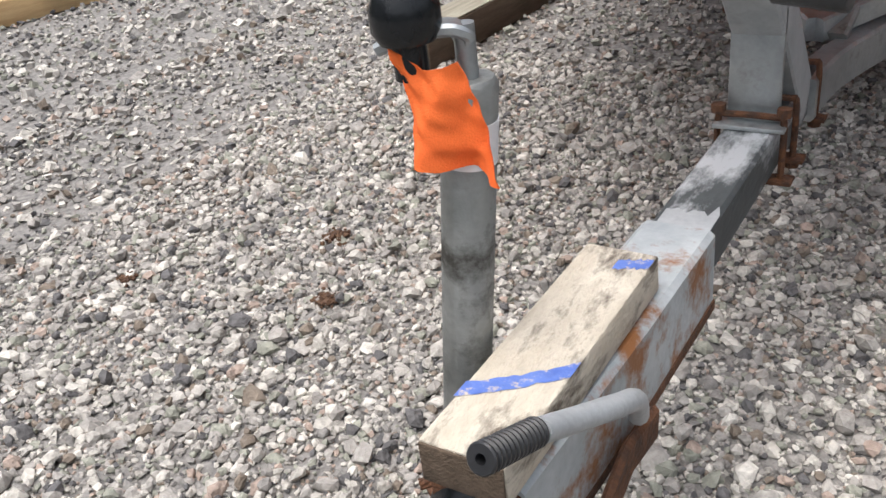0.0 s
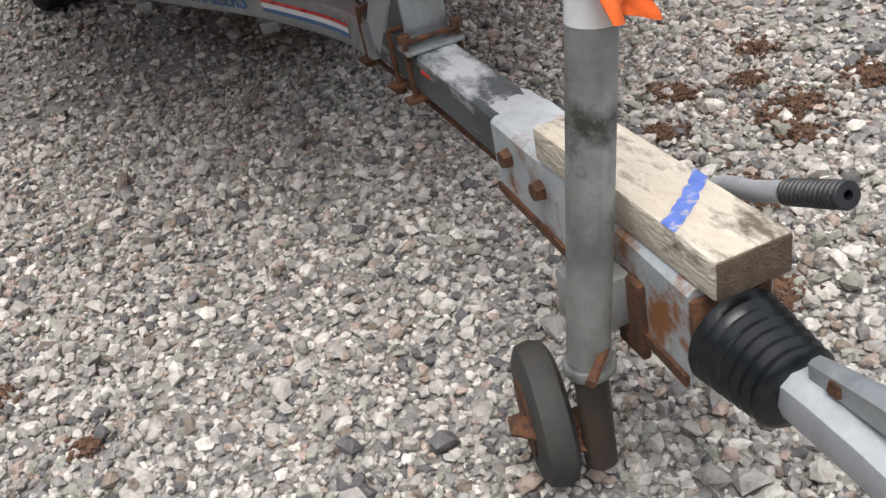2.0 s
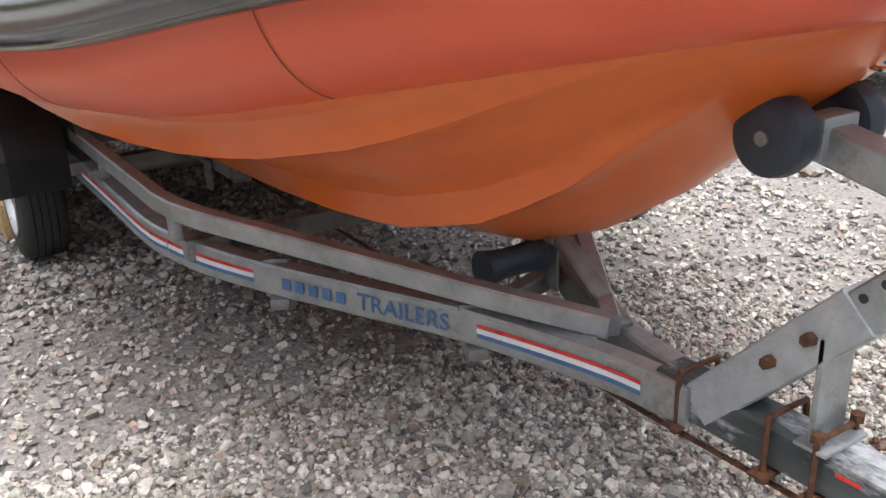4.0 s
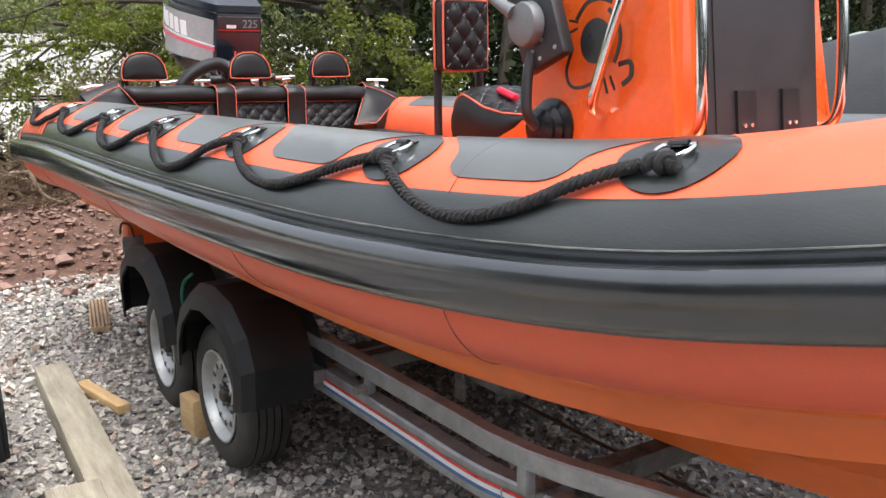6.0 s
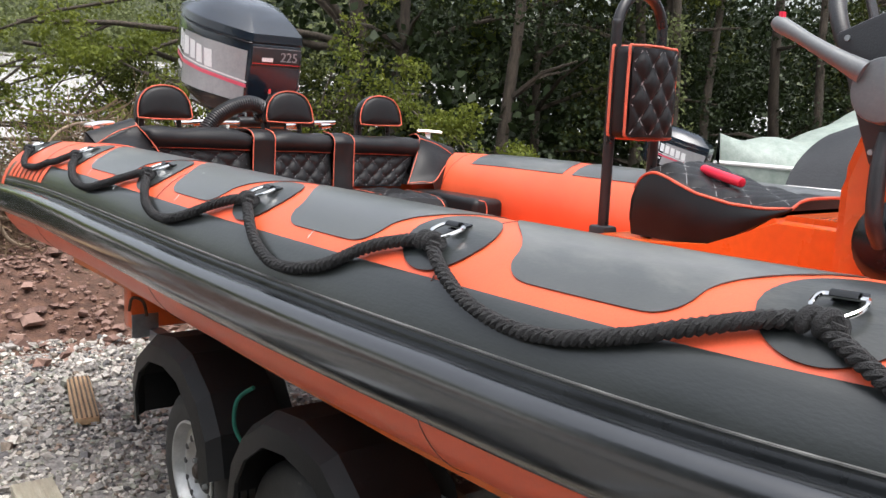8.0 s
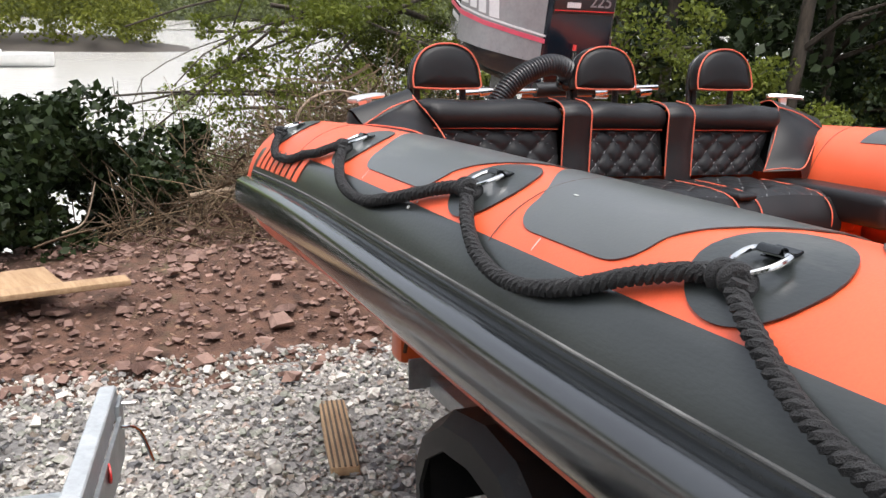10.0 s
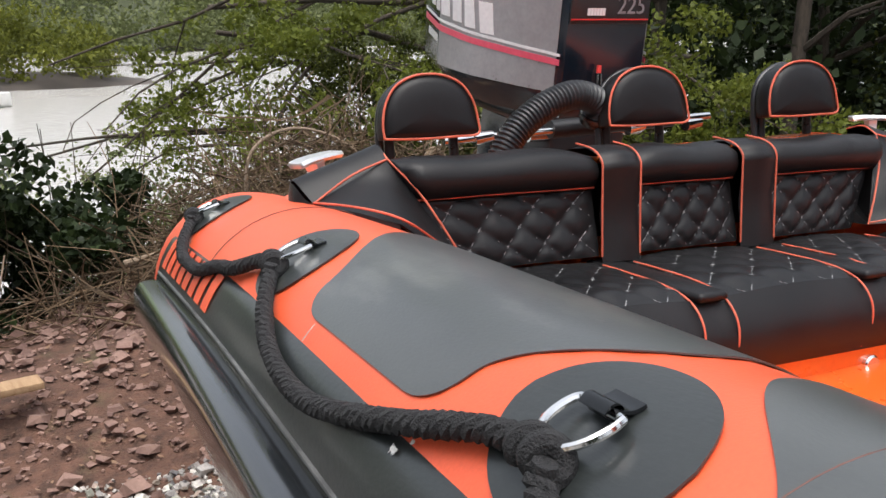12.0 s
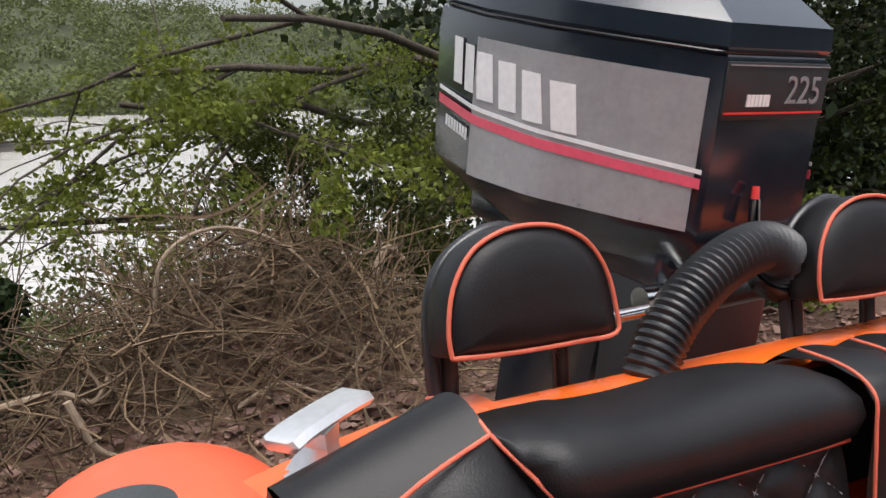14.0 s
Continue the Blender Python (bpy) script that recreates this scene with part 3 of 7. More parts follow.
# ---------------------------------------------------------------- the boat: its tube as a curve with round sections
CENTRE = [(-.92, 8.28, 1.095), (-.92, 8.0, 1.113), (-.918, 7.3, 1.137), (-.917, 6.5, 1.137), (-.905, 5.9, 1.132), (-.88, 5.27, 1.131), (-.825, 4.64, 1.133),
          (-.715, 4.07, 1.165), (-.55, 3.55, 1.255), (-.315, 3.17, 1.33), (0, 3.00, 1.36)]
_half = smooth_path(CENTRE, 14)
TUBE_Y = [q.y for q in _half]
R0 = 0.215


def tube_radius(y):
    return table([(3.0, .20), (3.55, .205), (4.6, R0), (8.0, R0), (8.1, .211), (8.18, .18), (8.24, .135), (8.28, .05)], y)


def tube_at(y, theta, lift=0.0, side=-1):
    """A point on the tube: theta in degrees from straight outboard, 90 on top; side -1 starboard, 1 port."""
    y = min(max(y, TUBE_Y[-1]), TUBE_Y[0])
    i = 0
    while i < len(TUBE_Y) - 2 and TUBE_Y[i + 1] > y:
        i += 1
    t = (TUBE_Y[i] - y) / max(1e-6, TUBE_Y[i] - TUBE_Y[i + 1])
    c = _half[i].lerp(_half[i + 1], t)
    d0 = _half[i + 1] - _half[max(i - 1, 0)]
    d1 = _half[min(i + 2, len(_half) - 1)] - _half[i]
    d = d0.lerp(d1, t)
    out = Vector((d.y, -d.x, 0)).normalized()
    if out.x > 0:
        out = -out
    a, r = radians(theta), tube_radius(y) + lift
    p = c + r * (math.cos(a) * out + math.sin(a) * Vector((0, 0, 1)))
    return Vector((-side * p.x, p.y, p.z - (.030 * ease((y - 3.2) / 2) if side > 0 else 0)))


BOAT = thing("rigid_inflatable_boat", "orange and black rigid inflatable boat sitting on its trailer", "boat")


def stations():
    """Rows along the tube, from the starboard stern to the bow."""
    return list(TUBE_Y)


def build_tube(side, name):
    n = 40
    bm = bmesh.new()
    rings = [[bm.verts.new(tube_at(y, 360 * k / n, 0, side)) for k in range(n)] for y in stations()]
    for a, b in zip(rings, rings[1:]):
        for k in range(n):
            bm.faces.new((a[k], a[(k + 1) % n], b[(k + 1) % n], b[k]))
    bm.faces.new(rings[0])
    tube = part(name, bm, ORANGE_TUBE, BOAT, "orange inflated side tube with dark wear patches")

    def band(label, name, t0, t1, y0, y1, h, mat, nv=10, parent=tube):
        ys = [y for y in stations() if y0 <= y <= y1]
        ys = [y1] + ys + [y0] if ys[0] < y1 else ys + [y0]
        bm = bmesh.new()
        g = [[bm.verts.new(tube_at(y, lerp(t0, t1, k / nv), h(k / nv), side)) for k in range(nv + 1)] for y in ys]
        for a, b in zip(g, g[1:]):
            for k in range(nv):
                bm.faces.new((a[k], a[k + 1], b[k + 1], b[k]))
        bm.faces.new(g[0])
        return part(name, bm, mat, parent, label)

    band("black side band", "side_band", -15, 40, 3.02, 7.99, lambda v: 0.003 + 0.002 * math.sin(math.pi * v) if 0 < v < 1 else -0.002, BLACK_TUBE, 16)
    band("glossy black lower band", "lower_band", 6, 16.5, 3.02, 7.985, lambda v: 0.0062 if 0 < v < 1 else 0.002, RUBBER, 6)
    band("thin edge strip above the rubbing strake, scuffs and highlight in its grey", "edge_strip", 16, 17.6, 3.02, 7.97, lambda v: 0.0085 if 0 < v < 1 else 0.003, EDGE_PALE, 3)

    def strake(v):
        a = (v - 0.5) * 2
        bulge = 0.050 * math.sqrt(max(0.0, 1 - abs(a) ** (4.6 if a > 0 else 3.8)))
        return 0.002 + bulge
    band("black moulded rubbing strake", "rubbing_strake", -15, 12, 3.01, 7.98, strake, STRAKE_RUBBER, 44)
    for y in (7.55, 6.35, 5.22, 4.43, 3.62):
        pts = [tube_at(y + 0.01 * math.sin(a / 30), a, 0.002, side) for a in range(-75, 175, 5)]
        part("seam", sweep(pts, 0.0009, 4), SEAM, tube, "thin dark glued seam")
    return tube


tube_s = build_tube(-1, "starboard_tube")
tube_p = build_tube(1, "port_tube")
RINGS = [7.885, 7.21, 6.50, 5.895, 5.27, 4.645, 4.06]
RINGS_PORT = [7.44, 6.77, 6.12, 5.48, 4.85, 4.25]


def eye_patch(y, half, t0, spread_t, side, parent):
    """The pointed oval doubler that a lifting ring is glued to."""
    def f(u, v, h):
        a = 2 * u - 1
        w = max(0.02, (1 - abs(a) ** 2.0)) ** 0.55
        b = (2 * v - 1) * w
        return tube_at(y + half * a, t0 + spread_t * b, 0.0015 + h, side)
    part("ring_patch", shell(f, 0.0022, 40, 12), BLACK_TUBE, parent, "black oval ring patch")


def wear_patch(y0, y1, t0, t1, side, parent):
    """A grey wear patch between two rings, with hollowed corners."""
    def f(u, v, h):
        t = lerp(t0, t1, v ** 1.35)
        d = lerp(.160, .028, ease((t - 58) / 44))
        if t < 60:
            d += .060 * (1 - math.sqrt(max(0, 1 - ((60 - t) / 13) ** 2)))
        return tube_at(lerp(y0 + d, y1 - d, u), t, 0.0008 + h, side)
    part("wear_patch", shell(f, 0.0016, 24, 40), GREY_PATCH, parent, "grey rubbed wear patch")


for side, tube in ((-1, tube_s), (1, tube_p)):
    rings = RINGS if side < 0 else RINGS_PORT
    for i, y in enumerate(rings):
        eye_patch(y, 0.090, 63, 22, side, tube)
    for a, b in zip(rings[side < 0:], rings[1 + (side < 0):]):
        wear_patch(b, a, 47, 128, side, tube)


def d_ring(y, side, parent):
    """A steel ring in a webbing loop."""
    bar = [tube_at(y + dy, 66, 0.013, side) for dy in (-.024, -.012, 0, .012, .024)]
    bow = [tube_at(y + dy, t, up, side) for dy, t, up in ((.027, 63, .015), (.024, 58.5, .018), (.012, 55, .020), (0, 54, .021), (-.012, 55, .020), (-.024, 58.5, .018), (-.027, 63, .015))]
    pts = smooth_path(bar + bow + [bar[0]], 4)
    part("lifting_ring", sweep(pts, 0.0034, 8, cap=False), CHROME, parent, "polished steel ring")
    def loop(u, v, h):
        a = lerp(-200, 60, v)
        return tube_at(y + 0.015 * (2 * u - 1), 66 - 2.0 * math.sin(radians(a)), 0.013 + (0.0075 - h) * math.cos(radians(a)) + (.001 if v in (0, 1) else 0), side)
    part("webbing_loop", shell(loop, 0.002, 6, 12), RUBBER, parent, "black webbing loop")
    tab = shell(lambda u, v, h: tube_at(y + 0.017 * (2 * u - 1), lerp(66, 72, v), 0.0045 + h + .012 * (1 - v) ** 3, side), 0.003, 6, 8)
    part("webbing_tab", tab, RUBBER, parent, "black stitched webbing tab")


for y in RINGS:
    d_ring(y, -1, tube_s)
for y in RINGS_PORT:
    d_ring(y, 1, tube_p)


def strand_rope(pts, r, pitch, bm):
    """Three twisted strands along a path."""
    p = [Vector(q) for q in pts]
    side, lay = None, 0.0
    tracks = [[], [], []]
    for i, q in enumerate(p):
        t = (p[min(i + 1, len(p) - 1)] - p[max(i - 1, 0)]).normalized()
        side = t.orthogonal().normalized() if side is None else (side - t * side.dot(t)).normalized()
        top = side.cross(t)
        if i:
            lay += (q - p[i - 1]).length / pitch * 2 * math.pi
        for k in range(3):
            a = lay + k * 2.0944
            tracks[k].append(q + 0.56 * r * (math.cos(a) * side + math.sin(a) * top))
    for tr in tracks:
        sweep(tr, 0.53 * r, 6, bm)
    return bm


def resample(pts, step):
    pts = [Vector(p) for p in pts]
    out, rest = [pts[0]], 0.0
    for a, b in zip(pts, pts[1:]):
        d = (b - a).length
        k = step - rest
        while k <= d:
            out.append(a.lerp(b, k / d))
            k += step
        rest = (rest + d) % step if d + rest < step else d - (k - step)
    return out


def build_ropes(side):
    rope = thing("grab_line", "thick black twisted grab rope looped between the rings on the tube", "rope", "grab lines")
    for i, (a, b) in enumerate(zip(RINGS, RINGS[1:])):
        low = (33, 29, 27, 24, 28, 26)[i]
        keys = [(0.0, 52), (.05, 47), (.14, 39), (.26, lerp(low, 34, .6)), (.40, low), (.54, low + 1), (.69, low + 7), (.82, 43), (.93, 50), (1.0, 53)]
        pts = [tube_at(lerp(a - 0.0, b + 0.03, u), t, 0.0155, side) for u, t in keys]
        path = resample(smooth_path(pts, 16), 0.006)
        part("rope_length", strand_rope(path, 0.0114, 0.038, bmesh.new()), ROPE, rope)
    for y in RINGS:
        coil = []
        for q in np.linspace(0, 2.2 * 6.283, 52):
            c = tube_at(y + 0.020 - 0.040 * q / 13.8, 53, 0.017, side)
            coil.append(c + .0095 * (math.cos(q) * Vector((side * .6, 0, -.8)) + math.sin(q) * Vector((side * .75, .25, .6))))
        bm = sweep(coil, .0092, 8)
        part("knot", bm, ROPE, rope)
    return rope


build_ropes(-1)

# lettering strip on the stern quarter: plain slanted bars
for k in range(8):
    y = 7.93 - 0.068 * k
    bm = shell(lambda u, v, h: tube_at(y - 0.045 * u - 0.016 * v + 0.01, lerp(21, 38, v), 0.0058 + h, -1), 0.0012, 3, 4)
    part("name_bar", bm, ORANGE_TUBE, tube_s, "orange slanted lettering bar")

# scuffs and scraps of tape on the starboard tube
for y, t, dy, dt, lift in ((6.67, 36, .007, 1.2, .006), (6.65, 40, .003, .8, .006), (6.285, 70, .008, .5, .003), (6.97, 43, .0012, 4, .006), (6.24, 43, .0012, 3.5, .006), (5.60, 44, .0012, 3.5, .006)):
    bm = shell(lambda u, v, h: tube_at(y + dy * (2 * u - 1) * (.7 + .5 * noise.noise((u * 3, v * 5, y))), t + dt * (2 * v - 1) * (.6 + .8 * noise.noise((u * 6, v * 2, t))), lift + h, -1), .0006, 10, 6)
    part("scuff", bm, SCUFF, tube_s, "pale scuff mark")

# hull below the tube
KEEL = [(3.00, 1.16), (3.07, 1.10), (3.13, 1.055), (3.20, 1.005), (3.30, .93), (3.44, .805), (3.64, .68), (3.90, .578), (4.3, .52), (5.5, .51), (8.02, .50)]


def hull_point(y, v, side):
    """v runs from keel (0) to chine (1), with two spray rails."""
    zk = table(KEEL, y)
    c = tube_at(y, -62, 0.0, side)
    inner = tube_at(y, -90, 0.0, side)
    cx, cz = lerp(inner.x, c.x, 0.6), lerp(inner.z, c.z, 0.6) + 0.01
    x = cx * v
    bow = ease((4.6 - y) / 1.6)
    z = lerp(zk, cz, v ** lerp(1.0, 1.35, bow))
    bulge = 0.05 * bow * math.sin(math.pi * v)
    rail = 0.050 * (math.exp(-(max(0, v - 0.42) / 0.018) ** 2 - (min(0, v - 0.42) / 0.07) ** 2) + math.exp(-(max(0, v - 0.86) / 0.02) ** 2 - (min(0, v - 0.86) / 0.07) ** 2)) * ease((y - 3.14) / 0.5)
    return Vector((x + (bulge + 0.6 * rail) * (1 if cx > 0 else -1), y, z - rail * 0.9))


ys = [3.00, 3.04, 3.09, 3.14, 3.2, 3.27, 3.35, 3.44, 3.54, 3.64, 3.76, 3.88, 4.0, 4.18, 4.4, 4.7, 5.1, 5.6, 6.2, 7.0, 8.02]
bm = bmesh.new()
V = [0, .08, .16, .24, .32, .36, .385, .41, .435, .47, .52, .6, .68, .76, .80, .83, .855, .88, .91, .95, 1]
g = [[bm.verts.new(hull_point(y, v, -1)) for v in reversed(V)] + [bm.verts.new(hull_point(y, v, 1)) for v in V[1:]] for y in ys]
for a, b in zip(g, g[1:]):
    for k in range(len(a) - 1):
        bm.faces.new((a[k], b[k], b[k + 1], a[k + 1]))
bm.faces.new(g[-1])
part("hull", bm, HULL_GEL, BOAT, "orange moulded V hull with spray rails", angle=34)
bm = bmesh.new()
deck = [[bm.verts.new((tube_at(y, 200, 0, s).x, y, 0.95)) for s in (-1, 1)] for y in np.linspace(3.45, 7.95, 20)]
for a, b in zip(deck, deck[1:]):
    bm.faces.new((a[0], a[1], b[1], b[0]))
part("deck", bm, ORANGE_GEL, BOAT, "orange moulded deck")
bm = box((1.42, 0.10, 0.80), (0, 7.83, 0.95), 0.02)
part("transom", bm, ORANGE_GEL, BOAT, "orange moulded transom")


# ---------------------------------------------------------------- the boat trailer
TRAILER = thing("boat_trailer", "galvanised twin-axle boat trailer with rust on its drawbar, carrying the boat", "trailer")

# drawbar and rails
DRAWBAR_STEEL = surf("scuffed_dark_steel", (0.022, 0.028, 0.033), (0.11, 0.125, 0.13), 7, 0.5, metal=0.3, bump=0.15, bscale=90, spots=(0.55, 0.58, 0.60), spot_scale=9, spot_amount=0.49, stretch=(1, 0.35, 1))
part("drawbar", sweep([(-.005, 2.30, .425), (0, 2.8, .425), (0, 3.14, .425)], 1, profile=rect(.085, .082), up=(0, 0, 1)), DRAWBAR_STEEL, TRAILER, "weathered square steel drawbar with traces of stripes")
RAIL_LOW = [(-.028, 3.355, .356), (-.052, 3.58, .354), (-.168, 3.915, .362), (-.30, 4.165, .372), (-.444, 4.425, .386), (-.545, 4.575, .412), (-.603, 4.69, .435), (-.63, 4.84, .445), (-.635, 5.3, .452), (-.635, 7.45, .452)]
RAIL_UP = [(0.0, 3.62, .416), (-.14, 3.83, .445), (-.45, 4.30, .520), (-.59, 4.50, .557), (-.625, 4.59, .566), (-.635, 4.71, .566), (-.635, 5.74, .570)]
rail_path = smooth_path(RAIL_LOW, 8)
for s in (1, -1):
    flip = lambda pts: [(s * p[0], p[1], p[2]) for p in pts]
    low = part("lower_rail", sweep(flip(rail_path), 1, profile=rect(.055, .085), up=(0, 0, 1)), GALV, TRAILER, "galvanised box rail with faded stripes")
    part("upper_rail", sweep(flip(RAIL_UP), 1, profile=rect(.045, .052, .005), up=(0, 0, 1)), GALV, TRAILER)
    part("rail_post", box((.03, .035, .075), (s * -.63, 4.60, .515), .003), GALV, TRAILER)
    part("rail_post", box((.03, .02, .075), (s * -.64, 5.32, .51), .003), GALV, TRAILER)
    part("rail_bolt", cyl(.016, .014, (s * -.655, 5.32, .512), (s * -.69, 5.32, .512), 8), GALV_WORN, TRAILER)
    for (x, y, z, a) in ((-.436, 4.41, .385, -27), (-.165, 3.905, .362, -22)):
        part("rail_strap", box((.064, .012, .105), (s * x, y, z), .003, (0, 0, s * a)), GALV_WORN, TRAILER, "dark steel strap")
        part("strap_foot", box((.05, .09, .03), (s * (x + .005), y, z - .063), .004, (0, 0, s * a)), GALV_WORN, TRAILER)
    part("mudguard_arm", box((.24, .035, .045), (s * -.75, 5.60, .475), .004), GALV_WORN, TRAILER)


def stripe(y0, y1, dz, w, mat, label):
    """A decal stripe on the outer face of the starboard lower rail."""
    pts = [p for p in smooth_path(RAIL_LOW, 24) if y0 <= p.y <= y1]
    bm = bmesh.new()
    rows = []
    for i, p in enumerate(pts):
        t = (pts[min(i + 1, len(pts) - 1)] - pts[max(i - 1, 0)]).normalized()
        o = Vector((-t.y, t.x, 0)).normalized()
        if o.x > 0:
            o = -o
        q = p + o * 0.0295
        rows.append([bm.verts.new(q + Vector((0, 0, dz + k))) for k in (-w / 2, w / 2)])
    for a, b in zip(rows, rows[1:]):
        bm.faces.new((a[0], b[0], b[1], a[1]))
    part("rail_stripe", bm, mat, TRAILER, label)


for y0, y1 in ((3.46, 3.88), (4.45, 4.70), (4.70, 5.6)):
    stripe(y0, y1, .014, .008, DECAL_RED, "red stripe")
    stripe(y0, y1, .002, .013, DECAL_WHITE, "white stripe")
    stripe(y0, y1, -.010, .011, DECAL_BLUE, "blue stripe")
bm = surface(lambda u, v: Vector((lerp(-.036, .040, u), 2.385 + .085 * v * (.75 + .9 * noise.noise((u * 4, 2, 1)) + .35 * noise.noise((u * 13, 2, 1))), .4675)), 10, 4)
part("paint_patch", bm, ZINC_PAINT, TRAILER, "brushed pale paint patch")
part("drawbar_stripe", box((.002, .045, .007), (-.0435, 2.72, .44), 0), DECAL_RED, TRAILER, "worn red stripe")


def lettering(text, size, m, material, parent, name="lettering", label="", depth=0.0008):
    cu = bpy.data.curves.new(name, "FONT")
    cu.body, cu.size, cu.extrude, cu.align_x, cu.align_y = text, size, depth, "CENTER", "CENTER"
    tmp = new(name, cu)
    me = bpy.data.meshes.new_from_object(tmp)
    bpy.data.objects.remove(tmp)
    me.transform(m)
    me.materials.append(material)
    ob = new(name, me)
    ob.parent = parent
    return tagged(ob, label=label)


def on_plane(at, right, up):
    """A frame with its x along right and y along up."""
    r = Vector(right).normalized()
    u = (Vector(up) - r * Vector(up).dot(r)).normalized()
    n = r.cross(u)
    return Matrix(((r.x, u.x, n.x, at[0]), (r.y, u.y, n.y, at[1]), (r.z, u.z, n.z, at[2]), (0, 0, 0, 1)))


rail_dir = Vector((.275, -.51, -.024))
face = Vector((-.88, -.475, 0)) * .0295
lettering("TRAILERS", .062, on_plane(Vector((-.245, 4.062, .367)) + face, rail_dir, (0, 0, 1)), DECAL_BLUE, TRAILER, label="worn blue lettering on the rail")
for k in range(5):
    c = Vector((-.410 + .020 * k, 4.365 - .037 * k, .3815 - .0018 * k)) + face * 1.02
    bm = box((.026, .03, .0012), (0, 0, 0), 0)
    bmesh.ops.transform(bm, matrix=on_plane(c, rail_dir, (0, 0, 1)), verts=bm.verts)
    part("name_bar", bm, DECAL_BLUE, TRAILER, "worn blue lettering bar")

# cross members, axles, hull supports
WHEEL_Y = (6.01, 6.68)
for y, z in ((4.62, .44), (5.72, .44), (6.42, .44), (7.35, .44)):
    part("cross_member", box((1.22, .06, .06), (0, y, z), .006), GALV_WORN, TRAILER)
part("cross_member", sweep([(-.20, 4.02, .37), (0, 3.96, .37), (.20, 4.02, .37)], 1, profile=rect(.05, .05), up=(0, 0, 1)), GALV_WORN, TRAILER)
for y in WHEEL_Y:
    part("axle", box((1.46, .07, .07), (0, y, .36), .01), GALV_WORN, TRAILER, "galvanised axle beam")
for s in (-1, 1):
    for y0, y1 in ((5.12, 5.62), (6.5, 7.1)):
        part("roller_beam", box((.055, y1 - y0, .055), (s * .24, (y0 + y1) / 2, .475), .006), GALV_WORN, TRAILER)
        part("beam_hanger", box((.012, .05, .11), (s * .28, (y0 + y1) / 2 + .0, .43), .003), GALV_WORN, TRAILER)
        for k in range(3):
            y = lerp(y0 + .05, y1 - .05, k / 2)
            part("hull_roller", lathe([(-.05, .02), (-.05, .036), (-.02, .042), (.02, .042), (.05, .036), (.05, .02)], 16, m=pose(s * .26, y, .545, 0, -s * 28, 0)), BLUE_ROLLER, TRAILER, "blue ribbed hull roller")
part("keel_roller", lathe([(-.085, .02), (-.085, .045), (-.03, .036), (.03, .036), (.085, .045), (.085, .02)], 20, m=pose(-.03, 3.93, .478)), BOW_ROLLER, TRAILER, "dark keel roller")
for s in (-1, 1):
    part("roller_bracket", box((.008, .05, .12), (s * .095, 3.93, .435), .002), GALV_WORN, TRAILER)
part("roller_stay", sweep([(.04, 3.62, .40), (.07, 3.86, .53)], 1, profile=rect(.05, .025), up=(0, 0, 1)), GALV_WORN, TRAILER)
part("roller_stay", sweep([(-.04, 3.93, .41), (-.04, 3.93, .34)], 1, profile=rect(.02, .03), up=(0, 1, 0)), GALV_WORN, TRAILER)

# winch post
part("post_sleeve", sweep([(0, 3.04, .425), (0, 2.745, .728)], 1, profile=rect(.086, .086, .004), up=(0, 1, 1)), ZINC_PAINT, TRAILER, "silver-painted post sleeve")
post = part("winch_post", sweep([(0, 2.80, .67), (0, 2.50, .97)], 1, profile=rect(.074, .074, .004), up=(0, 1, 1)), GALV, TRAILER, "galvanised winch post with drilled holes")
for y, z in ((2.742, .752), (2.710, .785)):
    part("bolt_hole", cyl(.008, .008, (-.0385, y + .0, z), (-.034, y, z), 12), BLACK_PLASTIC, post, "dark drilled hole")
for y, z in ((2.885, .588), (2.815, .658)):
    part("post_bolt", cyl(.013, .011, (-.043, y, z), (-.062, y, z), 6), RUST, TRAILER, "rusty bolt")
part("post_strut", box((.086, .012, .20), (0, 2.795, .565), .002), GALV, TRAILER)
part("strut_plate", box((.118, .062, .008), (0, 2.785, .471), .002), GALV, TRAILER)
for y in (2.775, 2.87, 3.07):
    pts = smooth_path([(.054, y, .375), (.054, y, .478), (.04, y, .488), (-.04, y, .488), (-.054, y, .478), (-.054, y, .375)], 4)
    part("u_bolt", sweep(pts, .0058, 8), RUST, TRAILER, "rusty U-bolt")
    part("clamp_plate", box((.15, .035, .008), (0, y, .376), .002), RUST, TRAILER, "rusty clamp plate")
    for s in (-1, 1):
        part("nut", cyl(.013, .013, (s * .054, y, .49 if y < 2.8 else .36), (s * .054, y, .505 if y < 2.8 else .372), 6), RUST, TRAILER, "rusty nut")
arm = [(0, 2.89, .978), (0, 2.60, .909), (0, 2.42, .866)]
part("winch_arm", sweep(arm, 1, profile=rect(.060, .060, .004), up=(0, 0, 1)), GALV, TRAILER, "galvanised winch arm")
part("end_cap", box((.058, .008, .056), (0, 2.416, .865), .003, (-14, 0, 0)), BLACK_PLASTIC, TRAILER, "black end cap")
part("roller_yoke", box((.09, .05, .07), (0, 2.86, .978), .006), GALV, TRAILER)
part("roller_axle", cyl(.012, .012, (-.12, 2.89, .984), (.12, 2.89, .984), 10), GALV_WORN, TRAILER)
for s in (-1, 1):
    part("bow_roller", lathe([(-.03, .018), (-.03, .05), (-.022, .062), (.0, .066), (.022, .062), (.03, .05), (.03, .018)], 28, m=pose(s * .085, 2.89, .984)), BOW_ROLLER, TRAILER, "blue-black rubber bow roller")

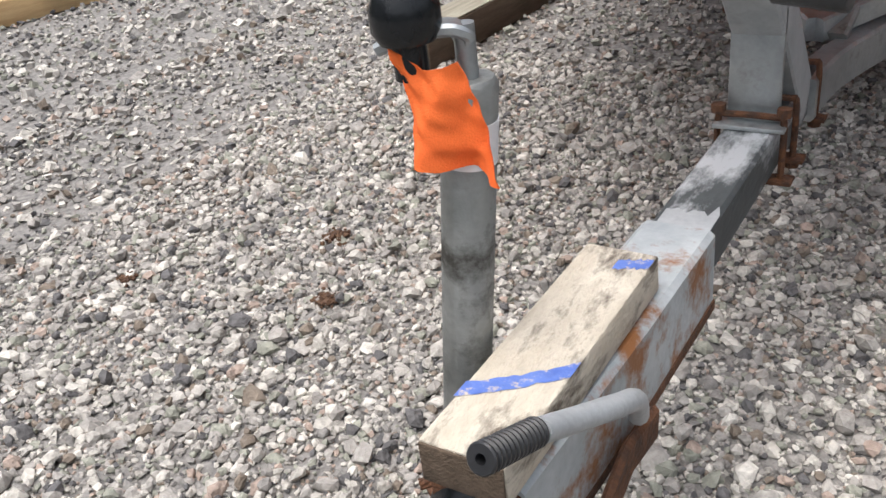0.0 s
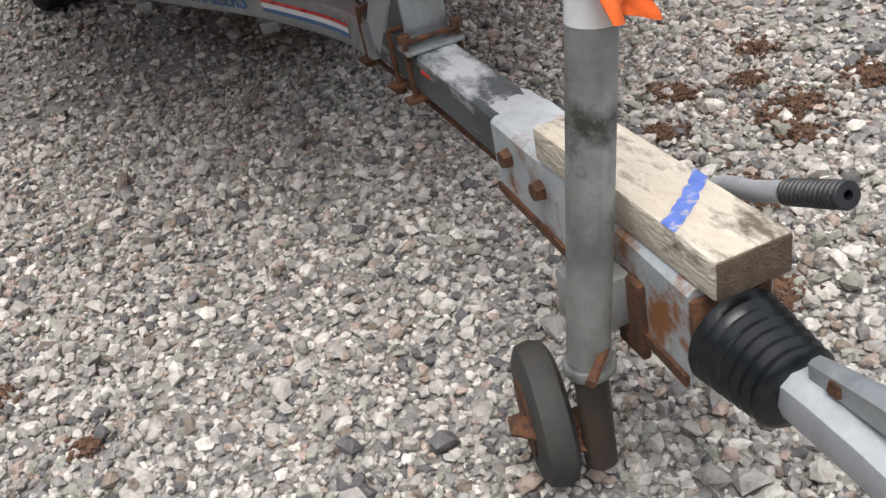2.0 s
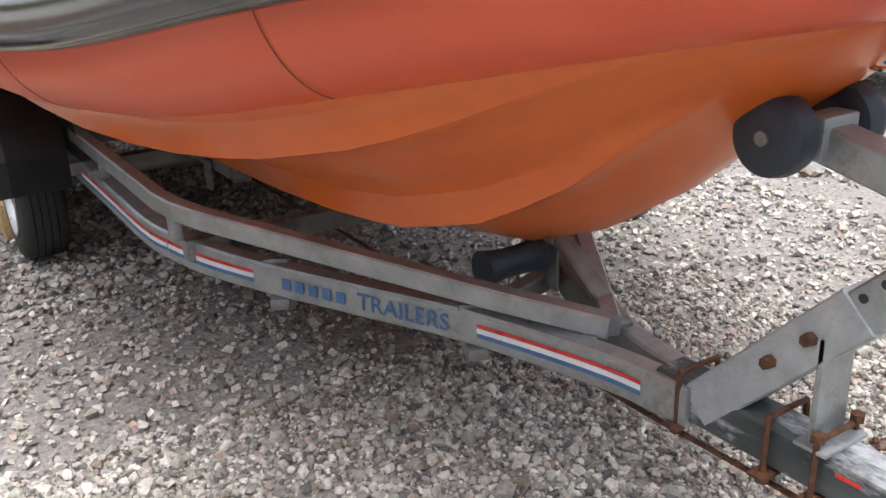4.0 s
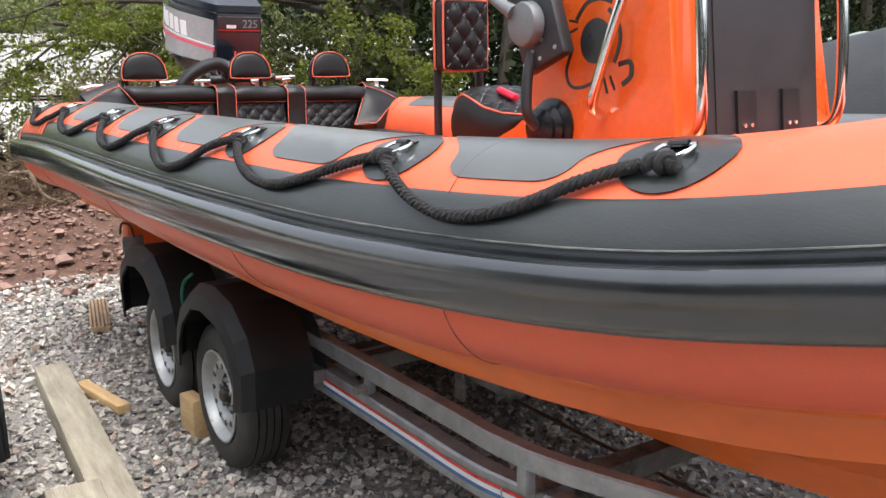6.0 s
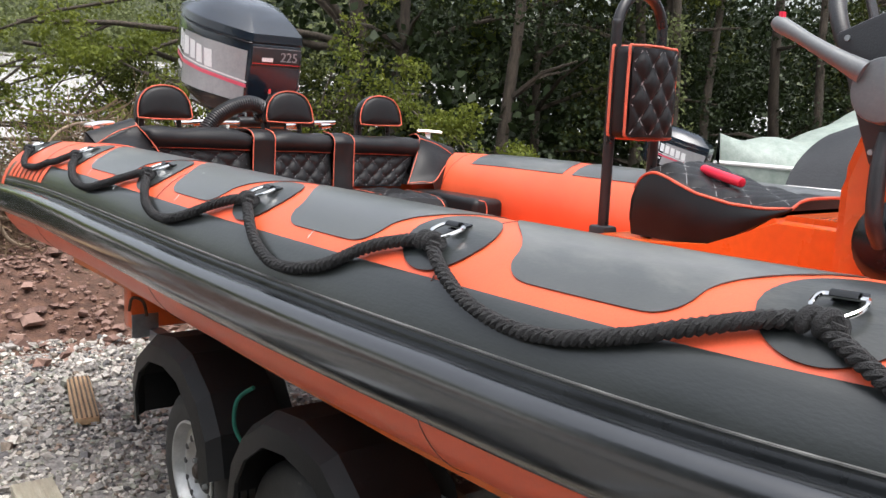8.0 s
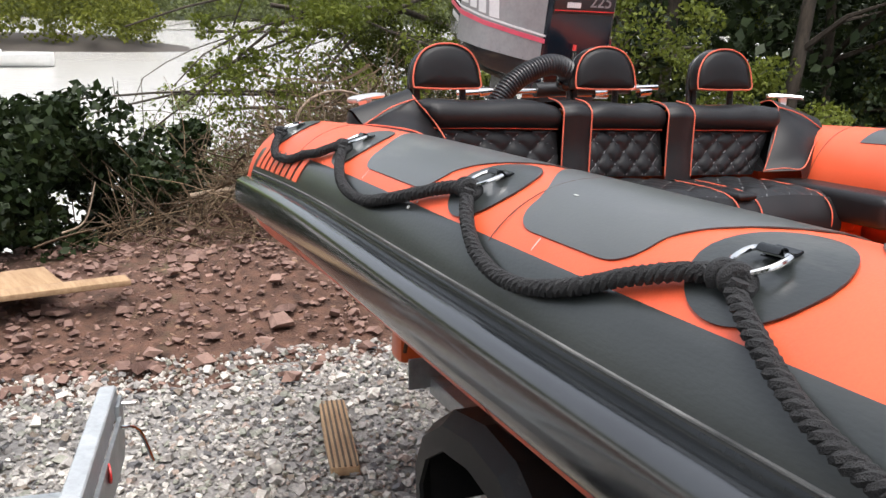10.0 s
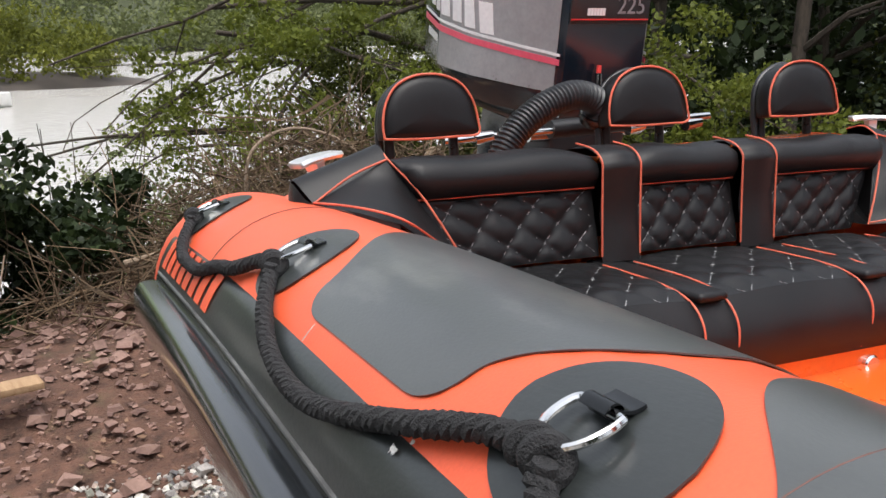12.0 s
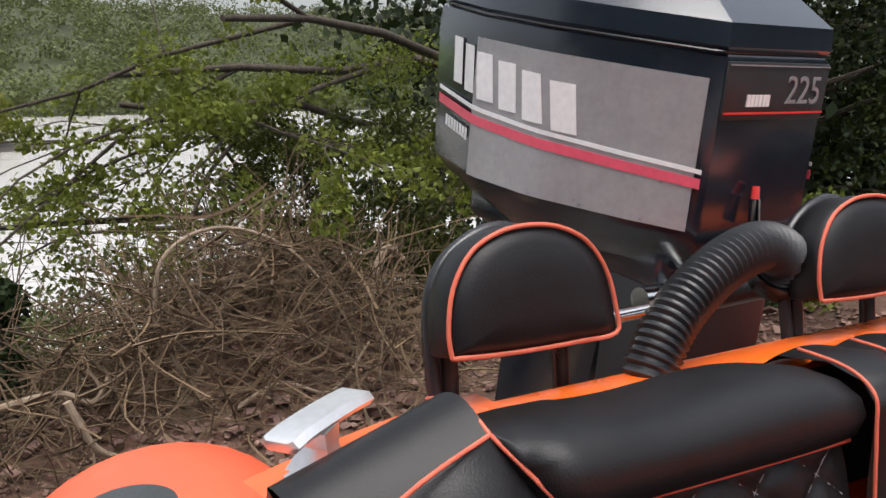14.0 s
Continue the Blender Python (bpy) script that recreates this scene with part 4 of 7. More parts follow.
WINCH = thing("hand_winch", "grey hand winch with a crank bolted on the trailer post", "winch")
for s in (-1, 1):
    bm = bmesh.new()
    out = [(2.625, .945), (2.60, 1.06), (2.56, 1.11), (2.44, 1.12), (2.395, 1.06), (2.42, .90)]
    a = [bm.verts.new((s * .052, y, z)) for y, z in out]
    b = [bm.verts.new((s * .058, y, z)) for y, z in out]
    bm.faces.new(a)
    bm.faces.new(b[::-1])
    for k in range(6):
        bm.faces.new((a[k], a[(k + 1) % 6], b[(k + 1) % 6], b[k]))
    side_plate = part("side_plate", bm, GALV, WINCH)
    for y, z in ((2.585, .97), (2.52, .945), (2.53, 1.04), (2.45, .95), (2.46, 1.07)):
        part("bolt", cyl(.013, .011, (s * .058, y, z), (s * .072, y, z), 6), RUST if z < 1 else GALV_WORN, side_plate, "bolt head")
part("drum", lathe([(-.05, .06), (-.045, .06), (-.045, .035), (.045, .035), (.045, .06), (.05, .06)], 24, m=pose(0, 2.50, 1.03)), GALV_WORN, WINCH)
part("strap_coil", lathe([(-.04, .036), (-.04, .05), (.04, .05), (.04, .036)], 24, m=pose(0, 2.50, 1.03)), BLUE_STRAP, WINCH, "coiled blue webbing")
part("winch_strap", sweep([(0, 2.54, 1.08), (0, 2.70, 1.09), (0, 2.80, 1.095)], 1, profile=rect(.05, .004, .001), up=(0, 0, 1)), BLUE_STRAP, WINCH, "blue webbing strap")
for k in range(4):
    c = Vector((0, 2.82 + .03 * k, 1.093))
    ring = [c + Vector((.012 * math.cos(a) if k % 2 else 0, .021 * math.sin(a), 0 if k % 2 else .012 * math.cos(a))) for a in np.linspace(0, 6.283, 16)]
    part("chain_link", sweep(ring, .0042, 7, cap=False), CHROME, WINCH, "bright steel chain link")
part("crank_arm", sweep([(.09, 2.50, .99), (.105, 2.45, .89), (.105, 2.415, .790)], 1, profile=rect(.026, .008, .002), up=(1, 0, 0)), GALV, WINCH)
part("crank_axle", cyl(.011, .011, (.05, 2.50, .99), (.10, 2.50, .99), 12), GALV_WORN, WINCH)
part("crank_handle", cyl(.016, .019, (.105, 2.415, .793), (.190, 2.402, .790), 16, bevel=.003), BLACK_PLASTIC, WINCH, "black crank grip")

# overrun coupling
HITCH = thing("overrun_coupling", "silver overrun coupling with rusty edges and black rubber gaiter", "coupling")
sec = [(-.052, -.075), (-.052, .045), (-.044, .052), (.044, .052), (.052, .045), (.052, -.075), (.046, -.075), (.046, .038), (-.046, .038), (-.046, -.075)]
body = part("housing", sweep([(-.028, 1.865, .418), (-.012, 2.15, .418), (-.004, 2.40, .418)], 1, profile=sec, up=(0, 0, 1)), GALV_RUST, HITCH, "silver channel housing streaked with rust")
for y, z, x in ((2.345, .425, -.058), (2.235, .42, -.062), (2.06, .37, -.07), (2.10, .35, -.066)):
    part("housing_bolt", cyl(.017, .014, (x, y, z), (x - .014, y, z), 6), RUST, body, "rusty bolt head")
part("nose_plate", box((.10, .008, .10), (-.03, 1.862, .41), .002), RUST, HITCH, "rusty nose plate")
part("rust_edge", sweep([(-.083, 1.87, .346), (-.066, 2.15, .346), (-.058, 2.40, .352)], 1, profile=rect(.006, .016, .001), up=(0, 0, 1)), RUST, HITCH, "rusted lower edge")
part("rust_edge", sweep([(.022, 1.87, .346), (.038, 2.15, .346), (.048, 2.40, .352)], 1, profile=rect(.006, .016, .001), up=(0, 0, 1)), RUST, HITCH, "rusted lower edge")
prof, x = [], 0.0
for k in range(7):
    prof += [(x, .054 - .0012 * k), (x + .006, .061 - .0018 * k), (x + .012, .054 - .0016 * k)]
    x += .0155
part("gaiter", lathe([(0, .02)] + prof + [(x, .03)], 28, m=pose(-.028, 1.862, .392, 0, 0, -92)), RUBBER, HITCH, "black ribbed rubber gaiter")
head_path = [(-.030, 1.765, .398), (-.030, 1.72, .402), (-.029, 1.66, .398), (-.028, 1.58, .388), (-.028, 1.50, .376), (-.028, 1.455, .366)]
oct_p = [(-.032, -.036), (-.040, -.012), (-.036, .020), (-.018, .034), (.018, .034), (.036, .020), (.040, -.012), (.032, -.036)]
part("coupling_head", sweep(head_path, [.72, .78, .78, .80, .84, .62], profile=oct_p, up=(0, 0, 1)), ZINC_PAINT, HITCH, "galvanised cast coupling head")
part("coupling_handle", sweep([(-.028, 1.74, .437), (-.026, 1.66, .448), (-.024, 1.57, .452), (-.022, 1.48, .438)], [.55, .8, .85, .7], profile=[(-.017, -.02), (-.017, .012), (-.009, .018), (.009, .018), (.017, .012), (.017, -.02)], up=(0, 0, 1)), GALV, HITCH, "pressed steel release handle")
part("pivot_pin", cyl(.018, .018, (.008, 1.64, .40), (.042, 1.64, .40), 16, bevel=.003), GALV, HITCH)
part("head_bolt", cyl(.014, .012, (-.03, 1.705, .434), (-.03, 1.705, .447), 6), RUST, HITCH, "rusty bolt")
part("brake_arm", sweep(smooth_path([(.054, 2.08, .40), (.066, 2.04, .455), (.066, 1.99, .486), (.052, 1.93, .512), (.042, 1.868, .543)], 5), [.0125] * 21, 10), ZINC_PAINT, HITCH, "silver brake lever")
grip, d = [], 0.0
for k in range(13):
    grip += [(d, .0118), (d + .0035, .0145), (d + .0055, .0145)]
    d += .0072
g0, g1 = Vector((.041, 1.864, .545)), Vector((.035, 1.774, .585))
gm = Matrix.Translation(g0) @ (g1 - g0).to_track_quat("X", "Z").to_matrix().to_4x4()
part("brake_grip", lathe([(0, .010)] + grip + [(d, .0130), (d, .005), (d - .02, .005)], 20, m=gm), BLACK_PLASTIC, HITCH, "black ribbed lever grip")
part("brake_link", sweep([(.055, 2.13, .35), (.052, 2.05, .36), (.052, 1.97, .33)], 1, profile=rect(.012, .05), up=(0, 0, 1)), RUST, HITCH, "rusty brake linkage")
part("brake_rod", sweep([(-.01, 2.6, .275), (-.01, 3.5, .265), (-.01, 5.9, .30)], .006, 8), RUST, TRAILER, "rusty brake rod")

# the drawbar's end with its winch post, coupling and block stand a little lower and further aft than they are drawn
NOSE = Matrix.Translation((0, .305, -.062))
for ob in list(TRAILER.children):
    if ob.name.split(".")[0] in ("drawbar", "paint_patch", "drawbar_stripe", "post_sleeve", "winch_post", "post_bolt", "post_strut", "strut_plate", "u_bolt", "clamp_plate", "nut",
                                 "winch_arm", "end_cap", "roller_yoke", "roller_axle", "bow_roller"):
        ob.matrix_basis = NOSE
WINCH.matrix_basis = Matrix.Translation((0, -.03, .005)) @ NOSE
HITCH.matrix_basis = NOSE

# timber block on the coupling
BLOCK = thing("timber_block", "sawn pale timber block with blue paint marks resting on the coupling", "wood block")
bm = box((.093, .395, .050), (0, 0, .025), .004)
for v in bm.verts:
    v.co += Vector((noise.noise(v.co * 20), noise.noise(v.co * 23 + Vector((5, 0, 0))), noise.noise(v.co * 19))) * .0015
part("block_body", bm, WOOD_PALE, BLOCK)
part("end_grain", box((.089, .003, .046), (0, -.1985, .025), .001), WOOD_DARK, BLOCK, "dark weathered end grain")
bm = surface(lambda u, v: Vector((lerp(-.0465, .0465, u), -.118 + .072 * u ** 1.2 + (v - .5) * .026 * (1 + .45 * noise.noise((u * 9, v * 3, 1))), .0506)), 14, 3)
part("paint_mark", bm, BLUE_PAINT, BLOCK, "smeared blue paint stripe")
bm = surface(lambda u, v: Vector((lerp(.006, .0455, u), .158 + .014 * u + (v - .5) * .022 * (1 + .6 * noise.noise((u * 9, v * 3, 4))), .0506)), 10, 3)
part("paint_mark", bm, BLUE_PAINT, BLOCK, "smeared blue paint stripe")
bm = surface(lambda u, v: Vector((-.0475, lerp(.03, .09, u), lerp(.002, .014, v) + .004 * noise.noise((u * 8, 0, 0)))), 8, 2)
part("paint_mark", bm, BLUE_PAINT, BLOCK, "smeared blue paint stripe")
BLOCK.matrix_basis = NOSE @ pose(-.021, 2.032, .4715, 0, 0, -.6)

# jockey wheel
OLD_IRON = surf("dark_oiled_iron", (0.030, 0.024, 0.020), (0.075, 0.055, 0.042), 14, 0.6, metal=0.2, bump=0.2, bscale=120, stretch=(1, 1, 0.3))
JOCKEY = thing("jockey_wheel", "grey steel jockey wheel with an orange rag tied to its crank", "jockey wheel")
jx, jy = -.135, 2.308
lean = .060
tube = part("outer_tube", sweep([(jx, jy, .235), (jx, jy, .25), (jx + lean, jy, .745), (jx + lean, jy, .75)], [.0275, .0275, .0275, .0235], 32), GALV_WORN, JOCKEY, "grey galvanised tube")
part("collar", lathe([(0, .027), (0, .032), (.004, .034), (.012, .034), (.016, .031), (.016, .027)], 32, m=pose(jx, jy, .248, 0, 90, 0)), GALV_WORN, JOCKEY)
part("inner_tube", cyl(.022, .022, (jx, jy, .07), (jx, jy, .25), 28), OLD_IRON, JOCKEY, "dark rusty inner tube")
part("white_tape", cyl(.0282, .0282, (jx + lean * .845, jy, .668), (jx + lean * .935, jy, .712), 32), DECAL_WHITE, JOCKEY, "strip of white tape")
part("spindle", cyl(.010, .010, (jx + lean, jy, .745), (jx + lean, jy, .80), 14), GALV, JOCKEY)
part("crank", sweep(smooth_path([(jx + lean, jy, .785), (jx + lean - .006, jy - .006, .797), (jx + .022, jy - .02, .795), (jx - .012, jy - .03, .783)], 5), 1, profile=rect(.028, .012, .003), up=(0, 0, 1)), GALV, JOCKEY)
part("crank_knob", lathe([(0, .012), (.0, .016), (.03, .016), (.034, .026), (.045, .032), (.065, .032), (.078, .025), (.08, .01)], 24, m=pose(jx + .020, jy - .03, .757, 0, -90, 0)), RUBBER, JOCKEY, "black rubber crank knob")
part("knob_cap", cyl(.024, .020, (jx + .020, jy - .03, .836), (jx + .020, jy - .03, .854), 24), GREY_ROLLER, JOCKEY, "pale knob cap")
wc = Vector((jx - .036, jy + .085, .105))
wheel = part("wheel", lathe([(-.026, .03), (-.026, .085), (-.018, .100), (0, .104), (.018, .100), (.026, .085), (.026, .03)], 36, m=pose(*wc, 0, 0, -13)), TYRE, JOCKEY, "worn solid rubber wheel")
part("hub", lathe([(-.030, .01), (-.030, .055), (.030, .055), (.030, .01)], 24, m=pose(*wc, 0, 0, -13)), RUST, wheel, "rusty hub")
for s in (-1, 1):
    part("fork", sweep([(jx, jy, .10), tuple(wc + Vector((s * .032 - .022, -s * .016 - .045, .03))), tuple(wc + Vector((s * .032, -s * .016, 0)))], 1, profile=rect(.006, .035, .001), up=(1, 0, 0)), RUST, JOCKEY)
part("clamp", box((.07, .07, .075), (-.108, 2.325, .325), .008), GALV_WORN, JOCKEY, "rust-stained clamp")
part("clamp_plate", box((.012, .055, .11), (-.078, 2.29, .305), .003), RUST, JOCKEY, "rusty clamp plate")
part("tommy_bar", cyl(.007, .007, (-.12, 2.29, .27), (-.165, 2.25, .265), 8), RUST, JOCKEY)


def rag(u, v, h):
    w = .066 + .022 * v
    x = (u - .5) * w
    fold = .012 * math.sin(u * 7 + v * 4) * (0.3 + v) + .006 * noise.noise((u * 5, v * 6, 2))
    return Vector((jx + .040 + x * .8 + .030 * v, jy - .040 + fold + x * .35 - h, .782 - .108 * v - .012 * math.sin(u * 3.1) * (1 - v) - x * .25))


part("rag", shell(rag, .0016, 18, 24), FLAG_ORANGE, JOCKEY, "orange fabric rag")


# ---------------------------------------------------------------- road wheels and mudguards
def road_wheel(x, y, face, axle=.31, r=.315):
    """A steel wheel with a ventilated disc; face -1 looks to -x."""
    th = thing("road_wheel", "worn trailer tyre on a silver steel rim", "wheel", "trailer wheels")
    m = pose(0, 0, 0, 0, 0, 0 if face < 0 else 180)
    tp = [(-.088, .198), (-.094, .215), (-.097, .25), (-.092, .285), (-.078, .305), (-.060, .313), (-.03, .316), (.03, .316), (.06, .313), (.078, .305), (.092, .285), (.097, .25), (.094, .215), (.088, .198)]
    k = r / .316
    tyre = part("tyre", lathe(tp, 48, m=m, cap=False), TYRE, th)
    bm = bmesh.new()
    for g in (-.045, -.015, .015, .045):
        lathe([(g - .004, .3105), (g - .003, .3162), (g + .003, .3162), (g + .004, .3105)], 48, bm, m)
    part("tread_groove", bm, RUBBER, tyre, "dark tread groove")
    rim = part("rim", lathe([(.08, .15), (-.085, .186), (-.093, .199), (-.098, .198), (-.098, .190), (-.088, .182), (-.060, .172), (-.052, .150)], 40, m=m, cap=False), WHEEL_STEEL, th, "silver steel rim")
    disc = [(-.060, .152), (-.072, .135), (-.072, .118), (-.050, .095), (-.044, .07), (-.050, .045), (-.058, .042), (-.058, .0)]
    part("disc", lathe(disc[:-1], 40, m=m, cap=False), WHEEL_STEEL, th, "pressed steel wheel disc")
    part("hub_cap", lathe([(-.05, .032), (-.078, .030), (-.086, .022), (-.088, .0)], 24, m=m), OLD_IRON, th, "dark rusty hub cap")
    for q in range(12):
        a = 2 * math.pi * q / 12
        c = Vector((-.0735, .126 * math.cos(a), .126 * math.sin(a)))
        part("vent_hole", lathe([(0, .012), (.003, .013), (.006, .012)], 10, m=m @ Matrix.Translation(c)), BLACK_PLASTIC, rim, "dark vent hole")
    for q in range(5):
        a = 2 * math.pi * q / 5 + .3
        c = Vector((-.054, .064 * math.cos(a), .064 * math.sin(a)))
        part("wheel_nut", lathe([(0, .011), (-.014, .010), (-.016, .005)], 6, m=m @ Matrix.Translation(c)), GALV_WORN, rim)
    th.matrix_basis = pose(x, y, axle) @ Matrix.Diagonal((.9, k, k, 1))
    return th


for s in (-1, 1):
    for y in WHEEL_Y:
        road_wheel(s * .785, y, s, .318, .262)

HUMP = [(-.40, .41), (-.41, .54), (-.36, .635), (-.24, .715), (-.08, .742), (.06, .725), (.20, .64), (.275, .54), (.305, .42)]


def mudguard(s, yc, flipped, label):
    """An angular plastic mudguard: a folded band with a chamfered outer rim and a skirt."""
    pts = [((-a if flipped else a), z) for a, z in HUMP]
    bm = bmesh.new()
    cols = [(.70, 0, 0.0), (.895, 0, 0.0), (.932, -.030, 0.0), (.940, -.085, 0.0), (.930, -.085, 0.0), (.922, -.036, 0.0), (.888, -.012, 0.0), (.70, -.012, 0.0)]
    cen = Vector((0, .30))
    rows = []
    for a, z in pts:
        d = (Vector((a, z)) - cen).normalized()
        rows.append([bm.verts.new((s * x, yc + a + d.x * off, z + d.y * off)) for x, off, _ in cols])
    for p, q in zip(rows, rows[1:]):
        for k in range(len(cols)):
            k2 = (k + 1) % len(cols)
            bm.faces.new((p[k], q[k], q[k2], p[k2]))
    bm.faces.new(rows[0])
    bm.faces.new(rows[-1][::-1])
    bmesh.ops.bevel(bm, geom=[e for e in bm.edges if e.calc_face_angle(0) > .3], offset=.006, segments=2, affect="EDGES")
    th = thing("mudguard", label, "mudguard", "trailer mudguards")
    part("guard_shell", bm, FENDER, th, angle=14)
    bm = bmesh.new()
    ring = [bm.verts.new((s * .657, yc + a, z)) for a, z in pts]
    low = [bm.verts.new((s * .657, yc + a * .95, min(z, .46))) for a, z in pts]
    for k in range(len(pts) - 1):
        bm.faces.new((ring[k], ring[k + 1], low[k + 1], low[k]))
    part("inner_panel", bm, FENDER, th)
    return th


for s in (-1, 1):
    mudguard(s, 5.985, False, "angular black plastic mudguard over the front wheel")
    mudguard(s, 6.67, True, "angular black plastic mudguard over the rear wheel")
part("green_cord", sweep(smooth_path([(-.84, 6.30, .70), (-.86, 6.36, .65), (-.86, 6.38, .57), (-.84, 6.36, .51)], 6), .006, 8), GREEN_CORD, TRAILER, "loop of green cord")
part("light_arm", box((.05, .40, .05), (-.74, 7.19, .585), .005), GALV, TRAILER)
part("light_bracket", box((.10, .006, .09), (-.78, 7.38, .625), .002), GALV, TRAILER)
part("tie_loop", sweep(smooth_path([(-.78, 7.36, .665), (-.79, 7.37, .72), (-.82, 7.40, .73), (-.83, 7.41, .68)], 5), .006, 8), RUST, TRAILER, "rusty tie loop")

# ---------------------------------------------------------------- loose timbers and the chocks
def timber(name, label, size, at, rz, mat, mark=None, rx=0):
    bm = box(size, (0, 0, size[2] / 2), .006)
    bmesh.ops.subdivide_edges(bm, edges=[e for e in bm.edges if e.calc_length() > .3], cuts=6)
    for v in bm.verts:
        v.co += Vector((noise.noise(v.co * 6), 0, noise.noise(v.co * 7 + Vector((3, 1, 0))))) * .004
    th = thing(name, label, "timber")
    part("timber_body", bm, mat, th)
    if mark:
        part("paint_dab", surface(lambda u, v: Vector((lerp(-.4, .1, u) * size[0], size[1] * -.5 + .02 + .05 * v + .01 * u, size[2] + .003)), 4, 4), mark, th, "dab of pale green paint")
    th.matrix_basis = pose(*at, rx, 0, rz)
    return th


SLEEPER_TOP = surf("paler_sleeper_top", (0.13, 0.105, 0.078), (0.24, 0.20, 0.15), 7, 0.9, bump=0.5, bscale=60, stretch=(5, 0.6, 5))
MINT = surf("mint_paint", (0.12, 0.62, 0.45), (0.20, 0.70, 0.55), 40, 0.7, bump=0.1)
timber("sleeper", "dark timber sleeper with a paler top lying on the gravel", (.17, 1.7, .13), (-1.43, 5.08, .035), -3, WOOD_DARK, MINT)
# a thin sheet of paler timber colour covers the top
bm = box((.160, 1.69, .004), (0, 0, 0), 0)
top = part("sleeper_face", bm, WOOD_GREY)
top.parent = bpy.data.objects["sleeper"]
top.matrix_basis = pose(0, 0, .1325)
timber("sleeper", "dark timber sleeper with a paler top lying beyond the boat", (.13, 2.2, .09), (1.40, 5.98, .05), -2, WOOD_DARK, MINT)
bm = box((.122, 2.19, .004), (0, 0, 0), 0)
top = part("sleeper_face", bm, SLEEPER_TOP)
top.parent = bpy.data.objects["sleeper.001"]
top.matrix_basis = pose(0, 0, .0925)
timber("fence_post", "weathered square timber post lying beside the wheels", (.135, 1.75, .10), (-1.255, 6.38, .055), -2.5, WOOD_GREY)
timber("pine_stick", "short split pine stick lying on the gravel", (.055, .42, .04), (-1.078, 6.905, .06), 11, WOOD_PINE)
DECKING = surf("brown_decking", (0.28, 0.17, 0.09), (0.42, 0.28, 0.16), 8, 0.85, bump=0.4, bscale=60, stretch=(5, 0.6, 5))
timber("decking_offcut", "grooved brown decking offcut lying on the gravel", (.105, .62, .035), (-.792, 8.243, .062), -10.8, DECKING)
for k in range(5):
    g = part("groove", box((.008, .61, .006), (-.04 + .02 * k, 0, .0365), .001), WOOD_DARK)
    g.parent = bpy.data.objects["decking_offcut"]
timber("wheel_chock", "pale wooden wedge pushed under the front wheel", (.06, .13, .16), (-.86, 6.345, .05), 5, WOOD_PINE)


# ---------------------------------------------------------------- console
CONSOLE = thing("steering_console", "orange moulded steering console with black hatch and steel grab rails", "console")
prof = [(4.47, .95), (4.455, 1.30), (4.50, 1.72), (4.56, 1.80), (4.74, 1.82), (4.90, 1.72), (4.985, 1.44), (4.985, .95)]


def console_half(z):
    return .285 - .03 * ease((z - 1.3) / .5)


bm = bmesh.new()
L = [bm.verts.new((-console_half(z), y, z)) for y, z in prof]
Rr = [bm.verts.new((console_half(z), y, z)) for y, z in prof]
bm.faces.new(L)
bm.faces.new(Rr[::-1])
for k in range(len(prof)):
    k2 = (k + 1) % len(prof)
    bm.faces.new((L[k], L[k2], Rr[k2], Rr[k]))
bmesh.ops.bevel(bm, geom=list(bm.edges), offset=.022, segments=4, affect="EDGES")
part("console_body", bm, ORANGE_GEL, CONSOLE)


def front_plane(x, z, out=0.0):
    y = table([(.95, 4.47), (1.30, 4.455), (1.72, 4.50), (1.80, 4.56)], z)
    return Vector((x, y - out, z))


def hatch_f(u, v, h):
    x, z = lerp(-.20, .20, u), lerp(1.12, 1.70, v)
    return front_plane(x, z, .004 + h)


hatch = part("hatch", shell(hatch_f, .012, 4, 8), BLACK_PLASTIC, CONSOLE, "black hatch door")
part("hatch_panel", shell(lambda u, v, h: front_plane(lerp(-.17, .17, u), lerp(1.16, 1.66, v), .016 + h), .003, 4, 8), BLACK_PLASTIC, hatch)
for x in (-.075, .085):
    hinge = part("hinge", shell(lambda u, v, h: front_plane(x + lerp(-.032, .032, u), lerp(1.325, 1.43, v), .019 + h), .008, 2, 2), BLACK_STEEL, hatch, "black hinge")
    for dx in (-.012, .012):
        part("screw", cyl(.0055, .005, tuple(front_plane(x + dx, 1.352, .0275)), tuple(front_plane(x + dx, 1.352, .031)), 8), CHROME, hinge, "bright screw head")
for s in (-1, 1):
    pts = [front_plane(s * .235, 1.33, .0), front_plane(s * .245, 1.36, .035), front_plane(s * .25, 1.45, .05), front_plane(s * .25, 1.66, .055), front_plane(s * .235, 1.73, .03), front_plane(s * .21, 1.765, .0)]
    part("grab_rail", sweep(smooth_path(pts, 6), .0135, 14), CHROME, CONSOLE, "polished steel grab rail")
    pts = [(s * .288, 4.685, 1.375), (s * .318, 4.68, 1.40), (s * .322, 4.655, 1.47), (s * .315, 4.61, 1.60), (s * .298, 4.585, 1.68), (s * .262, 4.575, 1.715)]
    part("grab_rail", sweep(smooth_path(pts, 6), .0125, 14), CHROME, CONSOLE, "polished steel grab rail")
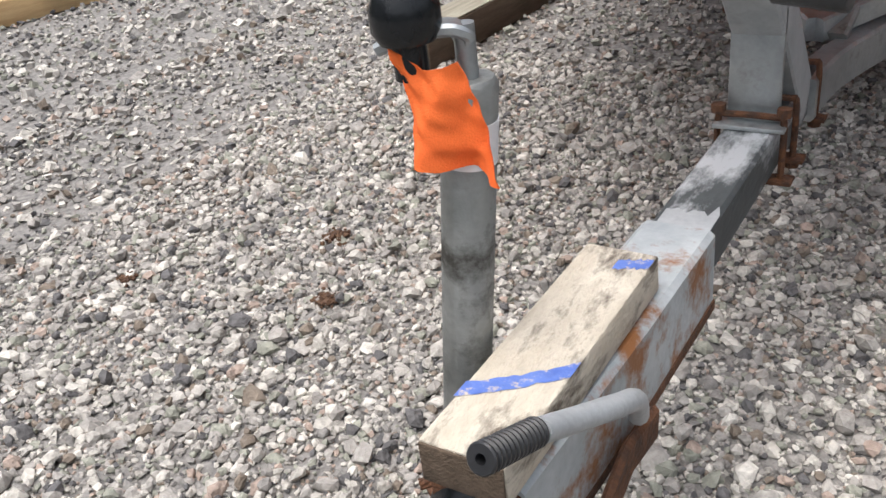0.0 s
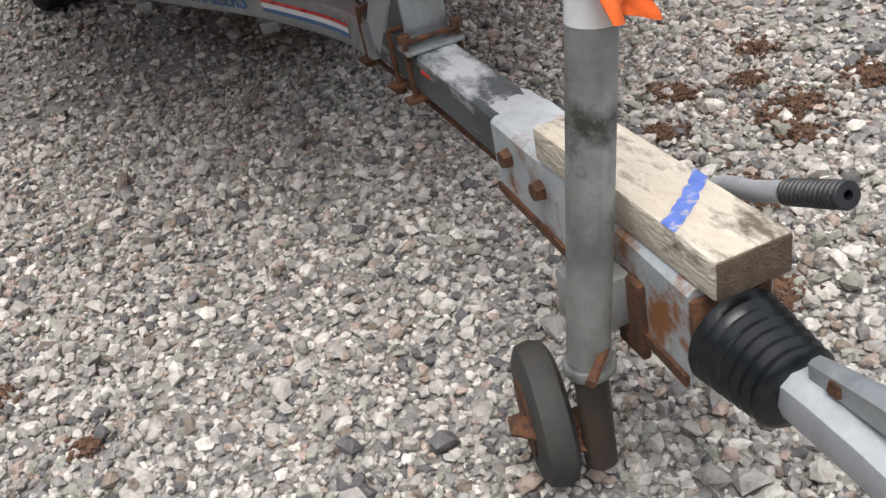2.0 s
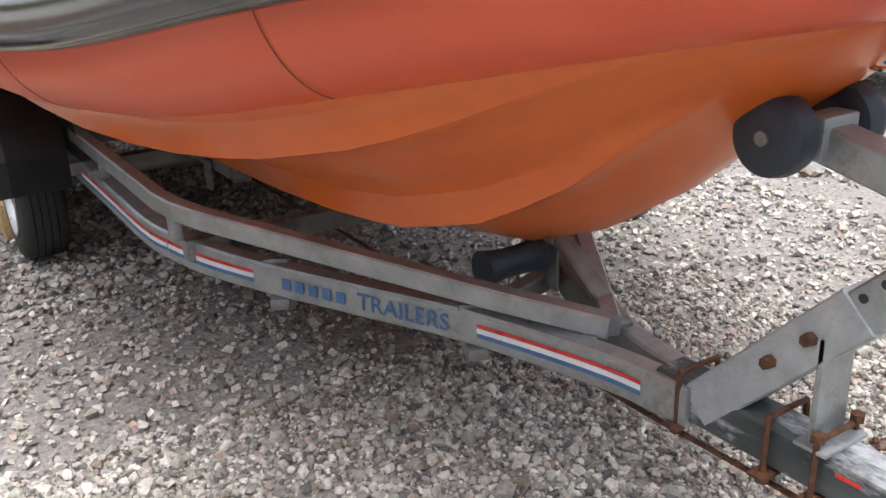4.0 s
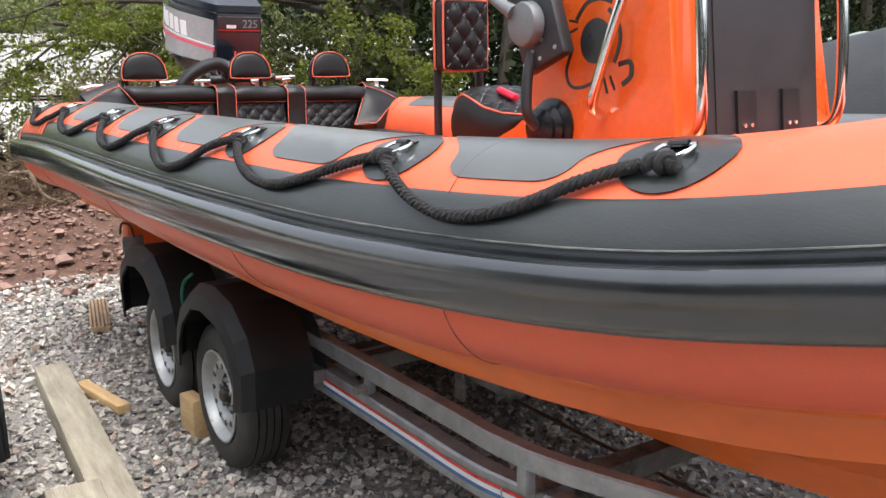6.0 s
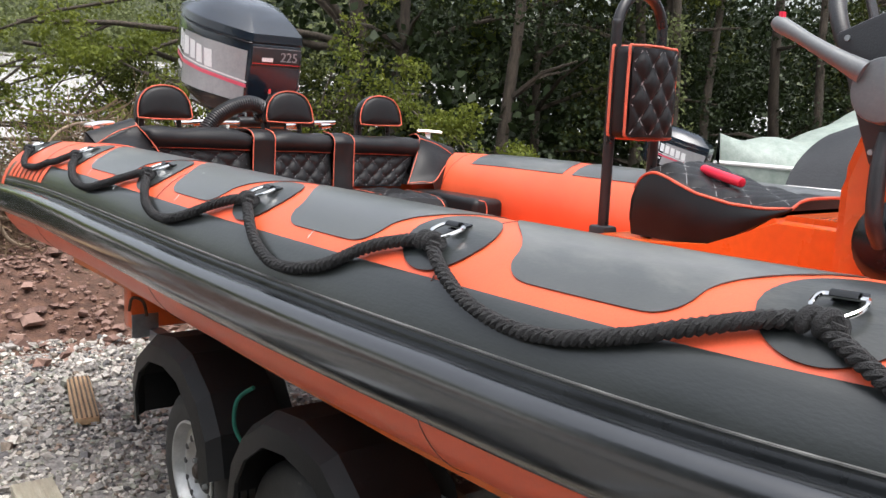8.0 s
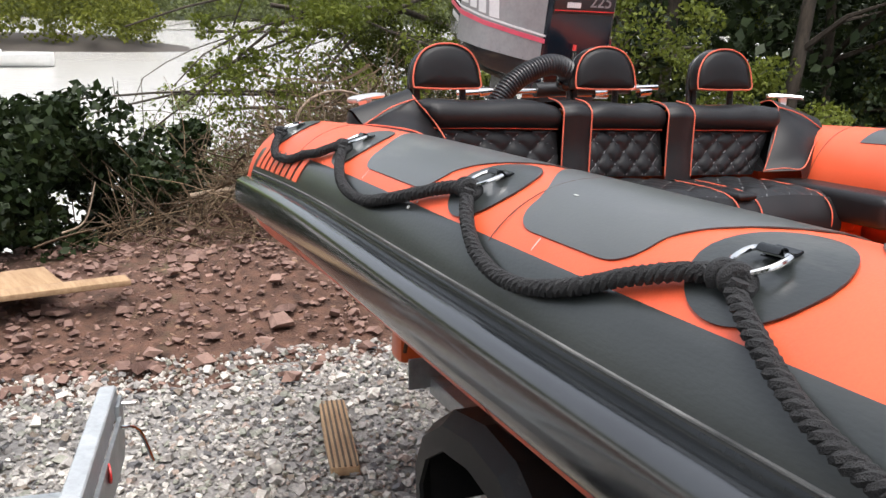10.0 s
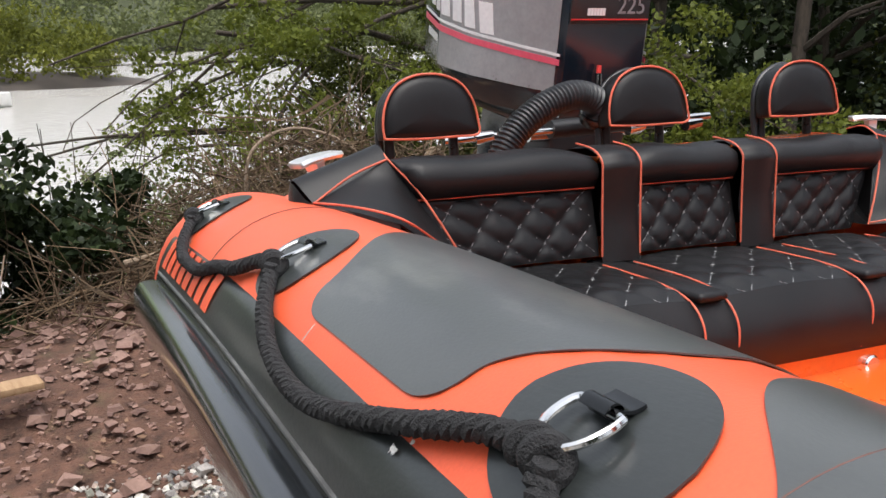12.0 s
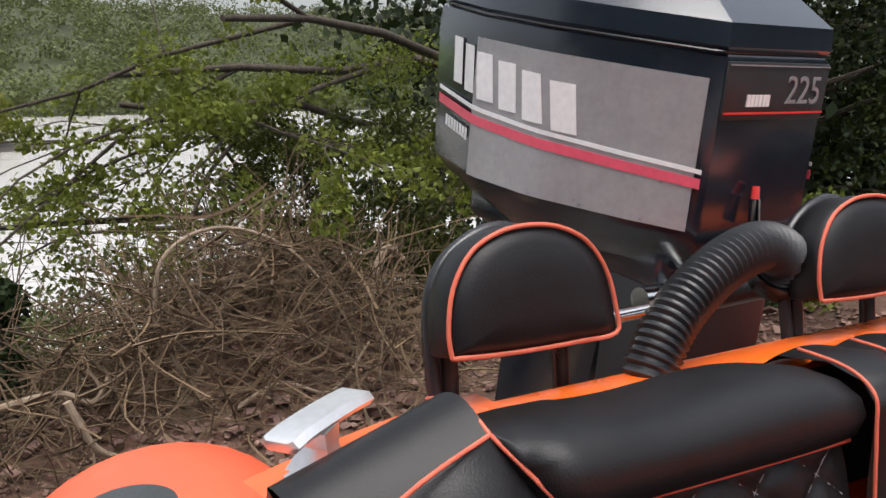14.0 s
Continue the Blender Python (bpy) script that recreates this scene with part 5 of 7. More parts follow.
# abstract black side graphic: an oval with swept strokes
gm = on_plane((-.2885, 4.70, 1.545), (0, -1, 0), (.06, 0, 1))
for pts, r in (([(-.006 + .034 * math.cos(a), .036 * math.sin(a)) for a in np.linspace(0, 6.28, 24)], .016),
               ([(-.085, -.02), (-.10, -.07), (-.08, -.105), (-.03, -.105), (.02, -.08)], .004),
               ([(.03, .07), (.06, .045), (.075, .0), (.06, -.05)], .005), ([(-.075, .05), (-.045, .085), (.0, .095), (.04, .085)], .005),
               ([(.075, -.055), (.11, -.05), (.115, -.08), (.09, -.10)], .006), ([(-.03, .12), (-.045, .15), (-.03, .165), (-.015, .125)], .006),
               ([(-.10, .02), (-.07, .03)], .003), ([(-.10, .05), (-.07, .045)], .003), ([(.03, -.085), (.045, -.12)], .003), ([(.05, -.08), (.068, -.112)], .003)):
    bm = bmesh.new()
    path = smooth_path([(*p, 0) for p in pts], 4) if len(pts) > 2 and len(pts) < 20 else [Vector((*p, 0)) for p in pts]
    sweep(path, 1, profile=[(-r, -.0012), (r, -.0012), (r, .0012), (-r, .0012)], up=(0, 0, 1), bm=bm)
    bmesh.ops.transform(bm, matrix=gm, verts=bm.verts)
    part("side_graphic", bm, BLACK_STEEL, CONSOLE, "black painted stroke")
bm = cyl(.034, .034, (0, 0, -.001), (0, 0, .001), 28)
bmesh.ops.scale(bm, vec=(.85, 1.1, 1), verts=bm.verts)
bmesh.ops.transform(bm, matrix=gm @ Matrix.Translation((-.006, 0, 0)), verts=bm.verts)
part("side_graphic", bm, BLACK_STEEL, CONSOLE, "black painted oval")
# windscreen and wheel
part("windscreen", shell(lambda u, v, h: Vector((lerp(-.25, .25, u), 4.60 + .07 * v + .05 * (2 * u - 1) ** 2 + h, 1.80 + .22 * v)), .005, 14, 4), SCREEN, CONSOLE, "dark red tinted windscreen")
part("screen_rail", sweep(smooth_path([(-.27, 4.90, 1.74), (-.27, 4.74, 1.88), (-.26, 4.69, 2.01), (0, 4.66, 2.05), (.26, 4.69, 2.01), (.27, 4.74, 1.88), (.27, 4.90, 1.74)], 6), .012, 12), BLACK_STEEL, CONSOLE, "black tubular screen rail")
STEER = thing("control_wheel", "black three-spoke steering wheel on the console", "steering wheel")
ring = [Vector((.17 * math.cos(a), 0, .17 * math.sin(a))) for a in np.linspace(0, 2 * math.pi, 40)]
part("wheel_rim", sweep(ring, .016, 12, cap=False), BLACK_PLASTIC, STEER)
for k in range(3):
    a = math.radians(90 + 120 * k)
    part("spoke", sweep([(0, .02, 0), (.16 * math.cos(a), 0, .16 * math.sin(a))], 1, profile=rect(.03, .008, .002), up=(0, 1, 0)), BLACK_PLASTIC, STEER)
part("hub", cyl(.035, .03, (0, .03, 0), (0, -.02, 0), 20), BLACK_PLASTIC, STEER)
STEER.matrix_basis = pose(-.05, 5.03, 1.68, -25, 0, 0)

THROTTLE = thing("throttle_control", "grey throttle lever on a black plate bolted to the console", "throttle")
pm = on_plane((-.36, 4.905, 1.60), (0, -.93, .36), (0, .36, .93))
bm = box((.155, .235, .040), (.006, 0, -.020), .008)
bmesh.ops.transform(bm, matrix=pm, verts=bm.verts)
plate = part("plate", bm, BLACK_PLASTIC, THROTTLE, "black mounting plate")
for dx, dy in ((-.06, -.095), (.0, -.10), (.06, -.095), (.06, .095), (-.05, .10), (.045, .10), (-.02, -.075), (.02, -.06)):
    part("screw", cyl(.0055, .005, tuple(pm @ Vector((dx, dy, 0))), tuple(pm @ Vector((dx, dy, .003))), 8), GALV, plate, "bright screw head")
bm = cyl(.056, .052, (0, 0, 0), (0, 0, .032), 36, bevel=.005)
bmesh.ops.transform(bm, matrix=pm @ Matrix.Translation((-.005, -.01, 0)), verts=bm.verts)
part("hub", bm, GREY_PLASTIC, THROTTLE, "round grey hub")
path = smooth_path([tuple(pm @ Vector(p)) for p in ((-.025, .028, .026), (-.055, .062, .032), (-.088, .100, .034), (-.118, .136, .034), (-.148, .170, .034))], 5)
part("lever", sweep(path, [.020, .019, .018, .017, .016, .015, .0145, .014, .0135, .013, .013, .0125, .0125, .0125, .0125, .013, .0135, .014, .014, .0135, .010], 12), GREY_PLASTIC, THROTTLE, "tapered grey lever")
part("lever_button", cyl(.006, .006, path[-3], path[-3] + Vector((0, 0, .022)), 8), RED_PLASTIC, THROTTLE, "small red trim button")
part("cable_boot", lathe([(-.01, .05), (.0, .075), (.012, .075), (.02, .06), (.03, .064), (.04, .05), (.052, .052), (.062, .034)], 28, m=pose(-.285, 4.90, 1.335, 0, 180, 0)), RUBBER, THROTTLE, "black ribbed cable boot")
part("cable", sweep(smooth_path([(-.345, 4.90, 1.34), (-.375, 4.90, 1.38), (-.37, 4.905, 1.46), (-.355, 4.905, 1.52)], 6), .014, 12), BLACK_PLASTIC, THROTTLE, "black control cable sleeve")


# ---------------------------------------------------------------- upholstery
def quilt(name, f, nu, nv, cell_u, cell_v, puff, thread, parent, label):
    """A stitched cushion face: f(u, v, lift) with diamond puffs; threads lie in the grooves."""
    def g(u, v):
        a, b = u * cell_u, v * cell_v
        d = abs(math.sin(math.pi * (a + b) / 2)) * abs(math.sin(math.pi * (a - b) / 2))
        rim = min(1, 8 * min(u, 1 - u)) * min(1, 8 * min(v, 1 - v))
        return f(u, v, puff * (d ** .45) * (0.25 + 0.75 * rim))
    ob = part(name, surface(g, nu, nv), VINYL, parent, label, angle=80)
    bm = bmesh.new()
    for sign in (1, -1):
        for k in range(-int(cell_v) - 2, int(cell_u + cell_v) + 3):
            run = []
            for i in range(61):
                u = i / 60
                v = ((2 * k - sign * u * cell_u) / cell_v) if sign > 0 else ((u * cell_u - 2 * k + cell_v) / cell_v)
                if sign < 0:
                    v = (u * cell_u - 2 * k) / cell_v
                if .02 < v < .98 and .02 < u < .98:
                    run.append(f(u, v, .0016))
                else:
                    if len(run) > 2:
                        sweep(run, thread, 4, bm)
                    run = []
            if len(run) > 2:
                sweep(run, thread, 4, bm)
    part("stitching", bm, STITCH, ob, "grey diamond stitching")
    return ob


def piping(pts, parent, per=5, r=.0023):
    return part("piping", sweep(smooth_path(pts, per), r, 8), PIPING, parent, "orange piping")


BENCH = thing("stern_bench", "black quilted stern bench with orange piping and wrap-round ends", "bench")
END = {-1: .712, 1: .655}


def back_face(x0, x1):
    def f(u, v, lift):
        if x0 < -.5:
            return Vector((lerp(lerp(-.577, -.668, v), x1, u), lerp(7.545, 7.585, v) - lift, lerp(1.20, 1.355, v)))
        if x1 > .5:
            return Vector((lerp(x0, lerp(.520, .611, v), u), lerp(7.545, 7.585, v) - lift, lerp(1.20, 1.355, v)))
        return Vector((lerp(x0, x1, u), lerp(7.545, 7.585, v) - lift, lerp(1.20, 1.355, v)))
    return f


def roll_section(x0, x1, parent, name="back_roll"):
    """The plump upper bolster over one seat."""
    out = [(7.585, 1.350), (7.560, 1.365), (7.548, 1.390), (7.556, 1.412), (7.585, 1.426), (7.63, 1.430), (7.68, 1.422), (7.71, 1.398), (7.715, 1.36), (7.70, 1.22)]
    n = 24
    bm = bmesh.new()
    rows = []
    for i in range(n + 1):
        u = i / n
        end = END[-1 if x0 < 0 else 1]
        if abs(lerp(x0, x1, u)) > end - .127:
            # the outer end is cut back along the slanting seam of the corner wing
            x = lerp(x0, x1, u)
            t = (end - abs(x)) / .127
            py, pz = lerp(7.60, 7.50, t), lerp(1.43, 1.215, t)
            k = ease(t / .4)
            rows.append([bm.verts.new((x, py if z - .008 < pz else (lerp(max(y, py), y - .01, k) if y < 7.64 else y), max(z - .008 + .010 * k * (z > 1.4), pz if y < 7.64 else 0) + (.006 if z > 1.44 else 0))) for y, z in out])
            continue
        sag = .010 * (1 - (2 * u - 1) ** 6)
        wave = .004 * math.sin(u * 9 + x0 * 7)
        rows.append([bm.verts.new((lerp(x0, x1, u), y - (sag if y < 7.6 else 0), z + (sag + wave if z > 1.40 else 0) - .008)) for y, z in out])
    for a, b in zip(rows, rows[1:]):
        for k in range(len(out) - 1):
            bm.faces.new((a[k], a[k + 1], b[k + 1], b[k]))
    return part(name, bm, VINYL, parent, "smooth black bolster", angle=80)


for x0, x1 in ((-.712, -.245), (-.145, .145), (.248, .655)):
    roll_section(x0, x1, BENCH)
    quilt("back_panel", back_face(x0, x1), 48, 30, 8, 4, .012, .0009, BENCH, "black quilted back panel")
    a, b = max(x0, -.663), min(x1, .606)
    piping([(a, 7.568, 1.348), (lerp(a, b, .5), 7.562, 1.350), (b, 7.568, 1.348)], BENCH)
for x0, x1 in ((-.245, -.145), (.145, .248)):
    out = [(7.53, 1.19), (7.545, 1.30), (7.540, 1.37), (7.537, 1.40), (7.555, 1.425), (7.60, 1.438), (7.67, 1.432), (7.715, 1.40), (7.70, 1.22)]
    bm = surface(lambda u, v: Vector((lerp(x0, x1, u), table([(k, o[0]) for k, o in enumerate(out)], v * 8) - .012 * math.sin(math.pi * u) * (1 if v < .6 else 0), table([(k, o[1]) for k, o in enumerate(out)], v * 8) - .006 + .006 * math.sin(math.pi * u))), 8, 24)
    part("divider", bm, VINYL, BENCH, "smooth black divider between the seats", angle=80)
    for x in (x0, x1):
        piping([(x, 7.532, 1.20), (x, 7.535, 1.30), (x, 7.536, 1.37), (x, 7.540, 1.408), (x, 7.575, 1.431), (x, 7.64, 1.440)], BENCH)
for s in (-1, 1):
    A, B, C, D, E = Vector((s * .868, 7.595, 1.352)), Vector((s * .712, 7.60, 1.430)), Vector((s * .585, 7.50, 1.215)), Vector((s * .885, 7.70, 1.385)), Vector((s * .778, 7.372, 1.336))
    if s > 0:
        B, C, E = Vector((.655, 7.60, 1.430)), Vector((.528, 7.50, 1.215)), Vector((.635, 7.44, 1.225))

    def wing(u, v):
        p = A.lerp(B, u).lerp(E.lerp(C, u), v)
        return p + Vector((-s * .008, -.014, .016)) * math.sin(math.pi * u) * math.sin(math.pi * min(1, v * 1.2))
    part("wing", surface(wing, 14, 14), VINYL, BENCH, "smooth black corner wing", angle=80)

    def wing_top(u, v):
        p = D.lerp(Vector((B.x + s * .008, 7.70, 1.438)), u).lerp(A.lerp(B, u), v)
        return p + Vector((0, 0, .022)) * math.sin(math.pi * v) + Vector((s * .012, .0, .0)) * math.sin(math.pi * v) * (1 - u)
    part("wing_top", surface(wing_top, 12, 12), VINYL, BENCH, "smooth black wing top", angle=80)

    edge = smooth_path([D, D.lerp(A, .5) + Vector((s * .014, 0, .018)), A, A.lerp(E, .5) + Vector((-s * .004, -.006, .004)), E], 6)
    bm = surface(lambda u, v: edge[int(round(u * (len(edge) - 1)))] + Vector((s * .006 * math.sin(math.pi * v), -.004 * math.sin(math.pi * v), -.085 * v - .002)), len(edge) - 1, 4)
    part("wing_skirt", bm, VINYL, BENCH, "smooth black wing side", angle=80)
    bm = surface(lambda u, v: Vector((B.x + s * .008, 7.70, 1.438)).lerp(D, u).lerp(Vector((lerp(B.x + s * .008, s * .885, u), 7.70, 1.25)), v), 6, 4)
    part("wing_back", bm, VINYL, BENCH, angle=80)
    piping([tuple(A), tuple(A.lerp(B, .5) + Vector((0, -.006, .012))), tuple(B)], BENCH)
    piping([tuple(B), tuple(B.lerp(C, .35) + Vector((0, -.016, .012))), tuple(B.lerp(C, .7) + Vector((0, -.012, .008))), tuple(C)], BENCH)
    lift = Vector((0, -.008, .010))
    piping([tuple(A + lift * .3), tuple(A.lerp(E, .5) + Vector((-s * .004, -.008, .012))), tuple(E + lift), tuple(E.lerp(C, .5) + lift * 1.1), tuple(C + lift * .5)], BENCH)
    piping([tuple(B), (B.x + s * .004, 7.645, 1.450), (B.x + s * .008, 7.70, 1.440)], BENCH)
# seat cushions
for x0, x1 in ((-.60, -.225), (-.225, .205), (.205, .56)):
    def seat(u, v, lift):
        x, y = lerp(x0, x1, u), lerp(7.22, 7.56, v)
        return Vector((x, y, 1.178 + .012 * math.sin(math.pi * u) + lift - .016 * (1 - ease(v / .15))))
    quilt("seat_panel", seat, 48, 40, 8, 6, .010, .0009, BENCH, "black quilted seat panel")
    bm = surface(lambda u, v: Vector((lerp(x0, x1, u), 7.22 - .045 * math.sin(math.pi * min(1, v * .9)) - .0, lerp(1.168, 1.02, v) + .012 * math.sin(math.pi * u) * (1 - v))), 10, 10)
    part("seat_front", bm, VINYL, BENCH, "smooth black cushion front", angle=80)
    for x in (x0 + .04, x1 - .04):
        piping([(x, 7.50, 1.190), (x, 7.32, 1.188), (x, 7.23, 1.174), (x, 7.186, 1.14), (x, 7.176, 1.09), (x, 7.20, 1.03)], BENCH, r=.0022)
    bm = box((.07, .38, .02), (x0, 7.39, 1.178), .009)
    part("seat_welt", bm, VINYL, BENCH, angle=80)
for s in (-1, 1):
    bm = box((.17, .50, .10), (s * .66 - .03 * (s > 0), 7.26, 1.145), .03, seg=4)
    part("side_cushion", bm, VINYL, BENCH, "smooth black side cushion", angle=80)
    piping([(s * .575, 7.46, 1.19), (s * .575, 7.04, 1.19), (s * .60, 7.00, 1.175), (s * .60, 6.99, 1.11)], BENCH)
part("bench_base", box((1.42, .42, .20), (0, 7.43, 1.00), .02), ORANGE_GEL, BENCH, "orange moulded bench base")
part("locker_latch", lathe([(0, .022), (-.008, .022), (-.012, .018), (-.012, 0)], 20, m=pose(.20, 7.205, .985, 0, 0, 90)), CHROME, BENCH, "round steel locker latch")
part("bench_front", box((1.42, .02, .10), (0, 7.215, .985), .005), ORANGE_GEL, BENCH, "orange bench front")


def headrest(x, y, z, turn):
    th = thing("headrest", "black half-round headrest with orange piping on two posts", "headrest", "stern headrests")
    w, hgt = .110, .135
    rim = [(-w, 0), (-w - .002, .03), (-w * .93, .075), (-w * .70, .112), (-w * .36, .131), (0, .136), (w * .36, .131), (w * .70, .112), (w * .93, .075), (w + .002, .03), (w, 0), (w * .5, -.003), (0, -.004), (-w * .5, -.003)]
    path = smooth_path([(a, 0, b) for a, b in rim] + [(rim[0][0], 0, rim[0][1])], 4)[:-1]
    bm = bmesh.new()
    cen = Vector((0, 0, .055))
    rings = []
    for k, y_off in ((.0, -.030), (.35, -.0295), (.75, -.027), (.97, -.018), (1.0, -.006), (1.02, .012), (1.0, .032), (.9, .042), (.5, .046), (0, .046)):
        rings.append([bm.verts.new(cen + (p - cen) * max(k, .001) + Vector((0, y_off, 0))) for p in path])
    for a, b in zip(rings, rings[1:]):
        for i in range(len(path)):
            bm.faces.new((a[i], a[(i + 1) % len(path)], b[(i + 1) % len(path)], b[i]))
    part("pad", bm, VINYL, th, "smooth black vinyl pad", angle=80)
    ring = [p + Vector((0, -.020, 0)) for p in path]
    part("piping", sweep(ring + [ring[0]], .0028, 8, cap=False), PIPING, th, "orange piping")
    for s in (-1, 1):
        part("post", sweep(smooth_path([(s * .078, .062, -.13), (s * .078, .055, -.03), (s * .078, .05, .06)], 4), .0115, 12), BLACK_STEEL, th, "black tubular post")
    hoop = smooth_path([(-.098, .05, -.12), (-.10, .052, .03), (-.075, .052, .10), (0, .052, .135), (.075, .052, .10), (.10, .052, .03)], 5)
    part("hoop", sweep(hoop, .009, 10), BLACK_STEEL, th, "black tubular hoop")
    th.matrix_basis = pose(x, y, z - .006, -6, 0, turn)
    return th


for x, y in ((-.545, 7.83), (.012, 7.79), (.478, 7.755)):
    headrest(x, y, 1.396, -3)

for s in (-1, 1):
    cl = thing("mooring_cleat", "polished alloy mooring cleat on the stern corner", "cleat", "stern cleats")
    part("horn", sweep(smooth_path([(-.064, 0, .047), (-.04, 0, .051), (0, 0, .053), (.04, 0, .053), (.064, 0, .052)], 5), [.75] + [1] * 19 + [.75], profile=[(-.017, -.007), (-.023, .0), (-.017, .007), (.017, .007), (.023, 0), (.017, -.007)], up=(0, 0, 1)), ALLOY, cl)
    part("stem", sweep([(-.008, 0, .046), (-.004, 0, .025), (-.010, 0, .0)], [1, .8, 1.4], profile=[(-.012, -.02), (-.015, 0), (-.012, .02), (.012, .02), (.015, 0), (.012, -.02)], up=(0, 1, 0)), ALLOY, cl)
    part("foot", box((.075, .04, .008), (-.004, 0, .002), .004), ALLOY, cl)
    cl.matrix_basis = pose(s * .812, 7.805, 1.366, 0, s * 4, s * -30)
    part("stern_corner", shell(lambda u, v, h: Vector((s * lerp(.60, .92, u), lerp(7.765, 7.86, v) + .05 * u, 1.388 - .075 * u ** 1.5 - .02 + h)), .014, 10, 4), ORANGE_GEL, BOAT, "orange moulded stern corner")
part("transom_cap", box((1.24, .075, .03), (0, 7.80, 1.366), .012), ORANGE_GEL, BOAT, "orange transom top")

# helm seat
HELM = thing("pilot_chair", "black quilted helm seat with orange piping on an orange pod", "seat")
bm = bmesh.new()
pod = [(4.99, .95), (4.99, 1.355), (5.20, 1.355), (5.36, 1.25), (5.72, 1.245), (5.76, .95)]
L = [bm.verts.new((-.17, y, z)) for y, z in pod]
Rr = [bm.verts.new((.20, y, z)) for y, z in pod]
bm.faces.new(L)
bm.faces.new(Rr[::-1])
for k in range(len(pod)):
    k2 = (k + 1) % len(pod)
    bm.faces.new((L[k], L[k2], Rr[k2], Rr[k]))
bmesh.ops.bevel(bm, geom=list(bm.edges), offset=.018, segments=3, affect="EDGES")
part("pod", bm, ORANGE_GEL, HELM, "orange moulded seat pod")
cs = [(5.20, 1.384), (5.26, 1.378), (5.34, 1.380), (5.44, 1.396), (5.52, 1.422), (5.57, 1.434), (5.61, 1.422), (5.635, 1.390)]


def cush(u, v, lift):
    y = lerp(5.20, 5.635, v)
    return Vector((.015 + (2 * u - 1) * .145 * (.86 + .14 * math.sin(math.pi * v)), y, table(cs, y) + lift - .020 * abs(2 * u - 1) ** 4))


quilt("cushion_top", cush, 40, 56, 6, 10, .009, .001, HELM, "black quilted cushion top")
bm = bmesh.new()
rows = []
edge = [cush(0, k / 24, 0) for k in range(25)] + [cush(k / 8, 1, 0) for k in range(1, 9)] + [cush(1, 1 - k / 24, 0) for k in range(1, 25)] + [cush(1 - k / 8, 0, 0) for k in range(1, 8)]
for t, grow in ((0, 0), (.25, .012), (.6, .014), (1, .002)):
    rows.append([bm.verts.new((p.x + (.0 if abs(p.x - .015) < .01 else (grow if p.x > .015 else -grow)), p.y, lerp(p.z, table([(5.20, 1.36), (5.36, 1.255), (5.8, 1.25)], p.y), t))) for p in edge])
for a, b in zip(rows, rows[1:]):
    for k in range(len(edge)):
        k2 = (k + 1) % len(edge)
        bm.faces.new((a[k], a[k2], b[k2], b[k]))
part("cushion_side", bm, VINYL, HELM, "smooth black cushion side", angle=80)
part("piping", sweep([p + Vector((0, 0, .001)) for p in edge] + [edge[0]], .0036, 8, cap=False), PIPING, HELM, "orange piping")
hoop = smooth_path([(-.108, 5.735, 1.20), (-.108, 5.735, 1.72), (-.104, 5.735, 1.79), (-.072, 5.735, 1.842), (-.02, 5.735, 1.860), (.032, 5.735, 1.842), (.064, 5.735, 1.79), (.068, 5.735, 1.72), (.068, 5.735, 1.24)], 6)
part("back_hoop", sweep(hoop, .0145, 14), BLACK_STEEL, HELM, "black tubular back hoop")
part("hoop_socket", box((.05, .06, .10), (-.108, 5.735, 1.21), .008), BLACK_PLASTIC, HELM)


def rest(u, v, lift):
    return Vector((lerp(-.120, .052, u), 5.665 - lift - .008 * math.sin(math.pi * u), lerp(1.495, 1.718, v)))


quilt("backrest_face", rest, 36, 40, 5, 5, .012, .0012, HELM, "black quilted backrest")
bm = box((.180, .06, .232), (-.034, 5.700, 1.606), .02, seg=4)
part("backrest_body", bm, VINYL, HELM)
for dy in (5.672, 5.728):
    sq = [(-.124, dy, 1.515), (-.124, dy, 1.70), (-.107, dy, 1.722), (.039, dy, 1.722), (.056, dy, 1.70), (.056, dy, 1.515), (.039, dy, 1.491), (-.107, dy, 1.491)]
    part("piping", sweep(smooth_path(sq + [sq[0]], 3), .0038, 8, cap=False), PIPING, HELM, "orange piping")
KILL = thing("red_handle", "red plastic grip lying on the helm seat", "grip")
part("grip_body", cyl(.012, .013, (-.06, 5.36, 1.405), (-.02, 5.50, 1.425), 14, bevel=.004), RED_PLASTIC, KILL)


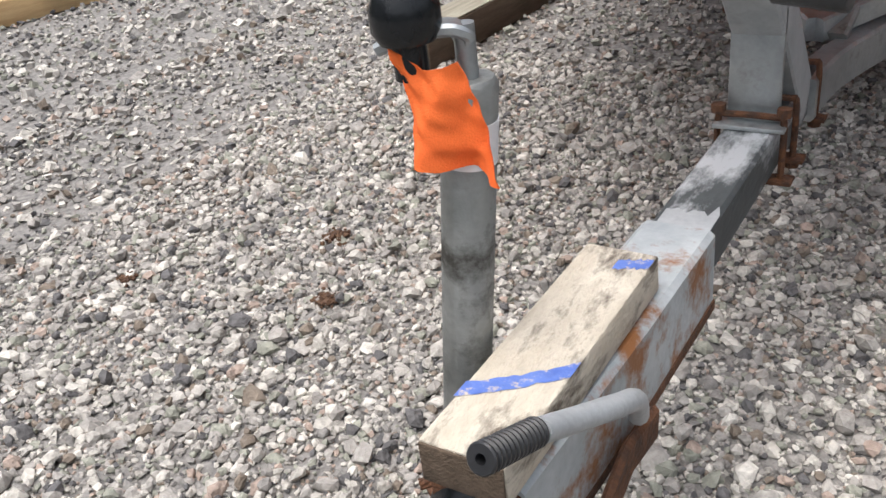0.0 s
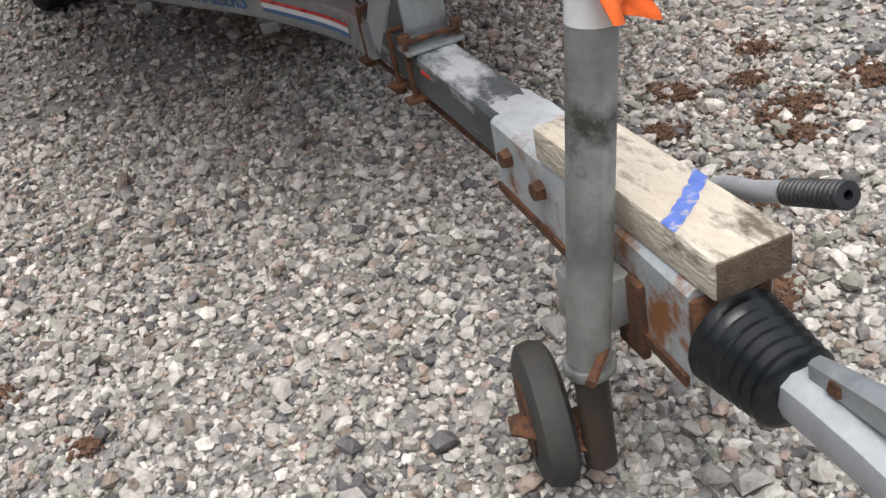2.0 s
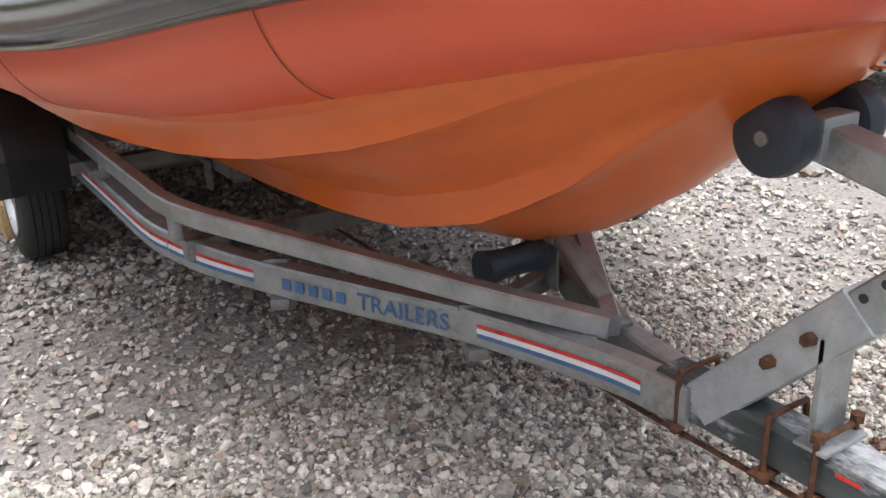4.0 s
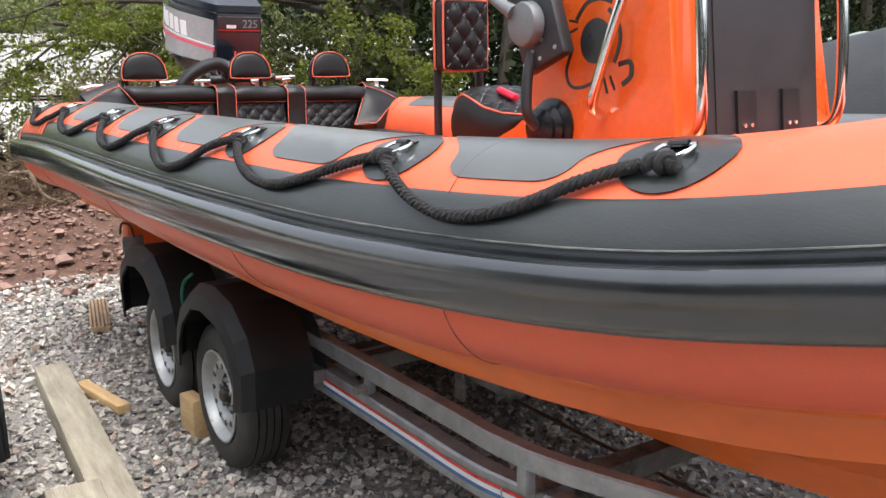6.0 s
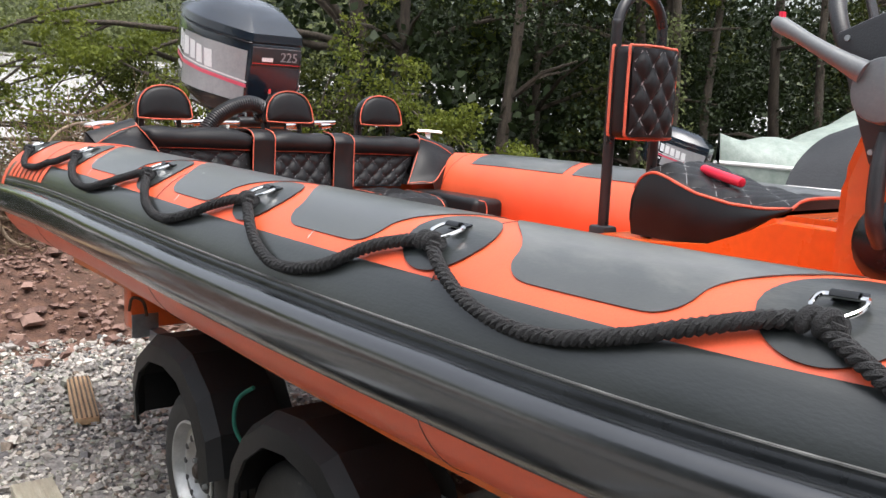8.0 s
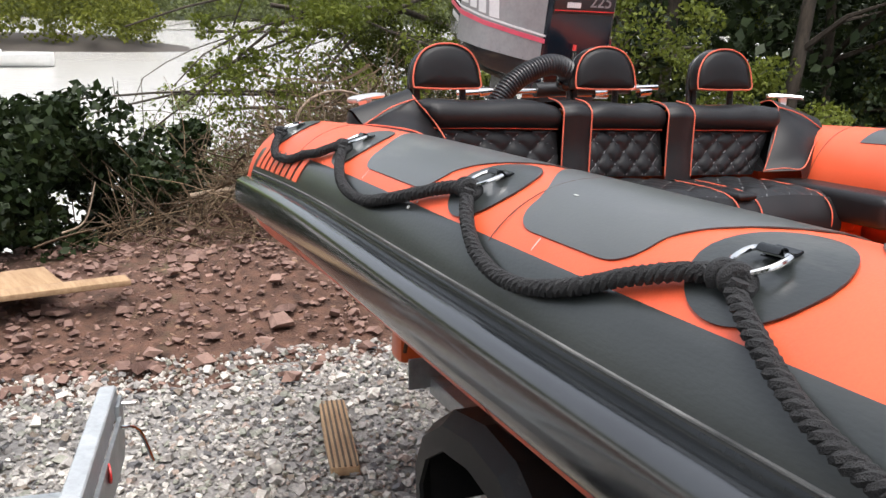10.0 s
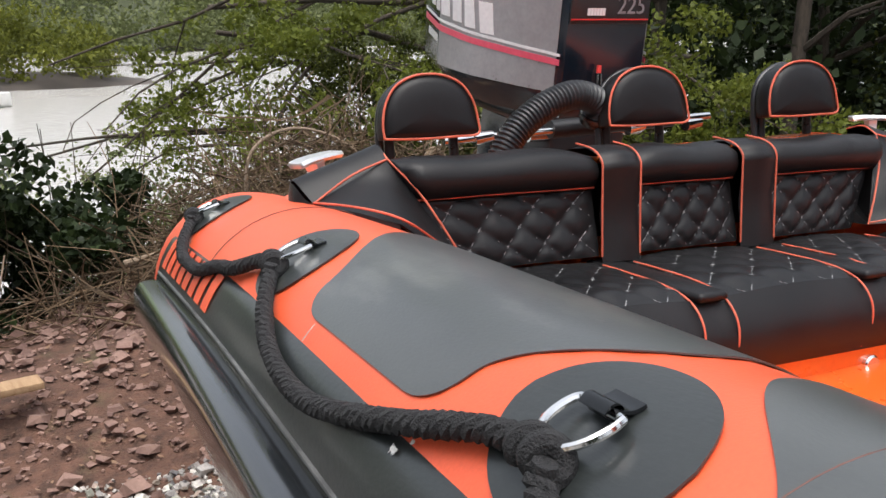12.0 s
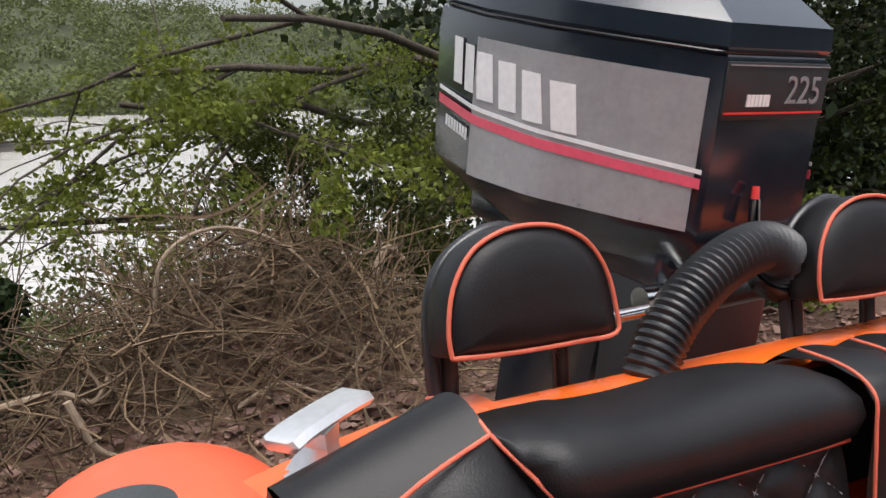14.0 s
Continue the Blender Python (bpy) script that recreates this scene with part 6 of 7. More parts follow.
# ---------------------------------------------------------------- outboard engine
def outboard(name, label, place, scale=1.0):
    th = thing(name, label, "outboard engine")
    # cowl: stacked plan outlines; x across, y aft from the front edge, z up from the lower seam
    def ring(z, half, y0, y1):
        flank = [(half * .90, y0), (half * .97, y0 + .012), (half * 1.27, y0 + .11), (half * 1.66, lerp(y0, y1, .38)), (half * 1.70, lerp(y0, y1, .60)), (half * 1.22, y1 - .06), (half * .5, y1)]
        base = flank + [(-x, y) for x, y in reversed(flank)]
        return [Vector((x, y, z + .16 * y * max(0, z))) for x, y in base]
    levels = [(-.06, .112, .03, .58), (-.01, .138, .0, .69), (.02, .143, -.004, .73), (.26, .142, -.002, .745), (.285, .140, .0, .742), (.29, .135, .003, .735), (.30, .143, -.004, .748), (.335, .141, .0, .735), (.375, .122, .06, .66), (.412, .098, .13, .58), (.428, .060, .20, .48)]
    bm = bmesh.new()
    rows = [[bm.verts.new(p) for p in ring(*lv)] for lv in levels]
    for a, b in zip(rows, rows[1:]):
        for k in range(14):
            bm.faces.new((a[k], a[(k + 1) % 14], b[(k + 1) % 14], b[k]))
    bm.faces.new(rows[0][::-1])
    bm.faces.new(rows[-1])
    bmesh.ops.bevel(bm, geom=[e for e in bm.edges if e.calc_face_angle(0) > .5], offset=.006, segments=2, affect="EDGES")
    part("cowl", bm, COWL, th, "glossy dark blue engine cowl", angle=28)

    def side(s, y, z, out=.0):
        """A point on the cowl's flank."""
        xs = [(0, .136), (.012, .139), (.108, .180), (.28, .236), (.445, .242), (.672, .173), (.73, .072)]
        return Vector((s * (table(xs, y) + .0035 + out), y, z + .16 * y * max(0, z)))
    for s in (-1, 1):
        f = lambda y0, y1, z0, z1, k=0.0: (lambda u, v, h: side(s, lerp(y0, y1, u), lerp(z0, z1, v) + k * (lerp(y0, y1, u) - .02), h))
        part("grey_decal", shell(f(.012, .46, .016, .252), .0012, 14, 4), COWL_SILVER, th, "silver-grey side panel decal")
        part("stripe_decal", shell(lambda u, v, h: side(s, lerp(.0, .69, u), lerp(.086, .102, v) + .03 * u, .0016 + h), .0012, 18, 2), DECAL_PINK, th, "pink stripe decal")
        part("stripe_decal", shell(lambda u, v, h: side(s, lerp(.0, .69, u), lerp(.109, .116, v) + .032 * u, .0016 + h), .0012, 18, 2), DECAL_WHITE, th, "white stripe decal")
        for k in range(6):
            y = .580 - .064 * k
            bm = shell(lambda u, v, h: side(s, y - .046 * u - .012 * (1 - v), lerp(.140, .218, v) + .10 * (y - .35), .0018 + h), .0015, 3, 3)
            part("maker_bar", bm, DECAL_WHITE, th, "white lettering bar")
        for k in range(8):
            y = .60 - .0165 * k
            part("small_bar", shell(lambda u, v, h: side(s, y - .011 * u, lerp(.074, .094, v) + .05 * (y - .5), .0016 + h), .001, 2, 2), DECAL_WHITE, th, "small white lettering bar")
    band = part("front_band", box((.254, .006, .088), (0, -.005, .236), .002), BLACK_PLASTIC, th, "black front band")
    part("band_line", box((.250, .002, .003), (0, -.0092, .203), 0), DECAL_RED, band, "thin red line")
    part("band_line", box((.250, .002, .002), (0, -.0092, .275), 0), DECAL_GREY, band, "thin grey line")
    for k in range(6):
        part("small_bar", box((.008, .002, .018), (-.072 + .0095 * k, -.0092, .222), 0), DECAL_WHITE, band, "small white lettering bar")
    lettering("225", .062, on_plane((.064, -.0092, .236), (1, 0, 0), (0, 0, 1)), DECAL_GREY, band, label="outlined grey number")
    part("seam_line", sweep([Vector((p.x * 1.004, p.y, p.z)) for p in ring(.292, .146, .002, .706)] + [Vector((ring(.292, .146, .002, .706)[0].x, .002, .292))], .0025, 6), RUBBER, th, "dark cowl seam")
    part("lower_pan", box((.27, .56, .10), (0, .32, -.06), .03, seg=3), COWL, th, "dark lower engine pan")
    part("leg", sweep([(0, .36, -.08), (0, .40, -.45), (0, .42, -.78)], 1, profile=[(-.05, -.13), (-.07, 0), (-.05, .13), (.05, .13), (.07, 0), (.05, -.13)], up=(0, 1, 0)), COWL, th, "dark engine leg")
    part("cavitation_plate", box((.20, .42, .015), (0, .48, -.80), .006), COWL, th)
    part("gearcase", lathe([(-.24, .01), (-.20, .04), (-.08, .055), (.10, .05), (.20, .035), (.24, .02)], 20, m=pose(0, .46, -.98, 0, 0, 90)), COWL, th)
    part("skeg_strut", box((.035, .20, .22), (0, .44, -.88), .012), COWL, th)
    part("skeg", box((.014, .16, .14), (0, .48, -1.08), .005), COWL, th)
    for k in range(3):
        part("propeller_blade", box((.012, .05, .15), (0, .71, -.98), .005, (0, 120 * k, 25)), GREY_PLASTIC, th)
    part("bracket", box((.26, .16, .34), (0, .10, -.26), .02), BLACK_PLASTIC, th, "black mounting bracket")
    part("tilt_tube", cyl(.02, .02, (-.19, .04, -.10), (.19, .04, -.10), 16), CHROME, th, "bright steering tube")
    th.matrix_basis = place @ Matrix.Diagonal((scale, scale, scale, 1))
    return th


outboard("outboard_engine", "dark blue outboard engine with silver decals, tilted on the transom", pose(.030, 8.012, 1.452, 11.5, 0, 4))
hose = thing("rigging_hose", "black corrugated rigging hose running to the engine", "hose")
path = resample(smooth_path([(-.385, 7.765, 1.33), (-.375, 7.765, 1.385), (-.325, 7.77, 1.45), (-.245, 7.775, 1.500), (-.16, 7.78, 1.522), (-.095, 7.79, 1.50), (-.075, 7.83, 1.45)], 20), .0035)
part("hose_sleeve", sweep(path, [.0355 if k % 3 == 0 else .0305 for k in range(len(path))], 18), BLACK_PLASTIC, hose)
part("hose_collar", cyl(.041, .041, path[2], path[10], 18, bevel=.004), RUBBER, hose, "black rubber hose collar")
part("hose_collar", cyl(.041, .041, path[-11], path[-3], 18, bevel=.004), RUBBER, hose, "black rubber hose collar")
ram = thing("steering_ram", "bright steering ram and fittings in front of the engine", "steering ram")
part("ram_rod", cyl(.010, .010, (-.50, 7.86, 1.43), (.30, 7.86, 1.45), 14), CHROME, ram)
part("ram_body", cyl(.024, .024, (-.20, 7.87, 1.44), (.18, 7.87, 1.45), 18), BLACK_PLASTIC, ram)
for x in (-.42, .03, .22):
    part("fitting", cyl(.018, .014, (x, 7.86, 1.43), (x + .05, 7.86, 1.435), 10), CHROME, ram)
key = thing("tilt_switch", "small chrome switch with a red tip on the engine front", "switch")
part("stem", cyl(.010, .009, (-.045, 7.878, 1.545), (-.045, 7.876, 1.592), 12), CHROME, key)
part("tip", cyl(.007, .006, (-.045, 7.876, 1.592), (-.042, 7.876, 1.612), 8), DECAL_RED, key, "red tip")


# ---------------------------------------------------------------- river and far shore, laid level
LEVEL = {"water", "far_shore", "far_woodland", "far_field", "yacht", "mudbank"}
WATER_Z = -3.4
bm = surface(lambda u, v: Vector((lerp(-900, 900, u), lerp(13.5, 1500, v), WATER_Z)), 2, 2)
tagged(part("water", bm, WATER, None, smooth=False), "pale rippled tidal river under a bright grey sky", "water", kind="structure")


def far_height(x, y):
    d = y - (150 + 0.12 * x + 8 * math.sin(x * 0.03))
    return WATER_Z - 1 + 1.5 * ease(d / 6) + 26 * ease(d / 140) + 3 * noise.noise((x * 0.02, y * 0.02, 0)) * ease(d / 30)


bm = surface(lambda u, v: Vector((lerp(-260, 420, u), lerp(130, 520, v), far_height(lerp(-260, 420, u), lerp(130, 520, v)))), 60, 40)
tagged(part("far_shore", bm, WOOD_FLOOR), "dark wooded hillside beyond the river", "hill", kind="structure")


def field(u, v):
    x = lerp(-75, -10, u)
    y = 150 + 0.12 * x + 8 * math.sin(x * 0.03) + lerp(32, 300, v)
    return Vector((x, y, far_height(x, y) + 1.2))


tagged(part("far_field", surface(field, 20, 40), GRASS_FIELD), "bright green hillside pasture between the woods", "field", kind="structure")


def leaf_cloud(rng, centres, radii, per, size, flat=0.75, tilt=1.0):
    """Leaf-shaped quads scattered through soft clumps; returns vertices and faces."""
    n = len(centres) * per
    c = np.repeat(centres, per, 0)
    r = np.repeat(radii, per)
    d = rng.normal(size=(n, 3))
    d /= np.linalg.norm(d, axis=1)[:, None] + 1e-9
    d *= (rng.uniform(0.25, 1.0, n) ** 0.5)[:, None]
    d[:, 2] *= flat
    p = c + d * r[:, None]
    m = turns(rng, n)
    s = size * rng.uniform(0.6, 1.3, n)
    shape = np.array([(-.5, 0, 0), (-.08, .32, .06), (.5, 0, -.05), (-.08, -.32, .06)])
    v = np.einsum("nij,kj->nki", m, shape) * s[:, None, None] + p[:, None]
    f = (np.array([0, 1, 2, 3])[None] + 4 * np.arange(n)[:, None])
    return v.reshape(-1, 3), f


def leaves(name, v, f, material, parent=None):
    me = bpy.data.meshes.new(name)
    me.vertices.add(len(v))
    me.vertices.foreach_set("co", v.reshape(-1).astype(np.float32))
    me.loops.add(f.size)
    me.loops.foreach_set("vertex_index", f.reshape(-1).astype(np.int32))
    me.polygons.add(len(f))
    me.polygons.foreach_set("loop_start", np.arange(0, f.size, 4, dtype=np.int32))
    me.update(calc_edges=True)
    me.materials.append(material)
    ob = new(name, me)
    if parent:
        ob.parent = parent
    return ob


rng = np.random.default_rng(21)
cs, rs = [], []
for k in range(1500):
    x = rng.uniform(-110, 200)
    base = 150 + 0.12 * x + 8 * math.sin(x * 0.03)
    y = base + 1.5 + rng.uniform(0, 1) ** 1.9 * 190
    if -62 < x < -14 and y > base + 34:
        continue
    r = rng.uniform(2.2, 5.2)
    cs.append((x, y, far_height(x, y) + r * 0.7))
    rs.append(r)
v, f = leaf_cloud(rng, np.array(cs), np.array(rs), 110, .85, 0.85)
tagged(leaves("far_woodland", v, f, HAZY_WOOD), "mixed woodland along the far river bank, haze put into its leaf colour", "woodland", kind="stuff")

# a nearer wooded point with a dark muddy foot
cs, rs = [], []
for k in range(300):
    u = rng.uniform(0, 1)
    x, y = lerp(-60, 4.5, u), 78 + rng.uniform(0, 14)
    h = lerp(10, 2.5, max(0, u - 0.55) / 0.45) if u > 0.55 else 10
    r = rng.uniform(1.0, 2.3)
    cs.append((x, y, WATER_Z + 1.2 + rng.uniform(0, 1) * h))
    rs.append(r)
v, f = leaf_cloud(rng, np.array(cs), np.array(rs), 150, 0.38, 0.85)
tagged(leaves("far_woodland", v, f, POINT_WOOD), "yellow-green trees on a low point in the river", "woodland", kind="stuff")
bm = surface(lambda u, v: Vector((lerp(-70, 9 - 4 * abs(v - .4), u), lerp(77, 96, v), WATER_Z - 0.3 + (1.1 * math.sin(math.pi * v) ** 0.5) * min(1, (1.02 - u) * 9) + 0.25 * noise.noise((u * 30, v * 6, 0)))), 60, 10)
tagged(part("mudbank", bm, SHORE_MUD), "dark muddy foot of the wooded point", "mudbank", kind="structure")

YACHT = thing("yacht", "white sailing yacht moored on the river", "yacht")
bm = surface(lambda u, v: Vector(((u - .5) * 8.0, (v - .5) * 2.0 * (1 - .9 * max(0, 2 * u - 1.2) ** 2), .75 - .85 * math.sin(math.pi * v) ** .6 + .25 * u)), 14, 10)
part("hull", bm, WHITE_GEL, YACHT)
part("cabin", box((3.0, 1.3, .5), (-.3, 0, .95), .15), WHITE_GEL, YACHT)
part("mast", cyl(.06, .04, (.3, 0, 1.5), (.3, 0, 9.5), 8), GALV, YACHT)
part("boom", cyl(.05, .05, (.3, 0, 2.2), (-3.2, 0, 2.3), 8), GALV, YACHT)
YACHT.matrix_basis = pose(-6.6, 64, WATER_Z - .15, 0, 0, 4)


# ---------------------------------------------------------------- the neighbouring trailer
NEXT = thing("neighbour_trailer", "silver galvanised trailer with ribbed black mudguards parked beside the boat", "trailer")
part("side_rail", sweep([(-1.80, 5.2, .50), (-1.80, 7.2, .50)], 1, profile=rect(.05, .10), up=(0, 0, 1)), GALV, NEXT)
part("side_rail", sweep([(-3.05, 5.2, .50), (-3.05, 7.6, .50)], 1, profile=rect(.05, .10), up=(0, 0, 1)), GALV, NEXT)
part("rear_bar", sweep([(-1.735, 6.75, .60), (-1.60, 7.66, .60)], 1, profile=rect(.045, .075, .004), up=(0, 0, 1)), ZINC_PAINT, NEXT, "bright galvanised bar")
part("rear_web", sweep([(-1.70, 6.80, .51), (-1.575, 7.60, .51)], 1, profile=rect(.012, .12, .002), up=(0, 0, 1)), GALV, NEXT)
part("rear_bracket", box((.012, .09, .16), (-1.575, 7.64, .52), .003, (0, 0, -8)), GALV, NEXT)
part("bracket_pin", cyl(.007, .007, (-1.60, 7.66, .585), (-1.53, 7.66, .58), 10), CHROME, NEXT)
part("bracket_pin", sweep(smooth_path([(-1.575, 7.55, .56), (-1.53, 7.56, .54), (-1.50, 7.53, .46)], 4), .005, 8), CHROME, NEXT)
part("reflector", lathe([(0, .024), (-.004, .024), (-.005, .01)], 20, m=pose(-1.615, 7.30, .55, 0, 180, 8)), DECAL_RED, NEXT, "round red reflector")
part("rear_cross", sweep([(-1.66, 7.28, .48), (-3.1, 7.45, .48)], 1, profile=rect(.07, .07), up=(0, 0, 1)), GALV, NEXT)
part("front_cross", sweep([(-1.80, 5.3, .48), (-3.05, 5.3, .48)], 1, profile=rect(.07, .07), up=(0, 0, 1)), GALV, NEXT)
part("axle", box((1.2, .07, .07), (-2.4, 6.33, .33), .01), GALV_WORN, NEXT)
for z, y in ((.72, 8.55), (.55, 8.45)):
    part("stern_roller", lathe([(-.10, .02), (-.10, .055), (-.03, .06), (.03, .06), (.10, .055), (.10, .02)], 24, m=pose(-2.03, y, z, 0, 0, 10)), GREY_ROLLER, NEXT, "grey ribbed roller")
part("roller_arm", sweep([(-2.1, 7.4, .50), (-2.1, 8.1, .60), (-2.1, 8.55, .64)], 1, profile=rect(.05, .05), up=(0, 0, 1)), GALV, NEXT)
for yc, gs, dx in ((6.40, 1.0, 0), (5.70, .95, -.105)):
    def guard(u, v, h):
        a = lerp(math.radians(-8), math.radians(188), u)
        flat = .335
        y, z = math.cos(a), math.sin(a)
        k = flat / max(abs(y), abs(z)) * .82 + flat * .25
        k = min(k, flat * 1.12)
        rib = .003 * (1 if (v * 4) % 1 > .12 else 0) if 0.05 < v < .95 else -.01
        return Vector((lerp(-1.765, -1.535, v) + dx, yc + gs * y * (k + h + rib), .345 + gs * z * (k + h + rib)))
    part("mudguard", shell(guard, .006, 30, 24), FENDER, NEXT, "ribbed black plastic mudguard", angle=25)
    bm = bmesh.new()
    rim = [Vector((-1.530 + dx, yc + gs * math.cos(a) * .365, .345 + gs * math.sin(a) * .352)) for a in np.linspace(-.1, math.pi + .1, 24)]
    low = [Vector((-1.527 + dx, p.y * .96 + yc * .04, p.z - .055 * max(0, math.sin(k / 23 * math.pi)) - .0)) for k, p in enumerate(rim)]
    ra, rb = [bm.verts.new(p) for p in rim], [bm.verts.new(p) for p in low]
    for k in range(23):
        bm.faces.new((ra[k], ra[k + 1], rb[k + 1], rb[k]))
    part("mudguard_lip", bm, FENDER, NEXT)
bm = shell(lambda u, v, h: Vector((lerp(-1.77, -1.56, u) - .10 * (1 - v), lerp(5.86, 6.17, v), .672 + h + .002 * (1 if (int(u * 14) + int(v * 18)) % 2 else 0))), .006, 28, 36)
part("tread_plate", bm, ZINC_PAINT, NEXT, "pale aluminium tread plate")
for yc, gs, dx in ((6.40, 1.0, 0), (5.70, .95, -.105)):
    w = road_wheel(-1.645 + dx, yc, 1, .325, .28 * gs)

NEXT.matrix_basis = Matrix.Translation((0, 0, -.045))

# boards on the bank
for at, size, rz, rx in (((-2.05, 9.95, .36), (.55, .34, .018), 18, 4), ((-1.78, 9.80, .35), (.70, .12, .03), 12, 2), ((-2.3, 9.9, .33), (.7, .2, .02), -5, 3)):
    th = thing("board", "loose brown plywood board lying on the earth bank", "board", "loose boards")
    part("board_body", box(size, (0, 0, 0), .004), DECKING, th)
    th.matrix_basis = pose(*at, rx, 0, rz)

# far timbers
timber("yellow_beam", "yellowed timber beam lying at the edge of the yard", (.16, 2.4, .14), (-4.17, 4.95, .03), -12, WOOD_PINE)
th = thing("dark_crate", "small dark plastic crate standing on the yellow beam", "crate")
part("crate_body", box((.22, .16, .12), (0, 0, .06), .01), BLACK_PLASTIC, th)
th.matrix_basis = pose(-4.20, 4.72, .170, 0, 0, -12)
timber("yellow_beam", "yellowed timber beam lying under the covered boat", (.12, 2.0, .16), (6.2, 6.9, .01), 62, WOOD_PINE)


# ---------------------------------------------------------------- other boats
def covered_boat(name, label, m, length, beam, cover, hull_mat):
    th = thing(name, label, "boat")
    def hull_f(u, v):
        w = beam / 2 * (1 - .96 * max(0, (u - .55) / .45) ** 2.2)
        a = (v - .5) * math.pi
        return Vector((w * math.sin(a) * (1 if abs(v - .5) < .5 else 1), (u - .5) * length, .45 + .55 * (1 - abs(math.cos(a)) ** .7) + .15 * max(0, u - .6)))
    bm = surface(hull_f, 24, 16)
    bm.verts.ensure_lookup_table()
    bm.faces.new([bm.verts[k] for k in range(17)])
    part("hull", bm, hull_mat, th)
    def cover_f(u, v):
        w = beam / 2 * (1 - .96 * max(0, (u - .55) / .45) ** 2.2) * 1.02
        top = .30 + .46 * math.exp(-((u - .28) / .24) ** 2)
        c = math.cos((v - .5) * math.pi)
        sag = .03 * math.sin(u * 26) * c
        return Vector((w * (2 * v - 1), (u - .5) * length, .98 + .15 * max(0, u - .6) + top * c ** .6 + sag))
    part("cover", surface(cover_f, 40, 20), cover, th)
    part("rubbing_edge", sweep([hull_f(k / 24, 0) + Vector((0, 0, .01)) for k in range(25)], .02, 8), WHITE_GEL, th, "white rubbing edge")
    part("rubbing_edge", sweep([hull_f(k / 24, 1) + Vector((0, 0, .01)) for k in range(25)], .02, 8), WHITE_GEL, th, "white rubbing edge")
    part("cradle", box((beam * .7, .12, .42), (0, -length * .2, .22), .01), WOOD_DARK, th, "dark timber cradle")
    part("cradle", box((beam * .7, .12, .42), (0, length * .15, .22), .01), WOOD_DARK, th, "dark timber cradle")
    th.matrix_basis = m
    return th


covered_boat("covered_boat", "cream-hulled boat under a dark cover standing beyond the orange boat", pose(4.75, 5.3, .05, 0, 0, 188), 4.6, 1.9, COVER_DARK, CREAM_GEL)
covered_boat("covered_boat", "small boat under a pale green tarpaulin near the trees", pose(7.4, 9.3, 0, 0, 0, 80), 3.4, 1.5, COVER_GREEN, COVER_GREEN)
covered_boat("covered_boat", "small boat under a dark tarpaulin near the trees", pose(9.8, 8.6, 0, 0, 0, 70), 3.6, 1.6, COVER_DARK, COVER_DARK)
outboard("second_outboard", "dark blue outboard engine of a boat parked behind", pose(4.70, 9.0, .98, 14, 0, 25), .78)
stand = thing("engine_stand", "grey steel stand carrying the second outboard engine", "stand")
part("stand_post", box((.08, .08, 1.0), (4.62, 9.3, .5), .005), GALV_WORN, stand)
part("stand_foot", box((.6, .08, .06), (4.62, 9.3, .03), .005), GALV_WORN, stand)

# ---------------------------------------------------------------- trees and scrub
def grow(rng, start, direction, length, r, depth, bm, tips, droop, spread_a):
    """A limb that bends as it grows and forks; the ends are kept for leaves."""
    p, d = Vector(start), Vector(direction).normalized()
    if depth and p.x < -.35:
        return
    n = 5
    pts, rad = [p.copy()], [r]
    for k in range(n):
        d = (d + Vector((rng.normal(0, .16), rng.normal(0, .16), rng.normal(0, .12) - droop * .12))).normalized()
        p = p + d * (length / n)
        pts.append(p.copy())
        rad.append(r * (1 - .62 * (k + 1) / n))
        if depth < 2 or k > 1:
            tips.append((p.copy(), depth))
    sweep(pts, rad, 6 if depth < 2 else 4, bm)
    if depth >= 3:
        return
    for k in range(2 if depth == 0 else 3):
        i = int(rng.integers(2, n + 1))
        axis = Vector((rng.normal(), rng.normal(), rng.normal() * .5)).normalized()
        nd = (d + axis * spread_a).normalized()
        grow(rng, pts[i], nd, length * rng.uniform(.45, .7), rad[i] * .7, depth + 1, bm, tips, droop, spread_a)


def tree(name, label, base, limbs, trunk, r, seed, leaf, size, per, clump, droop=.5, spread_a=.9):
    """A tapered trunk with forking limbs and a loose crown of separate leaves."""
    rng = np.random.default_rng(seed)
    th = thing(name, label, "tree")
    bm, tips = bmesh.new(), []
    top = [Vector(base) + Vector((.12 * math.sin(k * .9 + seed), .10 * math.cos(k * 1.3 + seed), trunk * k / 7)) for k in range(8)]
    sweep([top[0] - Vector((0, 0, .3))] + top, [r * 1.35] + [r * (1 - .08 * k) for k in range(8)], 12, bm)
    for h, d, ln in limbs:
        i = h * 7 / trunk
        s = top[int(min(7, i))]
        grow(rng, s, d, ln, r * .24, 0, bm, tips, droop, spread_a)
    part("trunk", bm, BARK, th, angle=70)
    ends = np.array([tuple(p) for p, dep in tips if dep > 0 and p.x > -.7])
    v, f = leaf_cloud(rng, ends, rng.uniform(.5, 1.2, len(ends)) * clump, per, size)
    leaves("crown", v, f, leaf, th)
    return th


